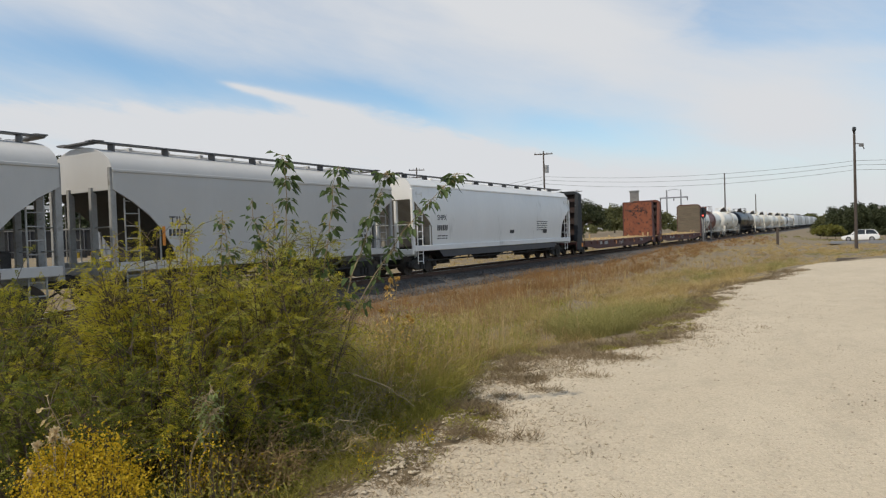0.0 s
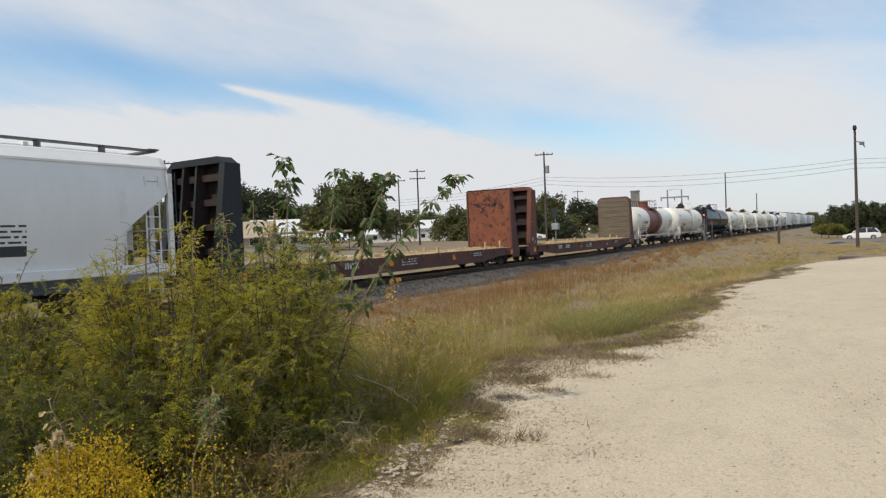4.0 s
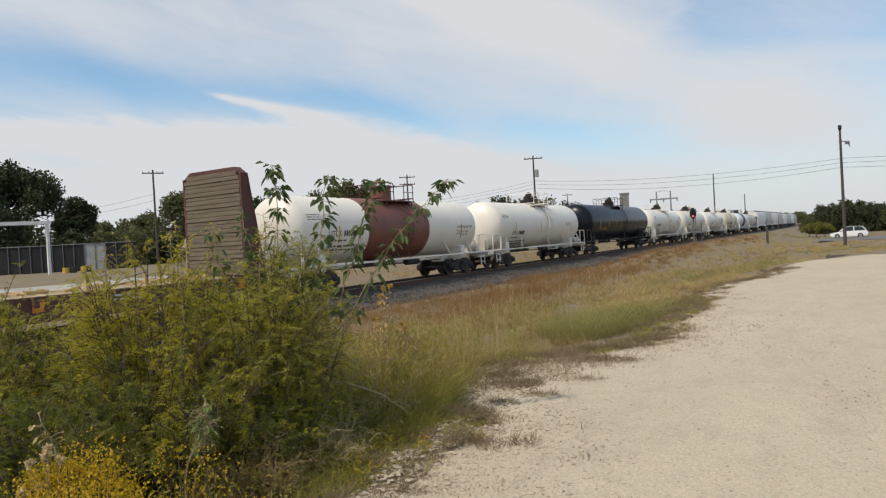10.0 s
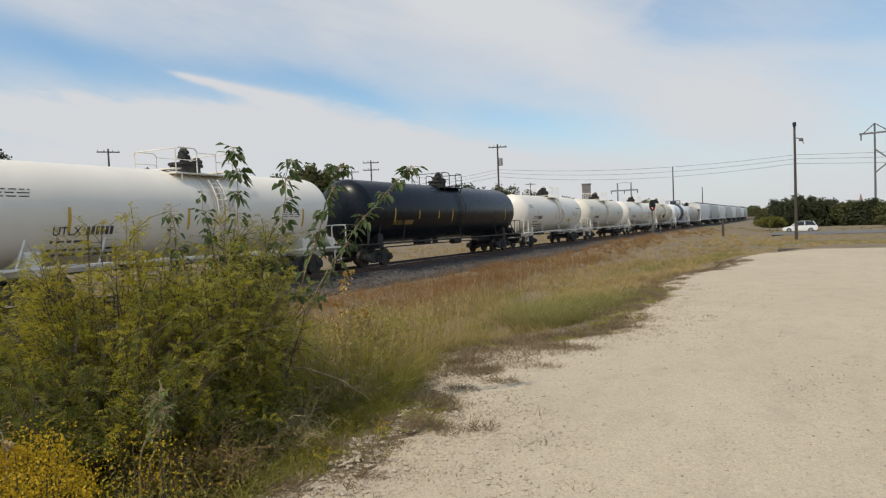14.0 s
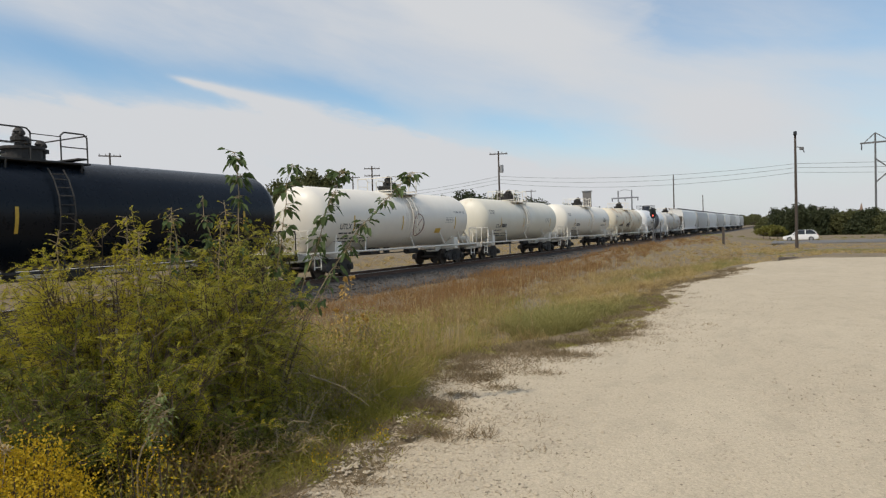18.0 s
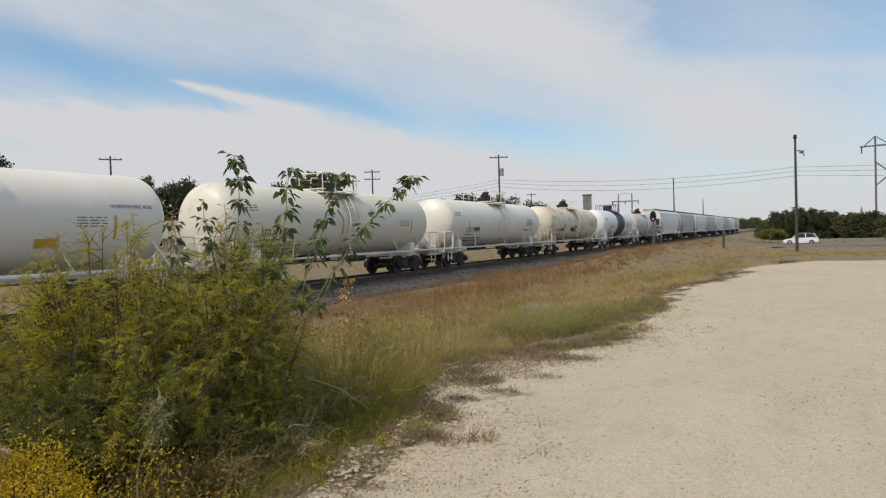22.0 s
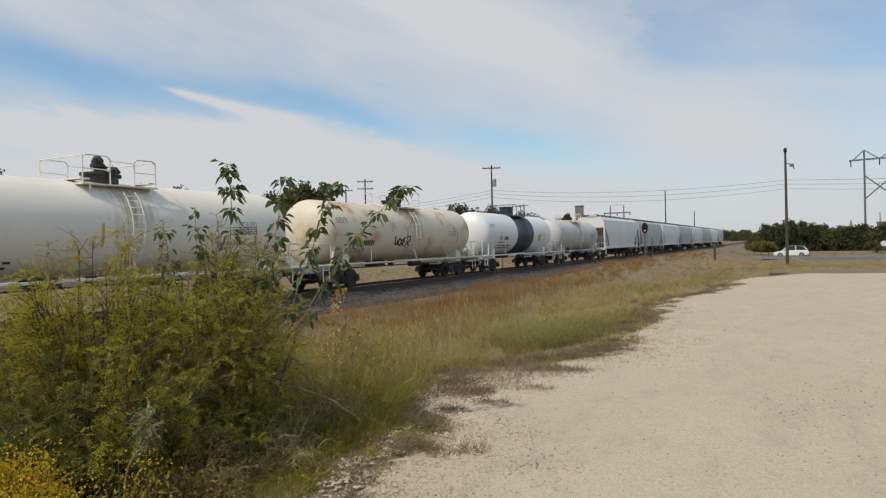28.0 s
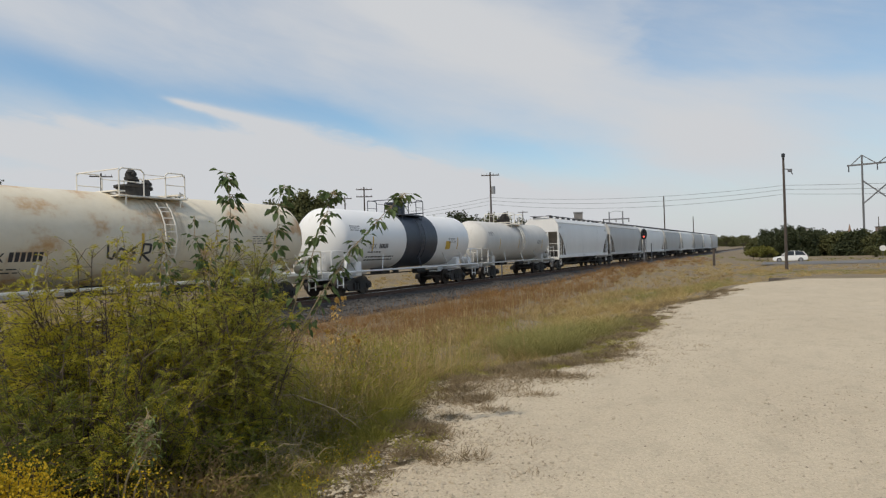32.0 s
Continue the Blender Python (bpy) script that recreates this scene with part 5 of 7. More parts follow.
# trees beyond the road
for k, (a, r, top, rx, rz, m) in enumerate(((-5.4, 480, 0.62, 9, 4.0, M_elm), (-4.2, 470, 0.55, 9, 3.8, M_elm), (-3.0, 450, 0.55, 9, 3.8, M_elm), (-1.9, 170, 0.50, 3.6, 2.8, M_elm), (-1.0, 150, 1.05, 3.6, 3.5, M_oak), (-0.1, 148, 1.25, 3.8, 3.8, M_oak), (1.0, 150, 1.1, 3.6, 3.6, M_oak), (2.1, 155, 0.85, 3.8, 3.1, M_oak), (3.3, 152, 0.7, 4.0, 3.0, M_elm), (4.4, 150, 0.73, 3.8, 3.0, M_oak), (5.5, 150, 0.7, 4.0, 3.0, M_elm), (6.6, 150, 0.8, 3.8, 3.1, M_oak), (7.8, 150, 0.75, 4.0, 3.1, M_elm), (9.2, 150, 0.85, 4.2, 3.2, M_oak))):
    x, y = far_at(a, r)
    tree("tree", x, y, height_at(top, r) + 1.1, rx, rz, m, 200 + k, "low dark green tree beyond the road" if m is M_oak else "low bushy green tree beyond the road", 8000, 0.44, low=0.55, group="trees beyond the road")
for k, (a, r, top, rx, m) in enumerate(((-2.3, 128, -0.30, 1.5, M_shrub), (-1.8, 124, -0.2, 1.7, M_shrub), (-1.25, 126, -0.25, 1.6, M_shrub), (5.6, 130, -0.4, 1.8, M_elm), (6.9, 128, -0.5, 1.8, M_shrub))):
    x, y = far_at(a, r)
    tree("shrub", x, y, height_at(top, r) + 1.15, rx, 1.0, m, 240 + k, "yellow-green shrub beside the road", 2500, 0.28, low=0.5, group="shrubs beside the road", cat="shrub")


def wood_strip(name, a0, a1, r, top, leaf, seed, label):
    """A far belt of woodland, too distant to tell its trees apart."""
    rng = np.random.default_rng(seed)
    n = int(abs(a1 - a0) * r * 0.0175 * 28)
    az_ = np.radians(rng.uniform(a0, a1, n))
    rr = r * rng.uniform(0.95, 1.08, n)
    crest = top * (0.72 + 0.16 * np.sin(az_ * 90) + 0.12 * np.sin(az_ * 233 + 1))
    z = -1.2 + (crest * (1 - rng.random(n) ** 1.6 * 0.95))
    P = np.stack([rr * np.sin(az_), rr * np.cos(az_), z], axis=1)
    D = rng.normal(size=P.shape)
    s = 0.0045 * r
    ob = quads(name, leaf_faces(P, D, s, s * 0.42, rng), leaf)
    tagged(ob, label, "woodland", kind="stuff")


wood_strip("woodland", -75, -38, 190, 7.5, M_oak, 31, "far belt of dark green trees")
wood_strip("woodland", -40, -12, 330, 9.0, M_elm, 32, "far belt of mid-green trees")
wood_strip("woodland", -14, 14, 560, 8.5, M_elm, 33, "far belt of low trees on the horizon")
wood_strip("woodland", -1.6, 16, 190, 5.2, M_oak, 34, "dense belt of dark trees beyond the road")

# buildings
def gable_shed(name, a, r, width, depth, z_eave, z_ridge, wall, roof, label, turn):
    x, y = far_at(a, r)
    zg = ground_z(x, y) - 0.2
    t = thing(name, label, "building", at=(x, y, zg), turn=turn)
    w, d = width / 2, depth / 2
    e, g = z_eave - zg, z_ridge - zg
    part("wall", loft(B(), [[(-w, -d, 0), (-w, -d, e), (-w, 0, g - 0.1), (-w, d, e), (-w, d, 0)], [(w, -d, 0), (w, -d, e), (w, 0, g - 0.1), (w, d, e), (w, d, 0)]]), wall, t)
    for s in (-1, 1):
        pr = [(s * (d + 0.5), e - 0.28), (s * (d + 0.5), e - 0.14), (0, g + 0.1), (0, g - 0.04)]
        part("roof", loft(B(), [[(-w - 0.4, q, z) for q, z in pr], [(w + 0.4, q, z) for q, z in pr]]), roof, t)
    for k in range(3):
        px = -w * 0.6 + k * w * 0.6
        win = part("window", box(B(), px - 0.6, px + 0.6, -d - 0.05, -d + 0.02, 0.9, 2.0), M_whitepaint, t)
        part("pane", box(B(), px - 0.5, px + 0.5, -d - 0.07, -d - 0.04, 1.0, 1.9), M_pane, win)
    return t


gable_shed("shed", -49.2, 92, 9.0, 7.0, height_at(0.55, 92), height_at(1.75, 92), M_beige, M_tanroof, "low beige shed with a tan gable roof", 38)
gable_shed("metal_building", -45.9, 104, 7.5, 8.0, height_at(0.6, 104), height_at(1.85, 104), M_whitepaint, M_whiteroof, "white building with a pale metal roof", 45)
gable_shed("warehouse", -32.6, 165, 9.5, 10.0, height_at(0.75, 165), height_at(1.4, 165), M_whitepaint, M_whiteroof, "white metal warehouse behind the trees", 30)
gable_shed("long_warehouse", -36.5, 170, 12, 10.0, height_at(0.4, 170), height_at(1.1, 170), M_whitepaint, M_whiteroof, "long low white warehouse", 34)


def far_block(name, a, r, w, top, wall, label, rows=3, cols=4, steeple=False):
    x, y = far_at(a, r)
    t = thing(name, label, "building", "far buildings", at=(x, y, -1.3), turn=-a)
    hh = height_at(top, r) + 1.3
    part("wall", box(B(), -w / 2, w / 2, -5, 5, 0, hh), wall, t)
    part("roof", box(B(), -w / 2 - 0.4, w / 2 + 0.4, -5.4, 5.4, hh, hh + 0.5), M_panel, t)
    for i in range(cols):
        for j in range(rows):
            px, pz = -w / 2 + (i + 0.5) * w / cols, hh - 1.6 - j * 3.2
            if pz > 1:
                part("window", box(B(), px - w / cols * 0.2, px + w / cols * 0.2, -5.06, -4.98, pz - 0.6, pz + 0.6), M_farpane, t)
    if steeple:
        part("steeple", loft(B(), [[(-1.6, -1.6, hh), (1.6, -1.6, hh), (1.6, 1.6, hh), (-1.6, 1.6, hh)], [(-0.1, -0.1, hh + 7), (0.1, -0.1, hh + 7), (0.1, 0.1, hh + 7), (-0.1, 0.1, hh + 7)]]), wall, t)
    return t


far_block("far_building", 1.2, 620, 9, 1.02, M_farwall, "far pale building above the trees")
far_block("far_building", 2.5, 700, 6, 0.72, M_farwall, "small far pale building above the trees")
far_block("far_building", 4.2, 640, 12, 0.62, M_brick, "far brown building with a steeple", steeple=True)
far_block("far_building", 6.25, 560, 9, 0.95, M_brick, "far brown tower block above the trees", rows=4)
M_silo = mat("weathered grey concrete", (0.25, 0.24, 0.23), (0.19, 0.18, 0.175), scale=0.4, rough=0.9, stain=(0.13, 0.12, 0.115), stain_at=0.55, stain_scale=0.3, stretch=(1, 1, 2))
far_block("grain_tower", -15.74, 420, 5.2, 3.02, M_silo, "tall grey concrete tower beyond the railway", rows=1, cols=1)

# dark undergrowth behind the fence and the yard
for k, (a, r, top, rx, m) in enumerate(((-68, 96, 2.6, 4.2, M_oak), (-65.4, 96, 2.5, 4.2, M_oak), (-63, 97, 2.6, 4.0, M_oak), (-60.6, 98, 2.3, 4.0, M_oak), (-58.4, 100, 2.2, 4.0, M_elm), (-56.2, 104, 2.2, 4.2, M_elm), (-54.0, 106, 2.0, 4.4, M_oak), (-51.6, 108, 2.2, 4.4, M_oak), (-49.2, 108, 2.2, 4.6, M_elm), (-46.8, 110, 2.0, 4.6, M_oak), (-29.5, 122, 1.2, 4.4, M_elm), (-27.0, 118, 1.3, 4.4, M_oak), (-24.6, 118, 1.3, 4.4, M_elm), (-22.2, 122, 1.2, 4.6, M_oak))):
    x, y = far_at(a, r)
    hh = height_at(top, r) - ground_z(x, y) + 0.15
    tree("shrub", x, y, hh, rx, hh * 0.62, m, 260 + k, "dense dark undergrowth beyond the railway", 3800, 0.46, low=0.62, group="undergrowth beyond the railway", cat="shrub")
# yard fence, gate panel, steel gantry, drums
fx, fy = far_at(-66.5, 84)
gx2, gy2 = far_at(-56.0, 80)
fence = thing("screened_fence", "tall black-screened fence with pipe posts round the yard", "fence")
d = Vector((gx2 - fx, gy2 - fy, 0))
fz, ft = 0.35, height_at(1.25, 83)
for k in range(15):
    p0, p1 = Vector((fx, fy, 0)) + d * (k / 15), Vector((fx, fy, 0)) + d * ((k + 1) / 15)
    part("post", rod(B(), (p0.x, p0.y, fz), (p0.x, p0.y, ft + 0.15), 0.04), M_tower, fence)
    ang = math.degrees(math.atan2(d.y, d.x))
    l = (p1 - p0).length
    grey = 10 <= k < 12
    part("screen", box(B(), 0.0, l - 0.004, 0.06, 0.10, fz, ft - 0.05, 0, pose(p0.x, p0.y, 0, 0, 0, ang)), M_panel if grey else M_fence, fence, "grey sheet-metal panel" if grey else "")
part("top_rail", rod(B(), (fx, fy, ft), (gx2, gy2, ft), 0.04), M_tower, fence)
gan = thing("steel_gantry", "white-painted steel gantry with one post and a long beam", "gantry")
ax, ay = far_at(-61.95, 70)
bx, by2 = far_at(-70, 70)
zt = height_at(3.1, 70)
part("post", box(B(), -0.12, 0.12, -0.12, 0.12, 0.3, zt, 0.01, pose(ax, ay, 0)), M_whitepaint, gan)
part("post", box(B(), -0.12, 0.12, -0.12, 0.12, 0.3, zt, 0.01, pose(bx, by2, 0)), M_whitepaint, gan)
L = math.hypot(bx - ax, by2 - ay)
gm = pose(ax, ay, 0, 0, 0, math.degrees(math.atan2(by2 - ay, bx - ax)))
part("beam", box(B(), -0.3, L + 0.3, -0.15, 0.15, zt - 0.30, zt, 0.01, gm), M_whitepaint, gan)
bm = B()
for k in range(10):
    box(bm, k * L / 10 + 0.2, k * L / 10 + 0.5, -0.18, 0.18, zt - 0.36, zt - 0.30, 0, gm)
part("hanger", bm, M_tower, gan)
for k, a in enumerate((-60.9, -60.4, -59.7, -59.4)):
    x, y = far_at(a, 72)
    dr = thing("drum", "yellow and black steel drum beside the fence", "drum", "drums in the yard", at=(x, y, 0.38))
    part("body", rod(B(), (0, 0, 0), (0, 0, 0.88), 0.30, seg=20), M_yellow if k % 2 == 0 else M_black, dr)
    part("lid", rod(B(), (0, 0, 0.88), (0, 0, 0.91), 0.31, seg=20), M_black, dr)


# utility poles and wires
def pole(a, r, top, base, arms=1, label="weathered wooden utility pole with crossarm", can=False, rr=0.14, lean=0.0):
    x, y = far_at(a, r)
    zb = height_at(base, r) if base is not None else ground_z(x, y) - 0.2
    zt = height_at(top, r)
    t = thing("utility_pole", label, "utility pole", "utility poles", at=(x, y, zb))
    hgt = zt - zb
    part("shaft", rod(B(), (0, 0, 0), (lean, 0, hgt), rr, rr * 0.62, seg=12), M_pole, t)
    for k in range(arms):
        z = hgt - 0.35 - 1.0 * k
        arm = part("crossarm", box(B(), -1.1, 1.1, -0.06, 0.06, z - 0.06, z + 0.06, 0.01, pose(0, 0, 0, 0, 0, -a)), M_pole, t)
        for s in (-1, -0.4, 0.4, 1):
            part("insulator", rod(B(), (s * math.cos(radians(-a)), s * math.sin(radians(-a)), z + 0.06), (s * math.cos(radians(-a)), s * math.sin(radians(-a)), z + 0.24), 0.05, 0.03), M_panel, arm)
    if can:
        part("transformer", rod(B(), (0.32, 0.1, hgt - 2.6), (0.32, 0.1, hgt - 1.7), 0.24, seg=14), M_panel, t)
    return Vector((x, y, zt)), t


topA, tA = pole(-23.1, 81, 6.78, None, 1, "wooden utility pole with crossarm and transformer", True)
topB, tB = pole(0.0, 74, 6.74, None, 0, "tall wooden pole with a street lamp at its top", rr=0.155)
part("lamp_head", box(B(), -0.16, 0.16, -0.3, 0.3, 0, 0.42, 0.08, pose(0, 0, topB.z - tB.location.z - 0.30)), M_signal, tB, "dark lamp head")
bm = B()
pipe(bm, [(0, 0, topB.z - tB.location.z - 1.4), (0.55, 0.1, topB.z - tB.location.z - 1.5), (0.78, 0.1, topB.z - tB.location.z - 2.0)], 0.045)
box(bm, 0.35, 0.75, 0, 0.2, topB.z - tB.location.z - 1.75, topB.z - tB.location.z - 1.45, 0.04)
part("bracket", bm, M_tower, tB)
topC, tC = pole(-8.82, 132, 4.12, None, 0, "slim wooden pole beyond the railway", rr=0.15)
topM, tM = pole(-34.0, 93, 5.82, None, 2, "wooden utility pole with two crossarms")
pole(-35.65, 108, 5.05, None, 1)
topL, tL = pole(-54.5, 79, 6.85, None, 1)
pole(-20.4, 150, 3.4, None, 1, "far wooden utility pole", rr=0.13)
pole(-6.62, 420, 2.35, None, 0, "thin dark mast far beyond the railway", rr=0.35)
pole(6.0, 430, 1.7, None, 0, "thin dark mast far beyond the railway", rr=0.3)


def wire(p, q, sag, r):
    pts = []
    for k in range(25):
        f = k / 24
        v = Vector(p).lerp(Vector(q), f)
        v.z -= sag * 4 * f * (1 - f)
        pts.append((np.array(v), r))
    V, F = tubes([pts], 5)
    ob = raw("power_line", V, F, M_wire, smooth=True)
    tagged(ob, "thin dark overhead power line between poles", "power line", "power lines")


for dz, sg in ((0.0, 0.9), (0.45, 0.8), (0.85, 0.7)):
    zb = height_at(3.75, 74) + dz
    za = height_at(4.05, 81) + dz
    wire((topB.x, topB.y, zb), (topA.x, topA.y, za), sg, 0.015)
    wire((topB.x, topB.y, zb), (46, 70, zb - 0.2), sg, 0.015)
    wire((topA.x, topA.y, za), (topM.x - 12, topM.y + 8, topM.z - 4.4 + dz), 0.5, 0.015)
for dz in (-2.6, -3.3):
    wire((topL.x, topL.y, topL.z + dz), (topL.x - 40, topL.y + 4, topL.z + dz + 0.6), 0.8, 0.014)


def h_tower(a, r, span, top, label, thin=1.0, steel=M_tower, peaks=True):
    """A two-legged transmission tower with a crossbeam and braces."""
    x, y = far_at(a, r)
    zt = height_at(top, r)
    t = thing("transmission_tower", label, "pylon", "transmission towers", at=(x, y, -1.2), turn=-a - 8)
    hh = zt + 1.2
    k = r / 1000 * thin
    bar = hh * (0.895 if peaks else 0.80)
    for s in (0, 1):
        part("leg", rod(B(), (s * span, 0, 0), (s * span, 0, hh), 1.4 * k, 1.0 * k, seg=10), steel, t)
    part("crossbeam", box(B(), -span * 0.5, span * 1.5, -0.9 * k, 0.9 * k, bar, bar + 2.0 * k), steel, t)
    if peaks:
        for p, q in ((-0.4, 0), (0.5, 0), (0.5, 1), (1.4, 1)):
            part("strut", rod(B(), (span * p, 0, bar + 0.1), (span * q, 0, hh), 0.6 * k), steel, t)
        part("brace", rod(B(), (0, 0, hh * 0.50), (span, 0, hh * 0.74), 0.8 * k), steel, t)
        part("brace", rod(B(), (span, 0, hh * 0.50), (0, 0, hh * 0.74), 0.8 * k), steel, t)
    else:
        part("strut", pipe(B(), [(span * f, 0, hh - 0.6 + 0.9 * math.sin(math.pi * f)) for f in (0.1, 0.3, 0.5, 0.7, 0.9)], 0.3 * k), steel, t)
    for s in (-0.45, 0.5, 1.45):
        part("insulator", rod(B(), (s * span, 0, bar), (s * span, 0, bar - hh * 0.06), 0.7 * k), M_wire, t)


M_palesteel = mat("pale far steel", (0.26, 0.27, 0.29), (0.21, 0.22, 0.24), scale=3, rough=0.6)
h_tower(5.1, 195, 6.4, 6.22, "grey two-legged transmission tower with braces")
h_tower(-13.2, 430, 8.2, 3.02, "far pale two-legged transmission tower", 0.95, M_palesteel, False)

# the second signal, beyond the track, and a red tank by the pickup
x, y = far_at(-22.33, 57)
s2 = thing("railway_signal", "dark signal head on a mast beyond the track", "signal", at=(x, y, ground_z(x, y) - 0.1))
z0 = -ground_z(x, y) + 0.1
part("mast", rod(B(), (0, 0, 0), (0, 0, z0 + 3.7), 0.06, seg=10), M_tower, s2)
part("backing_plate", loft(B(), [[(0.26 * math.cos(q), yy, z0 + 3.38 + 0.46 * math.sin(q)) for q in [2 * math.pi * i / 20 for i in range(20)]] for yy in (-0.12, -0.08)]), M_signal, s2)
part("relay_box", box(B(), -0.3, 0.3, -0.2, 0.2, z0 + 1.95, z0 + 2.5, 0.03), M_panel, s2, "grey relay box")
M_redtank = mat("red enamel", (0.26, 0.05, 0.035), (0.2, 0.04, 0.03), scale=3, rough=0.5)
x, y = far_at(-25.56, 96)
rk = thing("red_tank", "red upright tank with a pale cap beyond the railway", "tank", at=(x, y, ground_z(x, y)))
part("body", rod(B(), (0, 0, 0), (0, 0, 1.25), 0.42, seg=20), M_redtank, rk)
part("cap", rod(B(), (0, 0, 1.25), (0, 0, 1.65), 0.36, 0.2, seg=20), M_whitepaint, rk)

# signal, marker posts
sx, sy = far_at(-10.46, 82.7)
sg = thing("railway_signal", "railway signal on a mast showing a red light", "signal", at=(sx, sy, -0.6))
part("mast", rod(B(), (0, 0, 0), (0, 0, 3.6), 0.075, seg=12), M_tower, sg)
part("base", box(B(), -0.3, 0.3, -0.3, 0.3, 0, 0.35, 0.04), M_concrete, sg)
bm = B()
pr = [(0.37 * math.cos(a), 0.66 * math.sin(a)) for a in [2 * math.pi * i / 24 for i in range(24)]]
loft(bm, [[(x, -0.10, 3.92 + z) for x, z in pr], [(x, -0.06, 3.92 + z) for x, z in pr]])
hd = part("backing_plate", bm, M_signal, sg, "black oval backing plate")
part("lamp_box", box(B(), -0.18, 0.18, -0.06, 0.18, 3.5, 4.4, 0.03), M_signal, hd)
for z, m in ((4.2, M_signal), (3.92, M_signal), (3.62, M_redlight)):
    part("lens", rod(B(), (0, -0.11, z), (0, -0.14, z), 0.085, seg=20), m, hd, "glowing red lens" if m is M_redlight else "")
    bm = B()
    vs = [[(0.15 * math.cos(a), yy, z + 0.15 * math.sin(a)) for a in [math.pi * i / 10 for i in range(11)]] for yy in (-0.10, -0.36)]
    loft(bm, vs, closed=False, caps=False)
    part("hood", bm, M_signal, hd)
bm = ladder(B(), 0.0, 0.22, 0.3, 3.4, 0.36, along="x", step=0.3)
part("ladder", bm, M_tower, sg)
x, y = far_at(-9.9, 84)
po = thing("relay_post", "thin grey steel post beside the signal", "post", at=(x, y, -0.7))
part("shaft", rod(B(), (0, 0, 0), (0, 0, 2.9), 0.06), M_tower, po)
x, y = far_at(-5.15, 84)
po = thing("marker_post", "short dark wooden marker post beside the railway", "post", at=(x, y, ground_z(x, y) - 0.2))
part("shaft", box(B(), -0.13, 0.13, -0.13, 0.13, 0, 2.2, 0.02), M_pole, po)
x, y = far_at(6.2, 118)
po = thing("road_sign", "round white road sign on a post", "sign", at=(x, y, -1.1))
part("shaft", rod(B(), (0, 0, 0), (0, 0, 2.0), 0.04), M_tower, po)
part("disc", rod(B(), (0, -0.06, 1.7), (0, -0.09, 1.7), 0.42, seg=24), M_whitepaint, po)


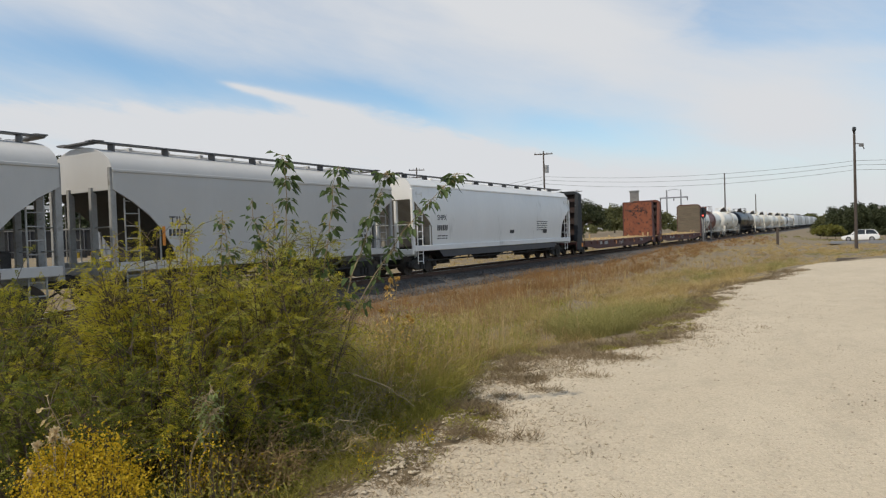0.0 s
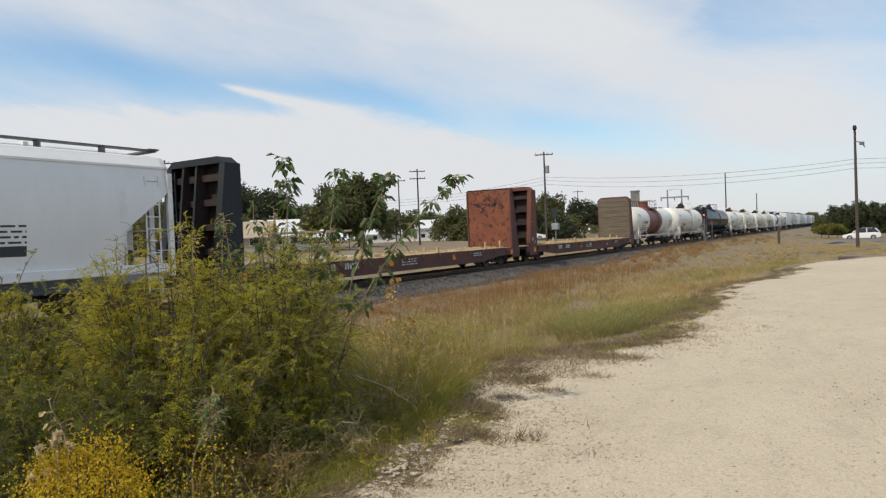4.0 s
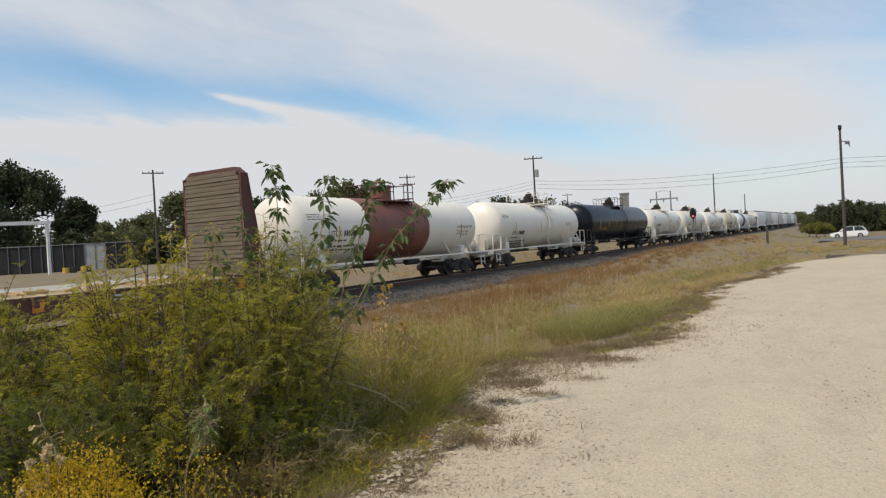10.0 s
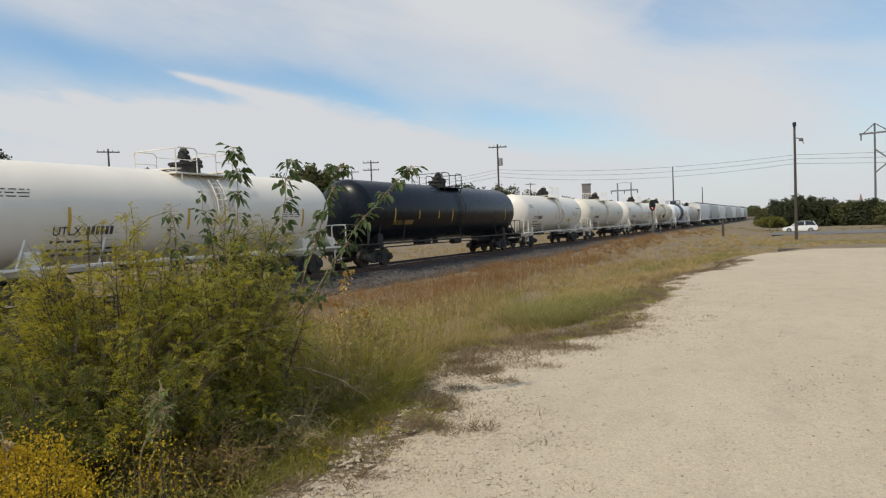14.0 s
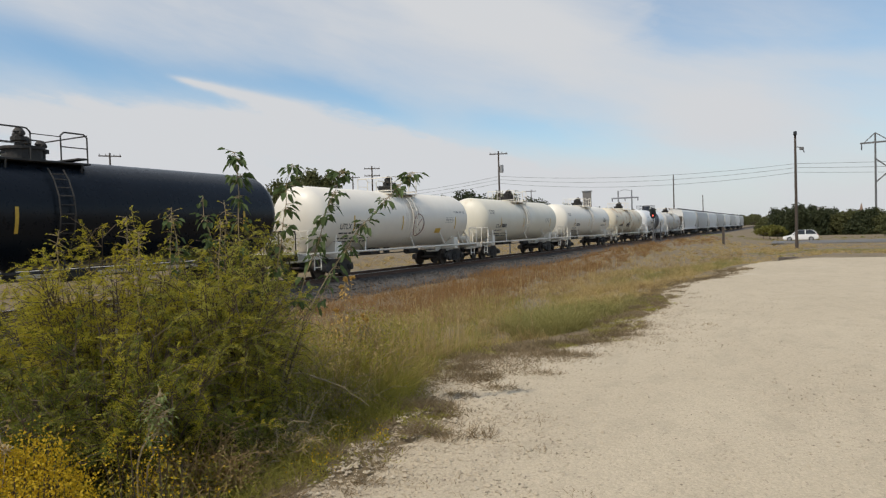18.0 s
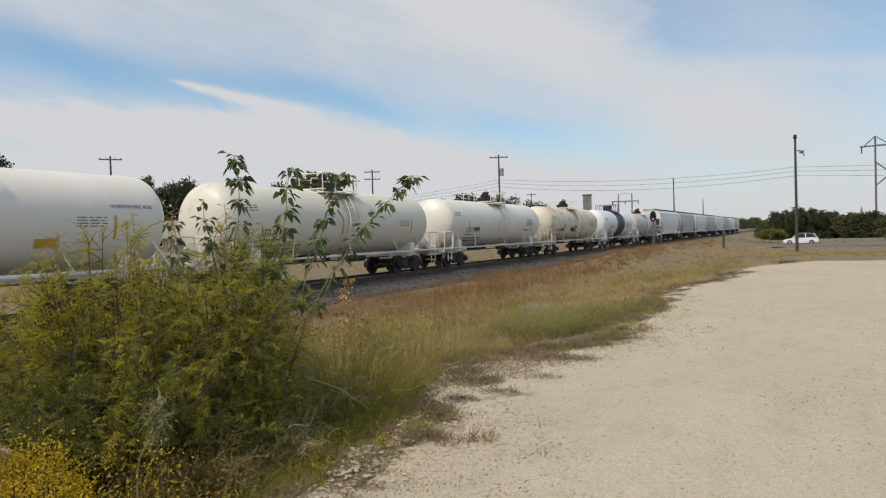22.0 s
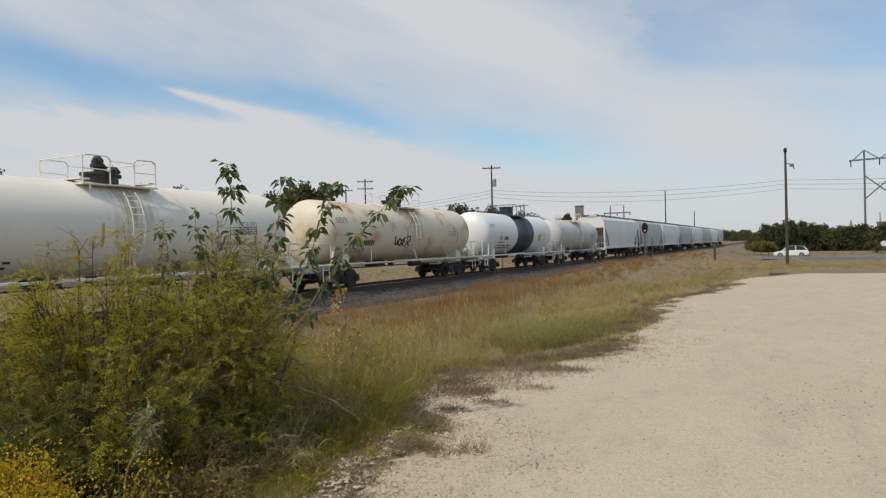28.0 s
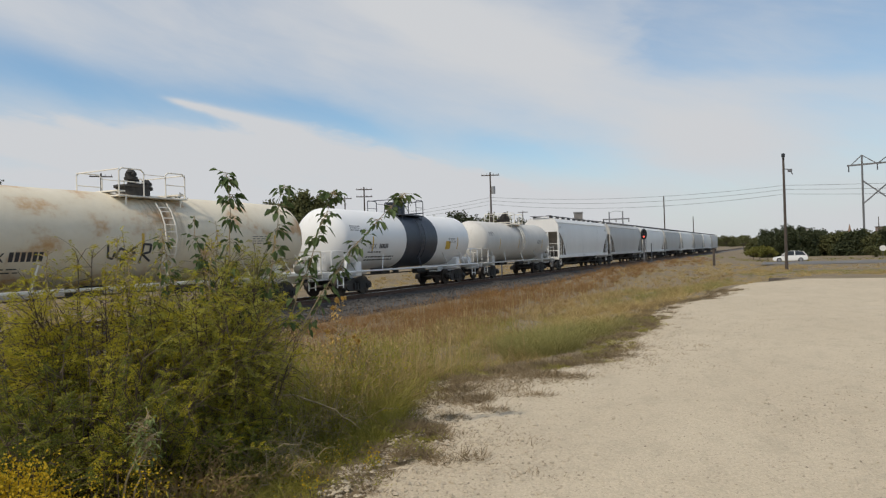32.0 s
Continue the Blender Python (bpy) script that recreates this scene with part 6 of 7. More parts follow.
def vehicle(name, x, y, z, turn, L, W, H, label, pickup=False):
    """A car: lofted body, glasshouse, wheels and lamps; its nose points to -x."""
    t = thing(name, label, "car", at=(x, y, z), turn=turn)
    h, w = L / 2, W / 2

    def ring(px, zb, zt, k):
        return [(px, -w * k, zb), (px, -w * k * 1.02, (zb + zt) / 2), (px, -w * k * 0.95, zt), (px, w * k * 0.95, zt), (px, w * k * 1.02, (zb + zt) / 2), (px, w * k, zb)]
    belt = H * 0.60
    body = part("body", loft(B(), [ring(-h, 0.40, H * 0.40, 0.82), ring(-h + 0.25, 0.26, H * 0.46, 0.94), ring(-h * 0.45, 0.24, belt * 0.98, 1.0), ring(0, 0.24, belt, 1.0), ring(h * 0.6, 0.24, belt * 1.03, 1.0), ring(h - 0.2, 0.28, belt, 0.95), ring(h, 0.42, belt * 0.85, 0.86)]), M_carwhite, t, smooth=True)
    if pickup:
        st = [(-h * 0.42, belt, 0.96), (-h * 0.22, H * 0.98, 0.80), (h * 0.10, H, 0.80), (h * 0.20, belt, 0.95)]
    else:
        st = [(-h * 0.48, belt, 0.96), (-h * 0.18, H * 0.96, 0.80), (h * 0.25, H, 0.80), (h * 0.72, H * 0.95, 0.78), (h * 0.93, belt, 0.90)]
    def cabin(scale):
        return [[(px, -w * k * scale, belt - 0.06), (px, -w * k * (0.86 if zz > belt else 1) * scale, max(zz, belt - 0.05)), (px, w * k * (0.86 if zz > belt else 1) * scale, max(zz, belt - 0.05)), (px, w * k * scale, belt - 0.06)] for px, zz, k in st]
    part("window", loft(B(), cabin(1.0)), M_pane, body, "dark glass")
    top = [(px, zz, k) for px, zz, k in st if zz > belt]
    part("roof", loft(B(), [[(px, -w * k * 0.86, zz - 0.09), (px, -w * k * 0.80, zz + 0.02), (px, w * k * 0.80, zz + 0.02), (px, w * k * 0.86, zz - 0.09)] for px, zz, k in top]), M_carwhite, body)
    bm = B()
    for px0, zz0, px1, zz1, k0, k1 in ((st[0][0], belt, top[0][0], top[0][1], st[0][2], top[0][2]), (st[-1][0], belt, top[-1][0], top[-1][1], st[-1][2], top[-1][2]), ((top[0][0] + top[-1][0]) / 2, belt, (top[0][0] + top[-1][0]) / 2, H * 0.97, 1.0, top[0][2])):
        for s in (-1, 1):
            part("pillar", rod(B(), (px0, s * w * k0 * 0.98, zz0), (px1, s * w * k1 * 0.88, zz1), 0.055, seg=6), M_carwhite, body)
    for px in (-h * 0.62, h * 0.60):
        for s in (-1, 1):
            wh = part("wheel", rod(B(), (px, s * (w - 0.22), 0.34), (px, s * (w + 0.02), 0.34), 0.34, seg=24), M_tyre, t)
            part("rim", rod(B(), (px, s * (w + 0.02), 0.34), (px, s * (w + 0.035), 0.34), 0.22, seg=20), M_rim, wh)
    for s in (-1, 1):
        part("headlight", box(B(), -h + 0.05, -h + 0.35, s * w * 0.62 - 0.2, s * w * 0.62 + 0.2, H * 0.36, H * 0.45, 0.03), M_lamp, t)
        part("tail_light", box(B(), h - 0.22, h - 0.02, s * w * 0.72 - 0.12, s * w * 0.72 + 0.12, belt * 0.78, belt * 0.98, 0.03), M_redlamp, t)
        part("mirror", box(B(), -h * 0.36, -h * 0.28, s * (w + 0.04) - 0.09, s * (w + 0.04) + 0.09, belt, belt + 0.15, 0.02), M_carwhite, t)
    return t


x, y = far_at(0.25, 112)
vehicle("sport_utility_car", x, y, height_at(-1.48, 112), 0, 4.65, 1.85, 1.66, "white sport utility car stopped on the road beside the lot")
x, y = far_at(-24.6, 108)
vehicle("pickup_truck", x, y, ground_z(x, y) + 0.02, 204.6, 5.4, 1.95, 1.85, "white pickup truck parked beyond the railway", True)
x, y = far_at(-43.5, 78)
vehicle("parked_car", x, y, 0.60, 30, 4.6, 1.8, 1.5, "white car parked under a carport")
cp = thing("carport", "low flat carport roof on thin posts", "carport", at=(x, y, 0.4), turn=40)
part("roof", box(B(), -5, 5, -3, 3, 2.3, 2.5, 0.02), M_tanroof, cp)
for px in (-4.7, 4.7):
    for py in (-2.7, 2.7):
        part("post", box(B(), px - 0.06, px + 0.06, py - 0.06, py + 0.06, 0, 2.3), M_pole, cp)

# ---- plants along the lot ----
M_mesq = leafy("olive feathery leaves", (0.44, 0.385, 0.040), (0.31, 0.28, 0.030), 0.5, 0.7)
M_mesq2 = leafy("yellowing feathery leaves", (0.40, 0.325, 0.032), (0.31, 0.26, 0.027), 0.5, 0.7)
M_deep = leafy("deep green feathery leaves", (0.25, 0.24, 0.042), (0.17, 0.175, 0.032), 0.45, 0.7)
M_soft = leafy("soft green feathery leaves", (0.44, 0.42, 0.085), (0.31, 0.30, 0.06), 0.5, 0.7)
# darker copy of the green for low and left-hand bushes, shade in its colour
M_shade = leafy("green feathery leaves in painted shade", (0.135, 0.155, 0.026), (0.09, 0.105, 0.02), 0.45, 0.7)
M_broad = leafy("dark broad leaves", (0.10, 0.14, 0.05), (0.07, 0.10, 0.038), 0.35)
M_silver = leafy("silvery green leaves", (0.20, 0.235, 0.085), (0.15, 0.18, 0.062), 0.3)
M_gold = leafy("golden flowers", (0.52, 0.35, 0.016), (0.40, 0.275, 0.017), 0.35)
M_dried = leafy("dried golden flower heads", (0.55, 0.38, 0.13), (0.42, 0.27, 0.08), 0.3, 0.8)
M_twig = mat("brown twigs", (0.12, 0.085, 0.055), (0.08, 0.06, 0.04), scale=8, rough=0.9)
M_paletwig = mat("pale dry stems", (0.36, 0.29, 0.17), (0.28, 0.21, 0.12), scale=8, rough=0.9)
M_rust = leafy("rust-coloured dry grass", (0.36, 0.195, 0.075), (0.22, 0.135, 0.06), 0.35, 0.8)
M_tan = leafy("straw-coloured dry grass", (0.52, 0.395, 0.175), (0.35, 0.26, 0.11), 0.35, 0.8)
M_brown = leafy("brown dry weeds", (0.35, 0.245, 0.115), (0.235, 0.165, 0.08), 0.35, 0.8)
M_green = leafy("green grass", (0.32, 0.29, 0.105), (0.235, 0.215, 0.075), 0.4, 0.7)
M_olive = leafy("olive weeds", (0.36, 0.32, 0.075), (0.24, 0.22, 0.05), 0.4, 0.7)
M_grey = leafy("grey-brown dead weeds", (0.28, 0.215, 0.13), (0.19, 0.145, 0.088), 0.3, 0.9)
M_seed = leafy("pale seed heads", (0.50, 0.385, 0.19), (0.36, 0.27, 0.13), 0.2, 0.9)


def bush(name, label, cx, cy, rx, ry, h, stems, subs, leaves, size, mats, seed, twig=None, open_top=0.0, cat="bush"):
    """Many leaning stems with side twigs, and small leaves in pairs along them."""
    rng = np.random.default_rng(seed)
    zg = ground_z(cx, cy) - 0.05
    t = thing(name, label, cat, at=(cx, cy, zg))
    paths, P, D, W = [], [], [], []
    for k in range(stems):
        a, r = rng.uniform(0, 2 * math.pi), math.sqrt(rng.random())
        tip = np.array([math.cos(a) * r * rx, math.sin(a) * r * ry, h * (1 - 0.45 * r ** 2) * rng.uniform(0.62, 1.05)])
        base = np.array([tip[0] * 0.35 + rng.normal() * 0.06, tip[1] * 0.35 + rng.normal() * 0.06, 0])
        mid = (base + tip) / 2 + np.array([rng.normal() * 0.08, rng.normal() * 0.08, 0.10 * h])
        line = [base * (1 - f) ** 2 + 2 * mid * f * (1 - f) + tip * f * f for f in np.linspace(0, 1, 6)]
        paths.append([(p, 0.014 * (1 - 0.75 * i / 5)) for i, p in enumerate(line)])
        for s in range(subs):
            f = rng.uniform(0.12, 1.0)
            p0 = base * (1 - f) ** 2 + 2 * mid * f * (1 - f) + tip * f * f
            d = rng.normal(size=3) + np.array([math.cos(a) * 0.5, math.sin(a) * 0.5, 0.55])
            d /= np.linalg.norm(d)
            l = rng.uniform(0.18, 0.46) * (0.6 + 0.5 * h / 1.8)
            p1 = p0 + d * l * 0.5 + np.array([0, 0, 0.03])
            p2 = p0 + d * l - np.array([0, 0, 0.10 * l])
            paths.append([(p0, 0.004), (p1, 0.003), (p2, 0.0015)])
            u = rng.uniform(0.1, 1.0, leaves)[:, None]
            q = p0 * (1 - u) ** 2 + 2 * p1 * u * (1 - u) + p2 * u * u + rng.normal(size=(leaves, 3)) * 0.028
            P.append(q)
            D.append(d * 0.7 + rng.normal(size=(leaves, 3)) * 0.8)
            W.append(np.full(leaves, rng.integers(0, len(mats))))
    P, D, W = np.concatenate(P), np.concatenate(D), np.concatenate(W)
    P[:, 2] = np.maximum(P[:, 2], 0.02)
    V, F = tubes(paths, 3)
    tagged(raw("stem", V, F, twig or M_twig, t), kind="stuff")
    for i, m in enumerate(mats):
        s = W == i
        if s.any():
            quads("foliage", leaf_faces(P[s], D[s], size, size * 0.20, rng, 0.1), m, t)
    return t



def fronds(P, D, length, pairs, rng):
    """Drooping feather-like leaves: rows of narrow leaflets on both sides of a bending midrib."""
    n = len(P)
    D = D / np.maximum(np.linalg.norm(D, axis=1, keepdims=True), 1e-6)
    side = np.cross(D, np.array([0, 0, 1.0]) + rng.normal(size=(n, 3)) * 0.45)
    side /= np.maximum(np.linalg.norm(side, axis=1, keepdims=True), 1e-6)
    L = (length * rng.uniform(0.6, 1.3, n))[:, None]
    out = []
    down = np.array([0, 0, -1.0])
    for k in range(pairs):
        f = (k + 0.7) / pairs
        c = P + D * L * f + down * L * 0.45 * f * f
        w = L * 0.19 * (1.15 - 0.6 * f)
        for sg in (-1, 1):
            d = side * sg + D * 0.45 + rng.normal(size=(n, 3)) * 0.22
            t = L * 0.044
            out.append(np.stack([c, c + d * w * 0.5 + D * t, c + d * w, c + d * w * 0.5 - D * t], axis=1))
    return np.concatenate(out)


def feathery(label, cx, cy, rx, ry, h, stems, subs, per, mats, seed, size=0.085):
    """A shrub of leaning stems and rising side twigs, hung with feather-like leaves."""
    rng = np.random.default_rng(seed)
    zg = ground_z(cx, cy) - 0.05
    t = thing("feathery_bush", label, "bush", at=(cx, cy, zg))
    paths, P, D, W = [], [], [], []
    for k in range(stems):
        a, r = rng.uniform(0, 2 * math.pi), math.sqrt(rng.random())
        tip = np.array([math.cos(a) * r * rx, math.sin(a) * r * ry, h * (1 - 0.24 * r ** 2) * rng.uniform(0.66, 1.04)])
        base = np.array([tip[0] * 0.3 + rng.normal() * 0.05, tip[1] * 0.3 + rng.normal() * 0.05, 0])
        mid = (base + tip) / 2 + np.array([rng.normal() * 0.09, rng.normal() * 0.09, 0.08 * h])
        at = lambda f: base * (1 - f) ** 2 + 2 * mid * f * (1 - f) + tip * f * f
        paths.append([(at(f), 0.012 * (1 - 0.8 * f)) for f in np.linspace(0, 1, 6)])
        m = rng.integers(0, len(mats))
        for s in range(subs):
            f = 0.15 + 0.85 * rng.random() ** 0.85
            p0 = at(f)
            d = rng.normal(size=3) * 0.75 + np.array([math.cos(a) * 0.45, math.sin(a) * 0.45, 0.75])
            d /= np.linalg.norm(d)
            l = rng.uniform(0.14, 0.42) * (0.6 + 0.5 * h / 1.8)
            p1, p2 = p0 + d * l * 0.5 + np.array([0, 0, 0.02]), p0 + d * l - np.array([0, 0, 0.10 * l])
            paths.append([(p0, 0.0035), (p1, 0.0025), (p2, 0.0012)])
            u = rng.uniform(0.15, 1.0, per)[:, None]
            P.append(p0 * (1 - u) ** 2 + 2 * p1 * u * (1 - u) + p2 * u * u + rng.normal(size=(per, 3)) * 0.006)
            D.append(d * 0.5 + rng.normal(size=(per, 3)) * 0.7 + np.array([0, 0, 0.1]))
            W.append(np.full(per, m if rng.random() < 0.7 else rng.integers(0, len(mats))))
    P, D, W = np.concatenate(P), np.concatenate(D), np.concatenate(W)
    P[:, 2] = np.maximum(P[:, 2], 0.05)
    V, F = tubes(paths, 3)
    tagged(raw("stem", V, F, M_twig, t), kind="stuff")
    for i, m in enumerate(mats):
        s = W == i
        if s.any():
            quads("foliage", fronds(P[s], D[s], size, 7, rng), m, t)
    return t


feathery("large olive-green feathery bush beside the lot", -4.68, 3.34, 0.68, 0.74, 1.98, 92, 17, 9, (M_mesq, M_mesq, M_mesq, M_mesq2), 41, 0.078)
feathery("tall olive-green feathery bush beside the lot", -4.02, 3.84, 0.62, 0.60, 1.88, 84, 17, 10, (M_soft, M_soft, M_mesq, M_deep), 42, 0.075)
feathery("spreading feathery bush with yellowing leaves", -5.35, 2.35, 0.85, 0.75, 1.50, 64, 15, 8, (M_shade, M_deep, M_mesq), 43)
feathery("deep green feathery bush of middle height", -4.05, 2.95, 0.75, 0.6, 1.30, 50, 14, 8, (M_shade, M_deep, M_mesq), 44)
feathery("dense feathery bush of soft green", -4.25, 4.30, 0.50, 0.50, 1.42, 50, 14, 8, (M_soft, M_soft, M_deep), 45)
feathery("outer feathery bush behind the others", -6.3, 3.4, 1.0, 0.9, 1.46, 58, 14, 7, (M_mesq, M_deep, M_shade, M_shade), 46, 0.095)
feathery("low feathery bush with olive and yellowing leaves", -5.85, 2.70, 0.42, 0.40, 1.86, 44, 14, 8, (M_mesq, M_deep, M_mesq), 59)
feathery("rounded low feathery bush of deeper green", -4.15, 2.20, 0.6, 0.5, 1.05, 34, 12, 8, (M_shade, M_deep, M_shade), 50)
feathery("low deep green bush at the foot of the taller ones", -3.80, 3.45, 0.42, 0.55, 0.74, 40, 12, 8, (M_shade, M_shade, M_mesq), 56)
bush("dry_weed_bush", "thin olive weed bush with dry stems", -3.85, 4.75, 0.5, 0.7, 0.62, 34, 10, 20, 0.024, (M_olive, M_tan, M_mesq), 47, M_paletwig)
bush("dry_weed_bush", "olive and tan weeds between bush and gravel", -4.35, 5.65, 0.75, 0.9, 0.95, 50, 12, 26, 0.028, (M_olive, M_tan, M_mesq), 48, M_paletwig)
bush("dry_weed_bush", "mixed tan and olive weeds near the gravel", -4.65, 6.9, 0.8, 0.9, 0.66, 44, 11, 20, 0.028, (M_olive, M_brown, M_tan), 52, M_paletwig)
bush("dry_weed_bush", "low olive weeds behind the dry stalks", -5.6, 5.6, 1.0, 1.0, 0.95, 44, 12, 26, 0.03, (M_mesq, M_olive, M_tan), 53)
bush("dry_weed_bush", "tangle of brown stems at the foot of the bush", -3.40, 3.0, 0.35, 0.4, 0.38, 44, 10, 10, 0.026, (M_brown, M_olive), 51, M_brown)
bush("dry_weed_bush", "tangle of tan and olive stems beside the bush", -3.45, 3.8, 0.3, 0.45, 0.36, 40, 10, 12, 0.024, (M_olive, M_tan, M_shade), 49, M_paletwig)


def flowers(name, label, cx, cy, rx, ry, h, stems, seed, heads=26, leaf=M_olive):
    """Golden tufts on leafy stems."""
    rng = np.random.default_rng(seed)
    zg = ground_z(cx, cy) - 0.03
    t = thing(name, label, "flowering plant", at=(cx, cy, zg))
    paths, P, D, Q, E = [], [], [], [], []
    for k in range(stems):
        a, r = rng.uniform(0, 6.28), math.sqrt(rng.random())
        tip = np.array([math.cos(a) * r * rx, math.sin(a) * r * ry, h * rng.uniform(0.7, 1.05) * (1 - 0.3 * r * r)])
        base = tip * np.array([0.5, 0.5, 0])
        paths.append([(base, 0.006), ((base + tip) / 2 + rng.normal(size=3) * 0.02, 0.004), (tip, 0.002)])
        n = heads
        P.append(tip + rng.normal(size=(n, 3)) * np.array([0.05, 0.05, 0.045]))
        D.append(rng.normal(size=(n, 3)) + np.array([0, 0, 0.8]))
        f = rng.uniform(0.1, 0.85, 14)[:, None]
        Q.append(base * (1 - f) + tip * f)
        E.append(rng.normal(size=(14, 3)) + np.array([0, 0, 0.3]))
    V, F = tubes(paths, 3)
    tagged(raw("stem", V, F, M_twig, t), kind="stuff")
    rngs = np.random.default_rng(seed + 1)
    quads("blossoms", leaf_faces(np.concatenate(P), np.concatenate(D), 0.015, 0.006, rngs), M_gold, t, "small golden blossoms")
    quads("foliage", leaf_faces(np.concatenate(Q), np.concatenate(E), 0.05, 0.006, rngs), leaf, t)
    return t


flowers("golden_shrub", "shrub covered with small golden flowers", -3.27, 1.80, 0.33, 0.28, 0.72, 100, 61, 66)
flowers("golden_shrub", "golden flowering shrub beside the gravel", -3.22, 1.86, 0.12, 0.12, 0.42, 10, 62, 26)
flowers("golden_shrub", "sparse golden flowers in front of the bush", -3.30, 2.35, 0.16, 0.14, 0.60, 10, 63, 16)
flowers("golden_shrub", "golden sprays beside the silvery plant", -3.12, 2.48, 0.16, 0.12, 0.62, 12, 66, 26)
flowers("golden_shrub", "scattered golden flowers among dry stems", -3.25, 2.65, 0.35, 0.3, 0.34, 20, 64, 12)
flowers("golden_shrub", "low golden weeds along the gravel edge", -3.15, 3.7, 0.22, 0.45, 0.12, 14, 65, 8)


flowers("golden_shrub", "tiny yellow flowers on the gravel's edge", -3.22, 4.32, 0.10, 0.12, 0.20, 7, 67, 14)
flowers("golden_shrub", "tiny yellow flowers on the gravel's edge", -2.84, 4.25, 0.09, 0.10, 0.13, 5, 68, 12)
flowers("golden_shrub", "tiny yellow flowers on the gravel's edge", -2.88, 3.56, 0.09, 0.10, 0.14, 5, 69, 12)


def sprig(name, label, pts, leaf_n, size, seed, material=M_broad, bare=0.45):
    """A tall stem with broad drooping leaves towards its top."""
    rng = np.random.default_rng(seed)
    p = [np.array(q, float) for q in pts]
    zg = p[0][2]
    t = thing(name, label, "plant", "tall leafy stems", at=tuple(p[0]))
    p = [q - p[0] for q in p]
    line = []
    for f in np.linspace(0, 1, 14):
        line.append(p[0] * (1 - f) ** 2 + 2 * p[1] * f * (1 - f) + p[2] * f * f + rng.normal(size=3) * 0.012)
    paths = [[(q, 0.011 * (1 - 0.8 * i / 13)) for i, q in enumerate(line)]]
    arr = []
    for k in range(leaf_n):
        f = bare + (1 - bare) * rng.random() ** 0.75
        if size > 0.06:         # leaves in bunches along the stem
            f = min(0.999, bare + (1 - bare) * (np.ceil((f - bare) / (1 - bare) * 7) / 7 - abs(rng.normal()) * 0.035))
            f = max(f, bare)
        i = min(12, int(f * 13))
        q = line[i] + (line[i + 1] - line[i]) * (f * 13 - i)
        a = rng.uniform(0, 6.28)
        d = np.array([math.cos(a) * 0.8, math.sin(a) * 0.8, rng.uniform(-1.0, 0.25) if size > 0.06 else rng.uniform(-0.7, 0.5)])
        d /= np.linalg.norm(d)
        stalk = q + d * rng.uniform(0.02, 0.07)
        paths.append([(q, 0.002), (stalk, 0.0015)])
        side = np.cross(d, (0, 0, 1.0)) + rng.normal(size=3) * 0.3
        side /= np.linalg.norm(side)
        L, W = size * rng.uniform(0.5, 1.05), size * rng.uniform(0.20, 0.30)
        dn = np.array([0, 0, -1.0])
        m1, m2, tip = stalk + d * L * 0.35, stalk + d * L * 0.7 + dn * L * 0.16, stalk + d * L + dn * L * 0.42
        up = np.array([0, 0, 0.25 * W])
        arr += [[stalk, m1 + side * W + up, m2 + side * W * 0.8, tip], [stalk, tip, m2 - side * W * 0.8, m1 - side * W + up]]
    V, F = tubes(paths, 4)
    raw("stem", V, F, M_paletwig, t)
    quads("leaves", np.array(arr), material, t)
    return t


SL = "tall thin stem with broad dark green leaves"
sprig("leafy_stem", SL, ((-3.95, 4.05, 0.1), (-3.98, 4.0, 1.4), (-3.98, 3.94, 2.50)), 111, 0.090, 71)
sprig("leafy_stem", SL, ((-3.9, 4.1, 0.1), (-3.78, 4.1, 1.4), (-3.68, 4.27, 2.40)), 93, 0.090, 72)
sprig("leafy_stem", SL, ((-3.85, 4.12, 0.1), (-3.66, 4.2, 1.3), (-3.30, 4.44, 2.33)), 102, 0.090, 73)
sprig("leafy_stem", "leaning pale stem with broad leaves at its end", ((-3.88, 4.1, 0.1), (-3.72, 4.15, 1.3), (-2.84, 4.80, 2.31)), 90, 0.080, 74, bare=0.66)
sprig("leafy_stem", SL, ((-3.98, 4.0, 0.1), (-4.05, 3.85, 1.2), (-4.12, 3.72, 2.15)), 83, 0.078, 75)
sprig("leafy_stem", "leaning pale stem with few leaves", ((-3.8, 4.15, 0.1), (-3.7, 4.25, 1.1), (-3.32, 4.55, 1.70)), 40, 0.070, 76, bare=0.6)
sprig("leafy_stem", SL, ((-4.1, 3.9, 0.1), (-4.2, 3.7, 1.2), (-4.28, 3.55, 2.0)), 55, 0.070, 90)
sprig("dry_stalk", "dry golden-brown weed stalk with seed heads", ((-4.2, 5.6, 0.0), (-4.2, 5.6, 0.7), (-4.17, 5.62, 1.33)), 90, 0.045, 77, M_dried, 0.2)
sprig("dry_stalk", "dry golden-brown weed stalk with seed heads", ((-4.15, 5.62, 0.0), (-4.12, 5.62, 0.5), (-4.02, 5.74, 0.95)), 70, 0.042, 78, M_dried, 0.25)
sprig("dry_stalk", "thin dry golden-brown weed stalk", ((-4.25, 5.62, 0.0), (-4.28, 5.62, 0.5), (-4.36, 5.7, 1.0)), 60, 0.04, 54, M_dried, 0.25)
sprig("dry_stalk", "thin dry golden-brown weed stalk", ((-4.2, 5.66, 0.0), (-4.15, 5.7, 0.5), (-4.12, 5.8, 0.86)), 60, 0.04, 55, M_dried, 0.2)
for k, (dx, dz) in enumerate(((0.0, -0.06), (0.06, -0.16))):
    sprig("silvery_stem", "silvery green drooping stem in front of the bush", ((-3.55 + dx * 0.3, 2.6, 0.1), (-3.47 + dx, 2.6, 0.75 + dz), (-3.30 + dx, 2.60, 0.98 + dz)), 80, 0.036, 58 + k, M_silver, 0.55)
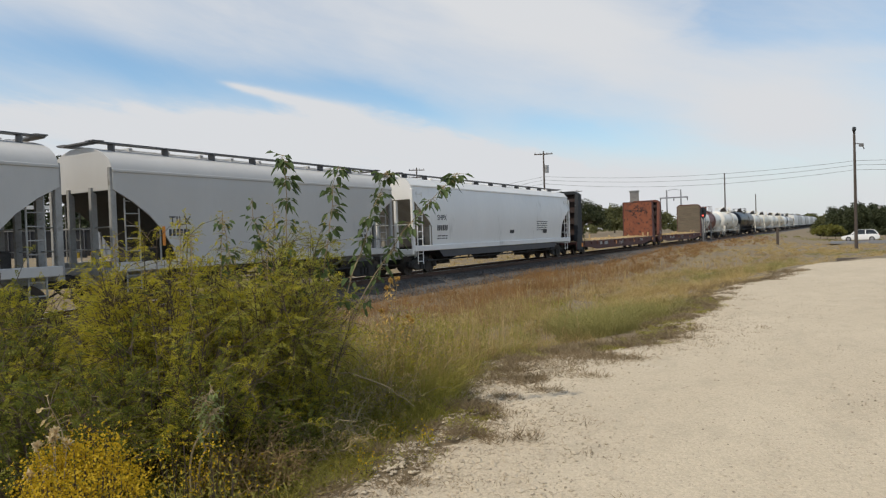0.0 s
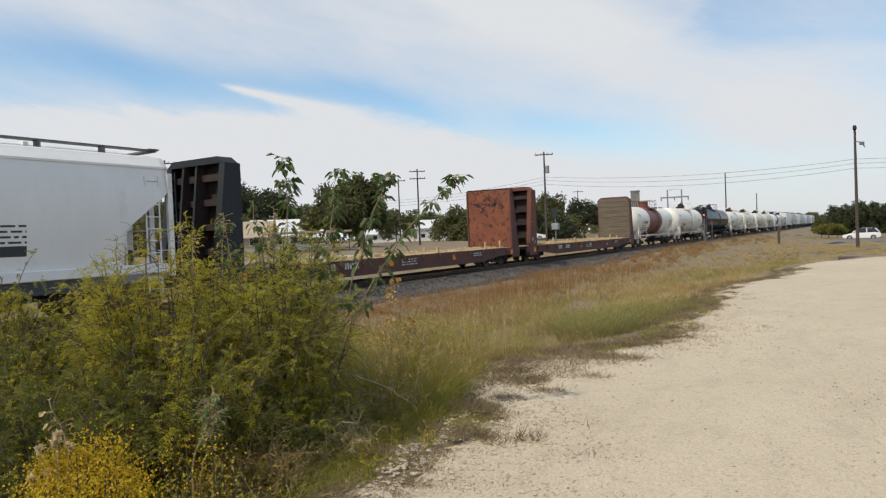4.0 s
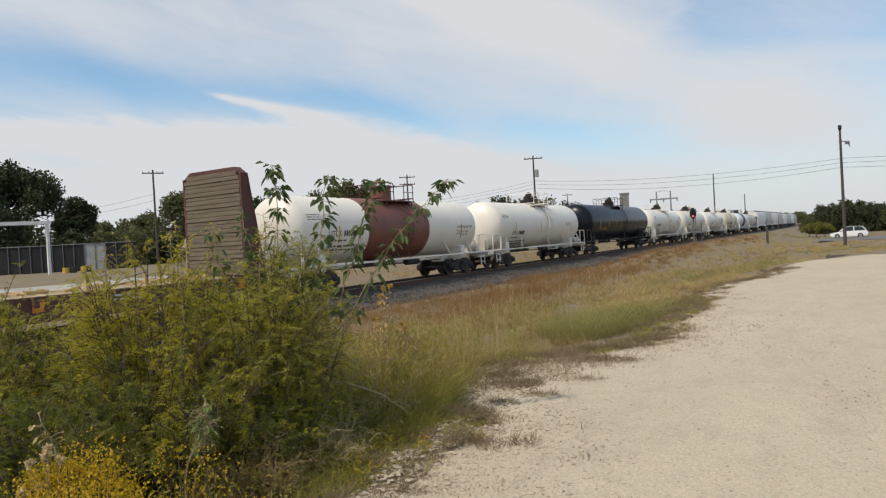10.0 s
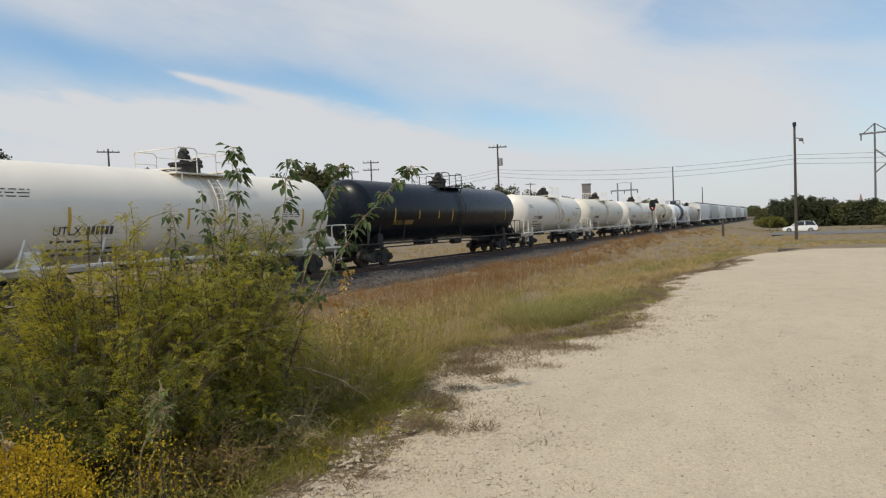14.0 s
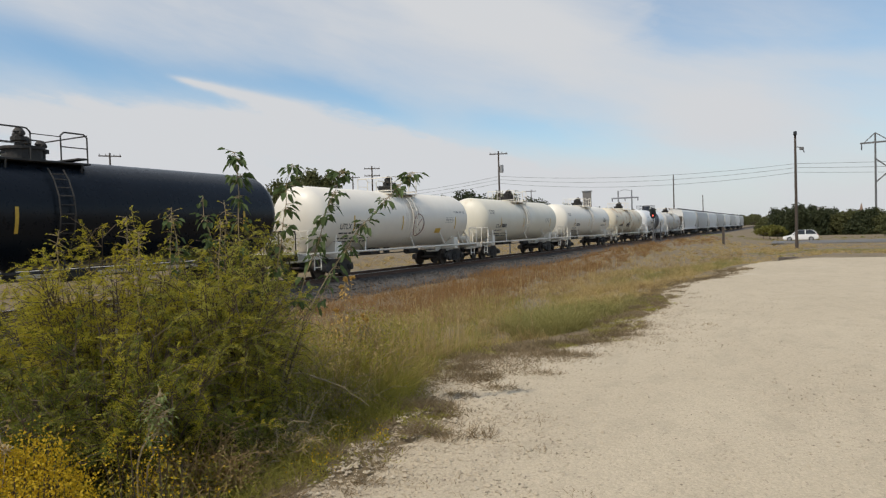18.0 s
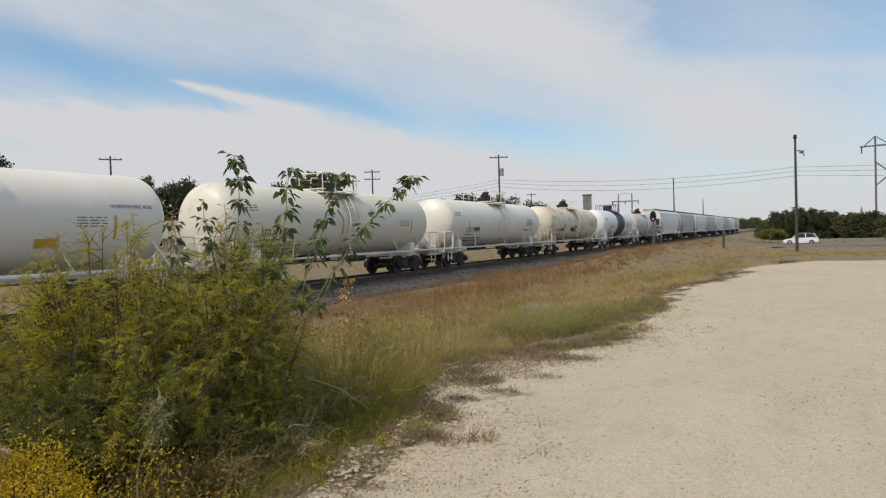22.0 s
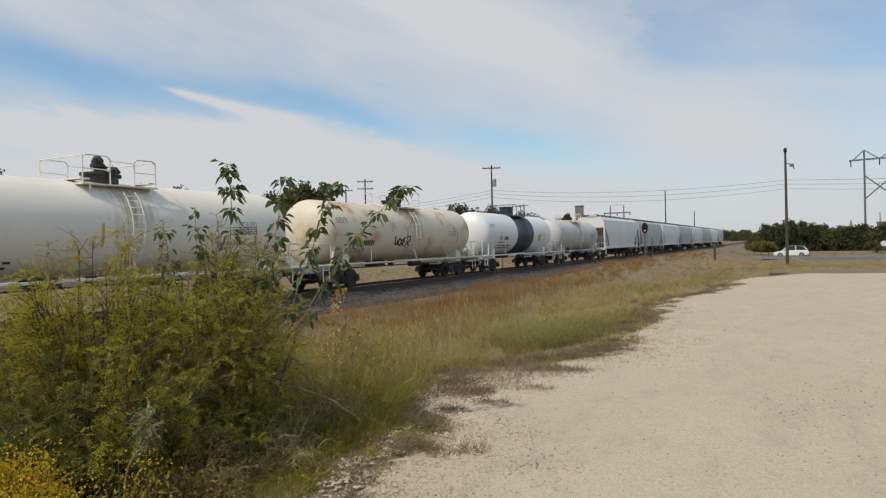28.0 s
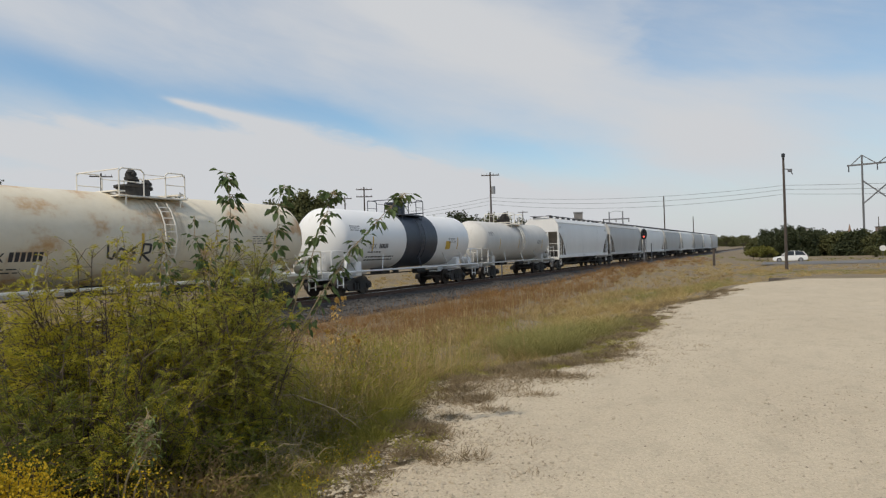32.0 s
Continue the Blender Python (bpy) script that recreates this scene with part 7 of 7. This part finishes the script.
sprig("dry_stalk", "pale dry flower stalk in front of the bush", ((-3.5, 1.9, 0.1), (-3.5, 1.9, 0.5), (-3.48, 1.78, 1.0)), 22, 0.045, 79, M_seed, 0.75)


def dry_branch(label, pts, r, seed):
    """A bare leaning stick with a few broken side twigs."""
    rng = np.random.default_rng(seed)
    p = [np.array(q, float) for q in pts]
    t = thing("dry_branch", label, "branch", at=tuple(p[0]))
    line = [(1 - f) ** 2 * p[0] + 2 * f * (1 - f) * p[1] + f * f * p[2] - p[0] + rng.normal(size=3) * 0.006 for f in np.linspace(0, 1, 9)]
    paths = [[(q, r * (1 - 0.7 * i / 8)) for i, q in enumerate(line)]]
    for i in (3, 5, 6):
        d = rng.normal(size=3) * 0.06 + np.array([0, 0, 0.05])
        paths.append([(line[i], r * 0.4), (line[i] + d, r * 0.15)])
    V, F = tubes(paths, 5)
    raw("stem", V, F, M_paletwig, t, smooth=True)


dry_branch("bare pale stick leaning out of the weeds", ((-3.72, 4.25, 0.66), (-3.45, 4.5, 0.60), (-3.22, 4.62, 0.34)), 0.009, 111)
dry_branch("thin bare stick among the weeds", ((-3.98, 4.85, 0.55), (-3.9, 4.9, 0.62), (-3.74, 5.0, 0.72)), 0.006, 112)


M_palehead = leafy("pale dried petals", (0.62, 0.52, 0.34), (0.50, 0.40, 0.24), 0.3, 0.9)
PALE = ((0, 0, 0), (-0.05, -0.05, -0.03), (0.05, 0.04, -0.03), (0.02, 0.0, 0.035), (-0.08, -0.08, -0.17), (-0.03, -0.02, -0.15))


def heads(t, spots, r, seed, petals=M_dried):
    """Round dried flower heads of many small petals."""
    rng = np.random.default_rng(seed)
    for x, y, z in spots:
        D = rng.normal(size=(46, 3)) + np.array([0, 0, 0.6])
        quads("flower_head", leaf_faces(np.zeros((46, 3)) + np.array([x, y, z]), D, r, r * 0.28, rng), petals, t)
        V, F = tubes([[(np.array([x * 0.6, y * 0.6, z - 0.22]), 0.003), (np.array([x, y, z]), 0.002)]], 4)
        raw("stem", V, F, M_paletwig, t)


heads(thing("dried_flower", "pale dried flower heads over the golden shrub", "dried flower", at=(-3.37, 1.72, 0.86)), PALE, 0.030, 58, M_palehead)
heads(thing("dried_flower", "dried golden flower heads on a tall weed", "dried flower", at=(-4.17, 5.62, 1.30)), ((0, 0, 0.03), (0.07, 0.03, 0.05), (-0.04, 0, -0.05), (0.14, 0.1, -0.36), (0.19, 0.1, -0.40), (-0.18, 0.06, -0.30), (0.05, 0.15, -0.44)), 0.035, 57)
for k, (x, y, z, dx, dy) in enumerate(((-4.3, 3.1, 1.85, 0.05, 0.1), (-4.6, 3.35, 2.0, -0.03, 0.08), (-4.45, 3.55, 2.05, 0.06, 0.05), (-4.1, 3.6, 1.95, 0.1, 0.1), (-4.85, 2.95, 1.9, 0, 0.05), (-4.2, 3.8, 2.1, 0.08, 0.1))):
    sprig("feathery_shoot", "thin feathery shoot rising above the bush", ((x, y, 0.1), (x + dx, y + dy, 1.1), (x + dx * 2, y + dy, z)), 90, 0.034, 80 + k, M_mesq, 0.5)


def grass(name, label, material, spots, seed, category="grass", tuft=22, patchy=0.65):
    """Tufts of blades: spots are (x, y, half x, half y, blades, height, width)."""
    rng = np.random.default_rng(seed)
    out = []
    for x, y, hx, hy, n, h, w in spots:
        m = max(1, int(n * 1.9) // tuft)
        c = np.stack([rng.uniform(x - hx, x + hx, m), rng.uniform(y - hy, y + hy, m)], axis=1)
        q = ((c[:, 0] - x) / hx) ** 2 + ((c[:, 1] - y) / hy) ** 2
        w0 = 0.35 + 0.65 * rng.random(m)
        if patchy:
            g = np.array([noise.noise((a * 0.9, b * 0.45, seed * 1.7)) + 0.6 * noise.noise((a * 2.3, b * 1.3, seed * 0.9)) for a, b in c])
            ok = g + 0.07 > patchy * (rng.random(m) - 0.5) * 0.5
        else:
            ok = np.ones(m, bool)
        ok &= (q < 1.0) | (rng.random(m) < 0.12)
        ok &= np.array([lot_edge(b) - 0.02 > a and abs(a - TX) > 3.3 or (b > 37.5 and abs(a - TX) > 3.3) for a, b in c])
        c, w0 = c[ok], w0[ok]
        p = np.repeat(c, tuft, axis=0)
        tall = np.repeat(0.45 + 0.85 * rng.random(len(c)) ** 1.4, tuft)
        lean = np.repeat(rng.normal(size=(len(c), 2)) * 0.35, tuft, axis=0)
        p = p + rng.normal(size=p.shape) * np.repeat(w0 * (0.05 + 5 * w), tuft)[:, None]
        k = len(p)
        z = np.repeat([ground_z(a, b) for a, b in c], tuft) - 0.02
        hh = 0.78 * h * tall * rng.uniform(0.35, 1.15, k)
        a = rng.uniform(0, 6.28, k)
        sd = np.stack([np.cos(a), np.sin(a), np.zeros(k)], axis=1) * (0.62 * w * rng.uniform(0.6, 1.3, k))[:, None]
        ln = (rng.normal(size=(k, 2)) * 0.9 + lean) * hh[:, None]
        b0 = np.concatenate([p, z[:, None]], axis=1)
        mid = b0 + np.concatenate([ln * 0.35, (hh * 0.6)[:, None]], axis=1)
        tip = b0 + np.concatenate([ln, hh[:, None]], axis=1)
        if y > 17:
            out.append(np.stack([b0 - sd, b0 + sd, tip + sd * 0.2, tip - sd * 0.2], axis=1))
            continue
        out.append(np.stack([b0 - sd, b0 + sd, mid + sd * 0.75, mid - sd * 0.75], axis=1))
        out.append(np.stack([mid - sd * 0.75, mid + sd * 0.75, tip + sd * 0.12, tip - sd * 0.12], axis=1))
    ob = quads(name, np.concatenate(out), material)
    return tagged(ob, label, category, kind="stuff")


def stalks(name, label, material, spots, seed):
    """Single tall dry stems with a feathery seed head."""
    rng = np.random.default_rng(seed)
    out = []
    for x, y, hx, hy, n, h in spots:
        c = np.stack([rng.uniform(x - hx, x + hx, n), rng.uniform(y - hy, y + hy, n)], axis=1)
        c = c[[lot_edge(b) - 0.1 > a and abs(a - TX) > 3.4 for a, b in c]]
        k = len(c)
        b0 = np.concatenate([c, np.array([[ground_z(a, b) - 0.01] for a, b in c])], axis=1)
        w = 0.0016 + 0.00022 * np.abs(c[:, 1])
        hh = h * rng.uniform(0.6, 1.2, k)
        tip = b0 + np.concatenate([rng.normal(size=(k, 2)) * 0.16 * hh[:, None], hh[:, None]], axis=1)
        a = rng.uniform(0, 6.28, k)
        sd = np.stack([np.cos(a), np.sin(a), np.zeros(k)], axis=1) * w[:, None]
        out.append(np.stack([b0 - sd, b0 + sd, tip + sd * 0.6, tip - sd * 0.6], axis=1))
        for i in range(7):
            f = rng.uniform(0.70, 1.03, k)[:, None]
            q = b0 + (tip - b0) * f
            out.append(leaf_faces(q, rng.normal(size=(k, 3)) * 0.5 + np.array([0, 0, 0.7]), 0.05, 0.0045, rng)[:, :, :])
    ob = quads(name, np.concatenate(out), material)
    return tagged(ob, label, "dry weeds", kind="stuff")


grass("rust_grass", "rust-coloured dry grass along the ballast", M_rust, ((-11.9, 20, 2.7, 7, 10000, 0.60, 0.006), (-12.2, 33, 2.8, 9, 10000, 0.64, 0.009), (-12.2, 52, 2.9, 12, 7000, 0.62, 0.014), (-11.7, 85, 3, 22, 4000, 0.46, 0.024), (-9.6, 13, 1.9, 3.0, 3500, 0.40, 0.005), (-8.0, 22, 1.6, 5, 1800, 0.32, 0.006)), 91)
grass("straw_grass", "straw-coloured dry grass between gravel and railway", M_tan, ((-6.2, 20, 3.4, 7, 7000, 0.30, 0.006), (-7.0, 11, 3.2, 4, 4200, 0.34, 0.005), (-5.4, 34, 4.0, 9, 10000, 0.30, 0.009), (-5.6, 55, 6.0, 13, 8000, 0.32, 0.015), (-5, 82, 7, 16, 6000, 0.34, 0.025), (-8.6, 7.2, 2.6, 2.5, 3000, 0.38, 0.005), (-9, 30, 5, 20, 6000, 0.32, 0.009), (-5.0, 19.2, 1.0, 1.8, 4500, 0.36, 0.006), (-4.6, 15.0, 1.1, 1.2, 3000, 0.36, 0.005), (-3.9, 17, 1.1, 3, 4000, 0.28, 0.006), (-3.9, 25, 1.6, 5, 5000, 0.28, 0.008), (-4.0, 9.6, 0.7, 0.6, 1200, 0.3, 0.004), (-4.3, 6.0, 0.7, 0.9, 2200, 0.7, 0.0035), (-5.0, 7.4, 1.0, 1.0, 2200, 0.6, 0.004)), 92)
grass("brown_weeds", "brown dry weeds between gravel and railway", M_brown, ((-7.6, 9.5, 4.0, 4.5, 9000, 0.36, 0.005), (-8.6, 15, 3.0, 5, 9000, 0.40, 0.006), (-6.0, 16, 3, 5, 4500, 0.28, 0.006), (-4.6, 7.4, 1.4, 1.6, 3500, 0.28, 0.004), (-7.6, 26, 4, 8, 7000, 0.32, 0.008), (-9, 4.5, 3, 4, 6000, 0.4, 0.006), (-11, 26, 3.5, 18, 6000, 0.36, 0.008), (-3.6, 18, 0.9, 5, 2500, 0.24, 0.006), (-8, 45, 5, 14, 5000, 0.34, 0.012)), 93, "weeds")
grass("green_grass", "patches of green grass beside the gravel", M_green, ((-4.05, 12.3, 1.05, 1.7, 9500, 0.42, 0.004), (-4.5, 10.2, 0.6, 0.8, 3000, 0.46, 0.004), (-4.1, 11.0, 0.8, 0.9, 4500, 0.52, 0.004), (-3.5, 14.0, 0.7, 1.3, 1500, 0.3, 0.005), (-5.4, 23.5, 1.4, 2.2, 2500, 0.28, 0.008), (-4.2, 28, 1.8, 3.0, 4500, 0.26, 0.010), (-6.8, 33, 1.6, 4.0, 3500, 0.3, 0.012), (-3.0, 36, 1.8, 3.5, 3500, 0.24, 0.012), (2, 46, 9, 7, 5000, 0.16, 0.02), (14, 60, 18, 14, 7000, 0.16, 0.03), (6, 118, 30, 8, 6000, 0.3, 0.05)), 94, patchy=0.5)
grass("olive_weeds", "olive-green weeds at the foot of the bushes", M_olive, ((-4.9, 6.2, 1.6, 1.6, 9000, 0.50, 0.004), (-4.1, 4.8, 0.9, 1.3, 7000, 0.36, 0.004), (-6.8, 7.2, 2.0, 2.2, 6000, 0.5, 0.005), (-4.2, 8.2, 0.9, 1.2, 3000, 0.26, 0.004), (-3.6, 3.1, 0.7, 1.1, 7000, 0.26, 0.004), (-7.4, 14, 3, 4.5, 8000, 0.36, 0.006), (-6.8, 10, 1.6, 2, 4000, 0.36, 0.005), (-3.3, 2.2, 0.5, 0.6, 3000, 0.25, 0.004), (-4.0, 5.5, 0.5, 0.9, 3500, 0.62, 0.0035), (-4.7, 5.1, 0.8, 0.8, 3000, 0.8, 0.004)), 95, "weeds")
grass("deep_green_weeds", "low deep green weeds under the bushes", M_deep, ((-3.9, 3.4, 0.9, 1.3, 5000, 0.22, 0.005), (-3.7, 4.9, 0.6, 0.9, 4000, 0.2, 0.004), (-4.4, 2.4, 1.1, 0.8, 5000, 0.3, 0.006), (-4.6, 6.3, 1.0, 1.2, 2500, 0.3, 0.004)), 99, "weeds", patchy=0.6)
grass("yard_grass", "dry straw-coloured grass beyond the railway", M_tan, ((-25, 20, 2.6, 40, 6000, 0.3, 0.016), (-25, 75, 3, 40, 5000, 0.34, 0.03), (-27.5, 10, 2.4, 30, 3500, 0.28, 0.016), (4, 40, 8, 3.5, 4000, 0.2, 0.014), (8, 84, 20, 8, 5000, 0.25, 0.03)), 96, patchy=0)
stalks("seed_stalks", "tall pale dry stalks with thin seed heads", M_seed, ((-7, 11, 3.5, 4, 170, 0.5), (-8, 19, 4, 6, 170, 0.5), (-8, 33, 4, 10, 200, 0.55), (-5.2, 6.4, 1.4, 1.6, 200, 0.7), (-4.4, 13, 1.2, 3.5, 40, 0.42)), 89)
stalks("olive_stalks", "upright olive weed stems beside the bush", M_olive, ((-4.15, 5.0, 0.6, 0.8, 200, 0.62), (-4.5, 6.1, 0.9, 1.0, 260, 0.62), (-5.2, 7.4, 1.3, 1.2, 220, 0.55), (-3.95, 4.3, 0.4, 0.5, 90, 0.5)), 86)
stalks("tan_stalks", "upright tan weed stems beside the bush", M_tan, ((-4.1, 5.2, 0.6, 0.9, 120, 0.66), (-4.6, 6.6, 0.9, 1.2, 160, 0.6), (-6.2, 9.0, 2.0, 2.0, 200, 0.55)), 85)
stalks("brown_stalks", "tall thin rust-brown stalks along the ballast", M_rust, ((-11.3, 24, 2.6, 12, 700, 0.60), (-8.5, 13, 3, 5, 160, 0.5)), 88)


def tufts(name, label, material, spots, seed, size=0.004):
    """Low matted tufts of dry twigs on the gravel's edge."""
    rng = np.random.default_rng(seed)
    out = []
    for x, y, r, n, h in spots:
        a, q = rng.uniform(0, 6.28, n), r * np.sqrt(rng.random(n))
        P = np.stack([x + q * np.cos(a), y + q * np.sin(a) * 0.7, np.zeros(n)], axis=1)
        P[:, 2] = [ground_z(u, v) + 0.02 for u, v, _ in P]
        D = rng.normal(size=(n, 3)) * np.array([1, 1, 0.3]) + np.array([0, 0, 0.45])
        out.append(leaf_faces(P, D, h, size, rng))
    ob = quads(name, np.concatenate(out), material)
    return tagged(ob, label, "weeds", kind="stuff")


rt = random.Random(5)
spots = [(-3.31, 8.18, 0.28, 700, 0.14), (-2.85, 7.95, 0.32, 900, 0.15), (-2.42, 7.98, 0.26, 600, 0.13), (-2.92, 9.0, 0.36, 900, 0.15), (-3.37, 6.84, 0.22, 700, 0.16), (-3.0, 6.5, 0.2, 420, 0.11), (-2.88, 5.65, 0.16, 300, 0.10), (-2.66, 6.1, 0.16, 260, 0.10), (-2.9, 5.22, 0.18, 320, 0.10), (-3.13, 5.23, 0.2, 420, 0.12), (-2.66, 4.59, 0.14, 220, 0.09), (-2.4, 6.88, 0.14, 200, 0.09), (-3.5, 6.0, 0.3, 500, 0.10), (-3.75, 7.6, 0.3, 400, 0.09), (-3.4, 8.6, 0.35, 600, 0.12), (-2.9, 5.3, 0.2, 260, 0.09), (-3.2, 4.6, 0.25, 400, 0.11), (-3.23, 7.34, 0.5, 1100, 0.13), (-3.1, 6.44, 0.3, 600, 0.12), (-2.9, 7.9, 0.4, 600, 0.12), (-2.76, 9.9, 0.4, 600, 0.12), (-3.0, 9.0, 0.45, 900, 0.13), (-2.6, 9.1, 0.35, 700, 0.12), (-3.2, 6.3, 0.35, 700, 0.12), (-3.0, 5.2, 0.3, 500, 0.11), (-2.8, 6.9, 0.35, 500, 0.1), (-2.6, 7.6, 0.3, 350, 0.1), (-2.4, 9.8, 0.3, 350, 0.1), (-2.75, 12, 0.4, 500, 0.14), (-2.9, 14.5, 0.5, 500, 0.16)]
for k in range(240):
    y = rt.uniform(2.6, 26)
    spots.append((lot_edge(y) + rt.gauss(-0.05, 0.28), y, rt.uniform(0.06, 0.26), rt.randint(40, 200), rt.uniform(0.05, 0.13)))
tufts("dry_tufts", "matted grey-brown weed tufts on the edge of the gravel", M_grey, spots, 97, 0.0028)
tufts("low_green_weeds", "tiny green weeds on the edge of the gravel", M_olive, [(lot_edge(y) + rt.uniform(-0.6, 0.25), y, rt.uniform(0.06, 0.22), rt.randint(30, 120), rt.uniform(0.04, 0.09)) for y in [rt.uniform(2.4, 16) for _ in range(150)]], 98, 0.003)


tufts("edge_litter", "thin scatter of grey-brown dead weeds on the gravel", M_grey, [(lot_edge(y) + abs(rt.gauss(0, 0.65)), y, rt.uniform(0.04, 0.16), rt.randint(12, 60), rt.uniform(0.03, 0.08)) for y in [2.4 + 9 * rt.random() ** 1.3 for _ in range(260)]], 106, 0.0024)


def stones(name, label, material, where, n, lo, hi, seed, category="stones"):
    """Loose stones: squashed, skewed octahedra."""
    rng = np.random.default_rng(seed)
    c = np.array([where(rng) for _ in range(n)])
    s = lo * (hi / lo) ** (rng.random(n) ** 1.7)
    base = np.array([(1, 0, 0), (0, 1, 0), (-1, 0, 0), (0, -1, 0), (0, 0, 1), (0, 0, -1)], float)
    a = rng.uniform(0, 6.28, n)
    v = base[None] * rng.uniform(0.6, 1.25, (n, 6, 1)) * s[:, None, None] * np.array([1, 0.8, 0.55])
    x = v[..., 0] * np.cos(a)[:, None] - v[..., 1] * np.sin(a)[:, None]
    y = v[..., 0] * np.sin(a)[:, None] + v[..., 1] * np.cos(a)[:, None]
    v = np.stack([x, y, v[..., 2]], axis=2) + c[:, None, :] + np.array([0, 0, 1]) * (s * 0.15)[:, None, None]
    f = np.array([(0, 1, 4), (1, 2, 4), (2, 3, 4), (3, 0, 4), (1, 0, 5), (2, 1, 5), (3, 2, 5), (0, 3, 5)])
    F = (f[None] + (np.arange(n) * 6)[:, None, None]).reshape(-1, 3)
    me = bpy.data.meshes.new(name)
    me.from_pydata(v.reshape(-1, 3).tolist(), [], F.tolist())
    me.materials.append(material)
    ob = new(name, me)
    return tagged(ob, label, category, kind="stuff")


def on_lot(far, near_edge=False):
    def place(rng):
        y = 1.2 + far * rng.random() ** 1.7
        x = lot_edge(y) + (abs(rng.normal()) * 0.7 - 0.3 if near_edge else 0.15 + 11 * rng.random() ** 1.25)
        return x, y, lot_top(x, y)
    return place


def on_ballast(rng):
    y = 2 + 55 * rng.random() ** 1.3
    d = rng.uniform(1.5, 3.7)
    z = -0.20 - 0.35 * smooth(1.75, 2.9, d) - 0.2 * smooth(2.9, 3.6, d)
    return TX + d, y, z + 0.03


stones("gravel_stones", "small loose limestone pebbles on the lot", M_stone, on_lot(15), 15000, 0.005, 0.020, 101)
stones("dark_chips", "small dark chips scattered on the lot", M_chip, on_lot(20), 6000, 0.004, 0.015, 102)
stones("edge_stones", "pale stones along the edge of the gravel", M_stone, on_lot(12, True), 10000, 0.006, 0.032, 103)
stones("edge_chips", "dark chips and crumbs along the edge of the gravel", M_chip, on_lot(9, True), 6000, 0.004, 0.015, 105)
stones("ballast_stones", "loose grey ballast stones beside the track", M_ballast, on_ballast, 13000, 0.03, 0.085, 104)

# ties under the rails: real pieces, the nearest on their own
tie = piece("tie", "tie", lambda: box(B(), -1.3, 1.3, -0.11, 0.11, -0.30, -0.165, 0.012), M_tie, None, pose(TX, -6, 0))
bpy.data.objects.remove(tie)
track = thing("track_ties", "dark creosoted wooden ties under the rails", "railway ties", kind="structure")
for k in range(180):
    piece("tie", "tie", None, M_tie, track, pose(TX + random.uniform(-0.02, 0.02), 2 + 0.52 * k, random.uniform(-0.01, 0.01), 0, 0, random.uniform(-1, 1)))
bm = B()
for k in range(300):
    box(bm, TX - 1.3, TX + 1.3, 95.6 + 0.52 * k - 0.11, 95.6 + 0.52 * k + 0.11, -0.30, -0.165)
part("far_ties", bm, M_tie, track)


# ---- what moves ----
SPEED, BRAKE = 8.148, 0.143


def run(t):
    """How far the train has come at t seconds; it slows a little all the time."""
    return SPEED * t - 0.5 * BRAKE * t * t


def motions():
    times = [2.0 * i for i in range(17)]
    for car, y in CARS:
        walk(car, [(t, pose(TX, y - run(t), 0)) for t in times])
    # the wheels, a row for every 0.6 m of the way
    rows, t, way = [], 0.0, 0.0
    while t < 32.0:
        rows.append((t, run(t)))
        t = round(t + 0.6 / (SPEED - BRAKE * t), 4)
    rows.append((32.0, run(32.0)))
    for w, dy in AXLES:
        walk(w, [(t, pose(0, dy, WHEEL_R, math.degrees(s / WHEEL_R))) for t, s in rows])


motions()
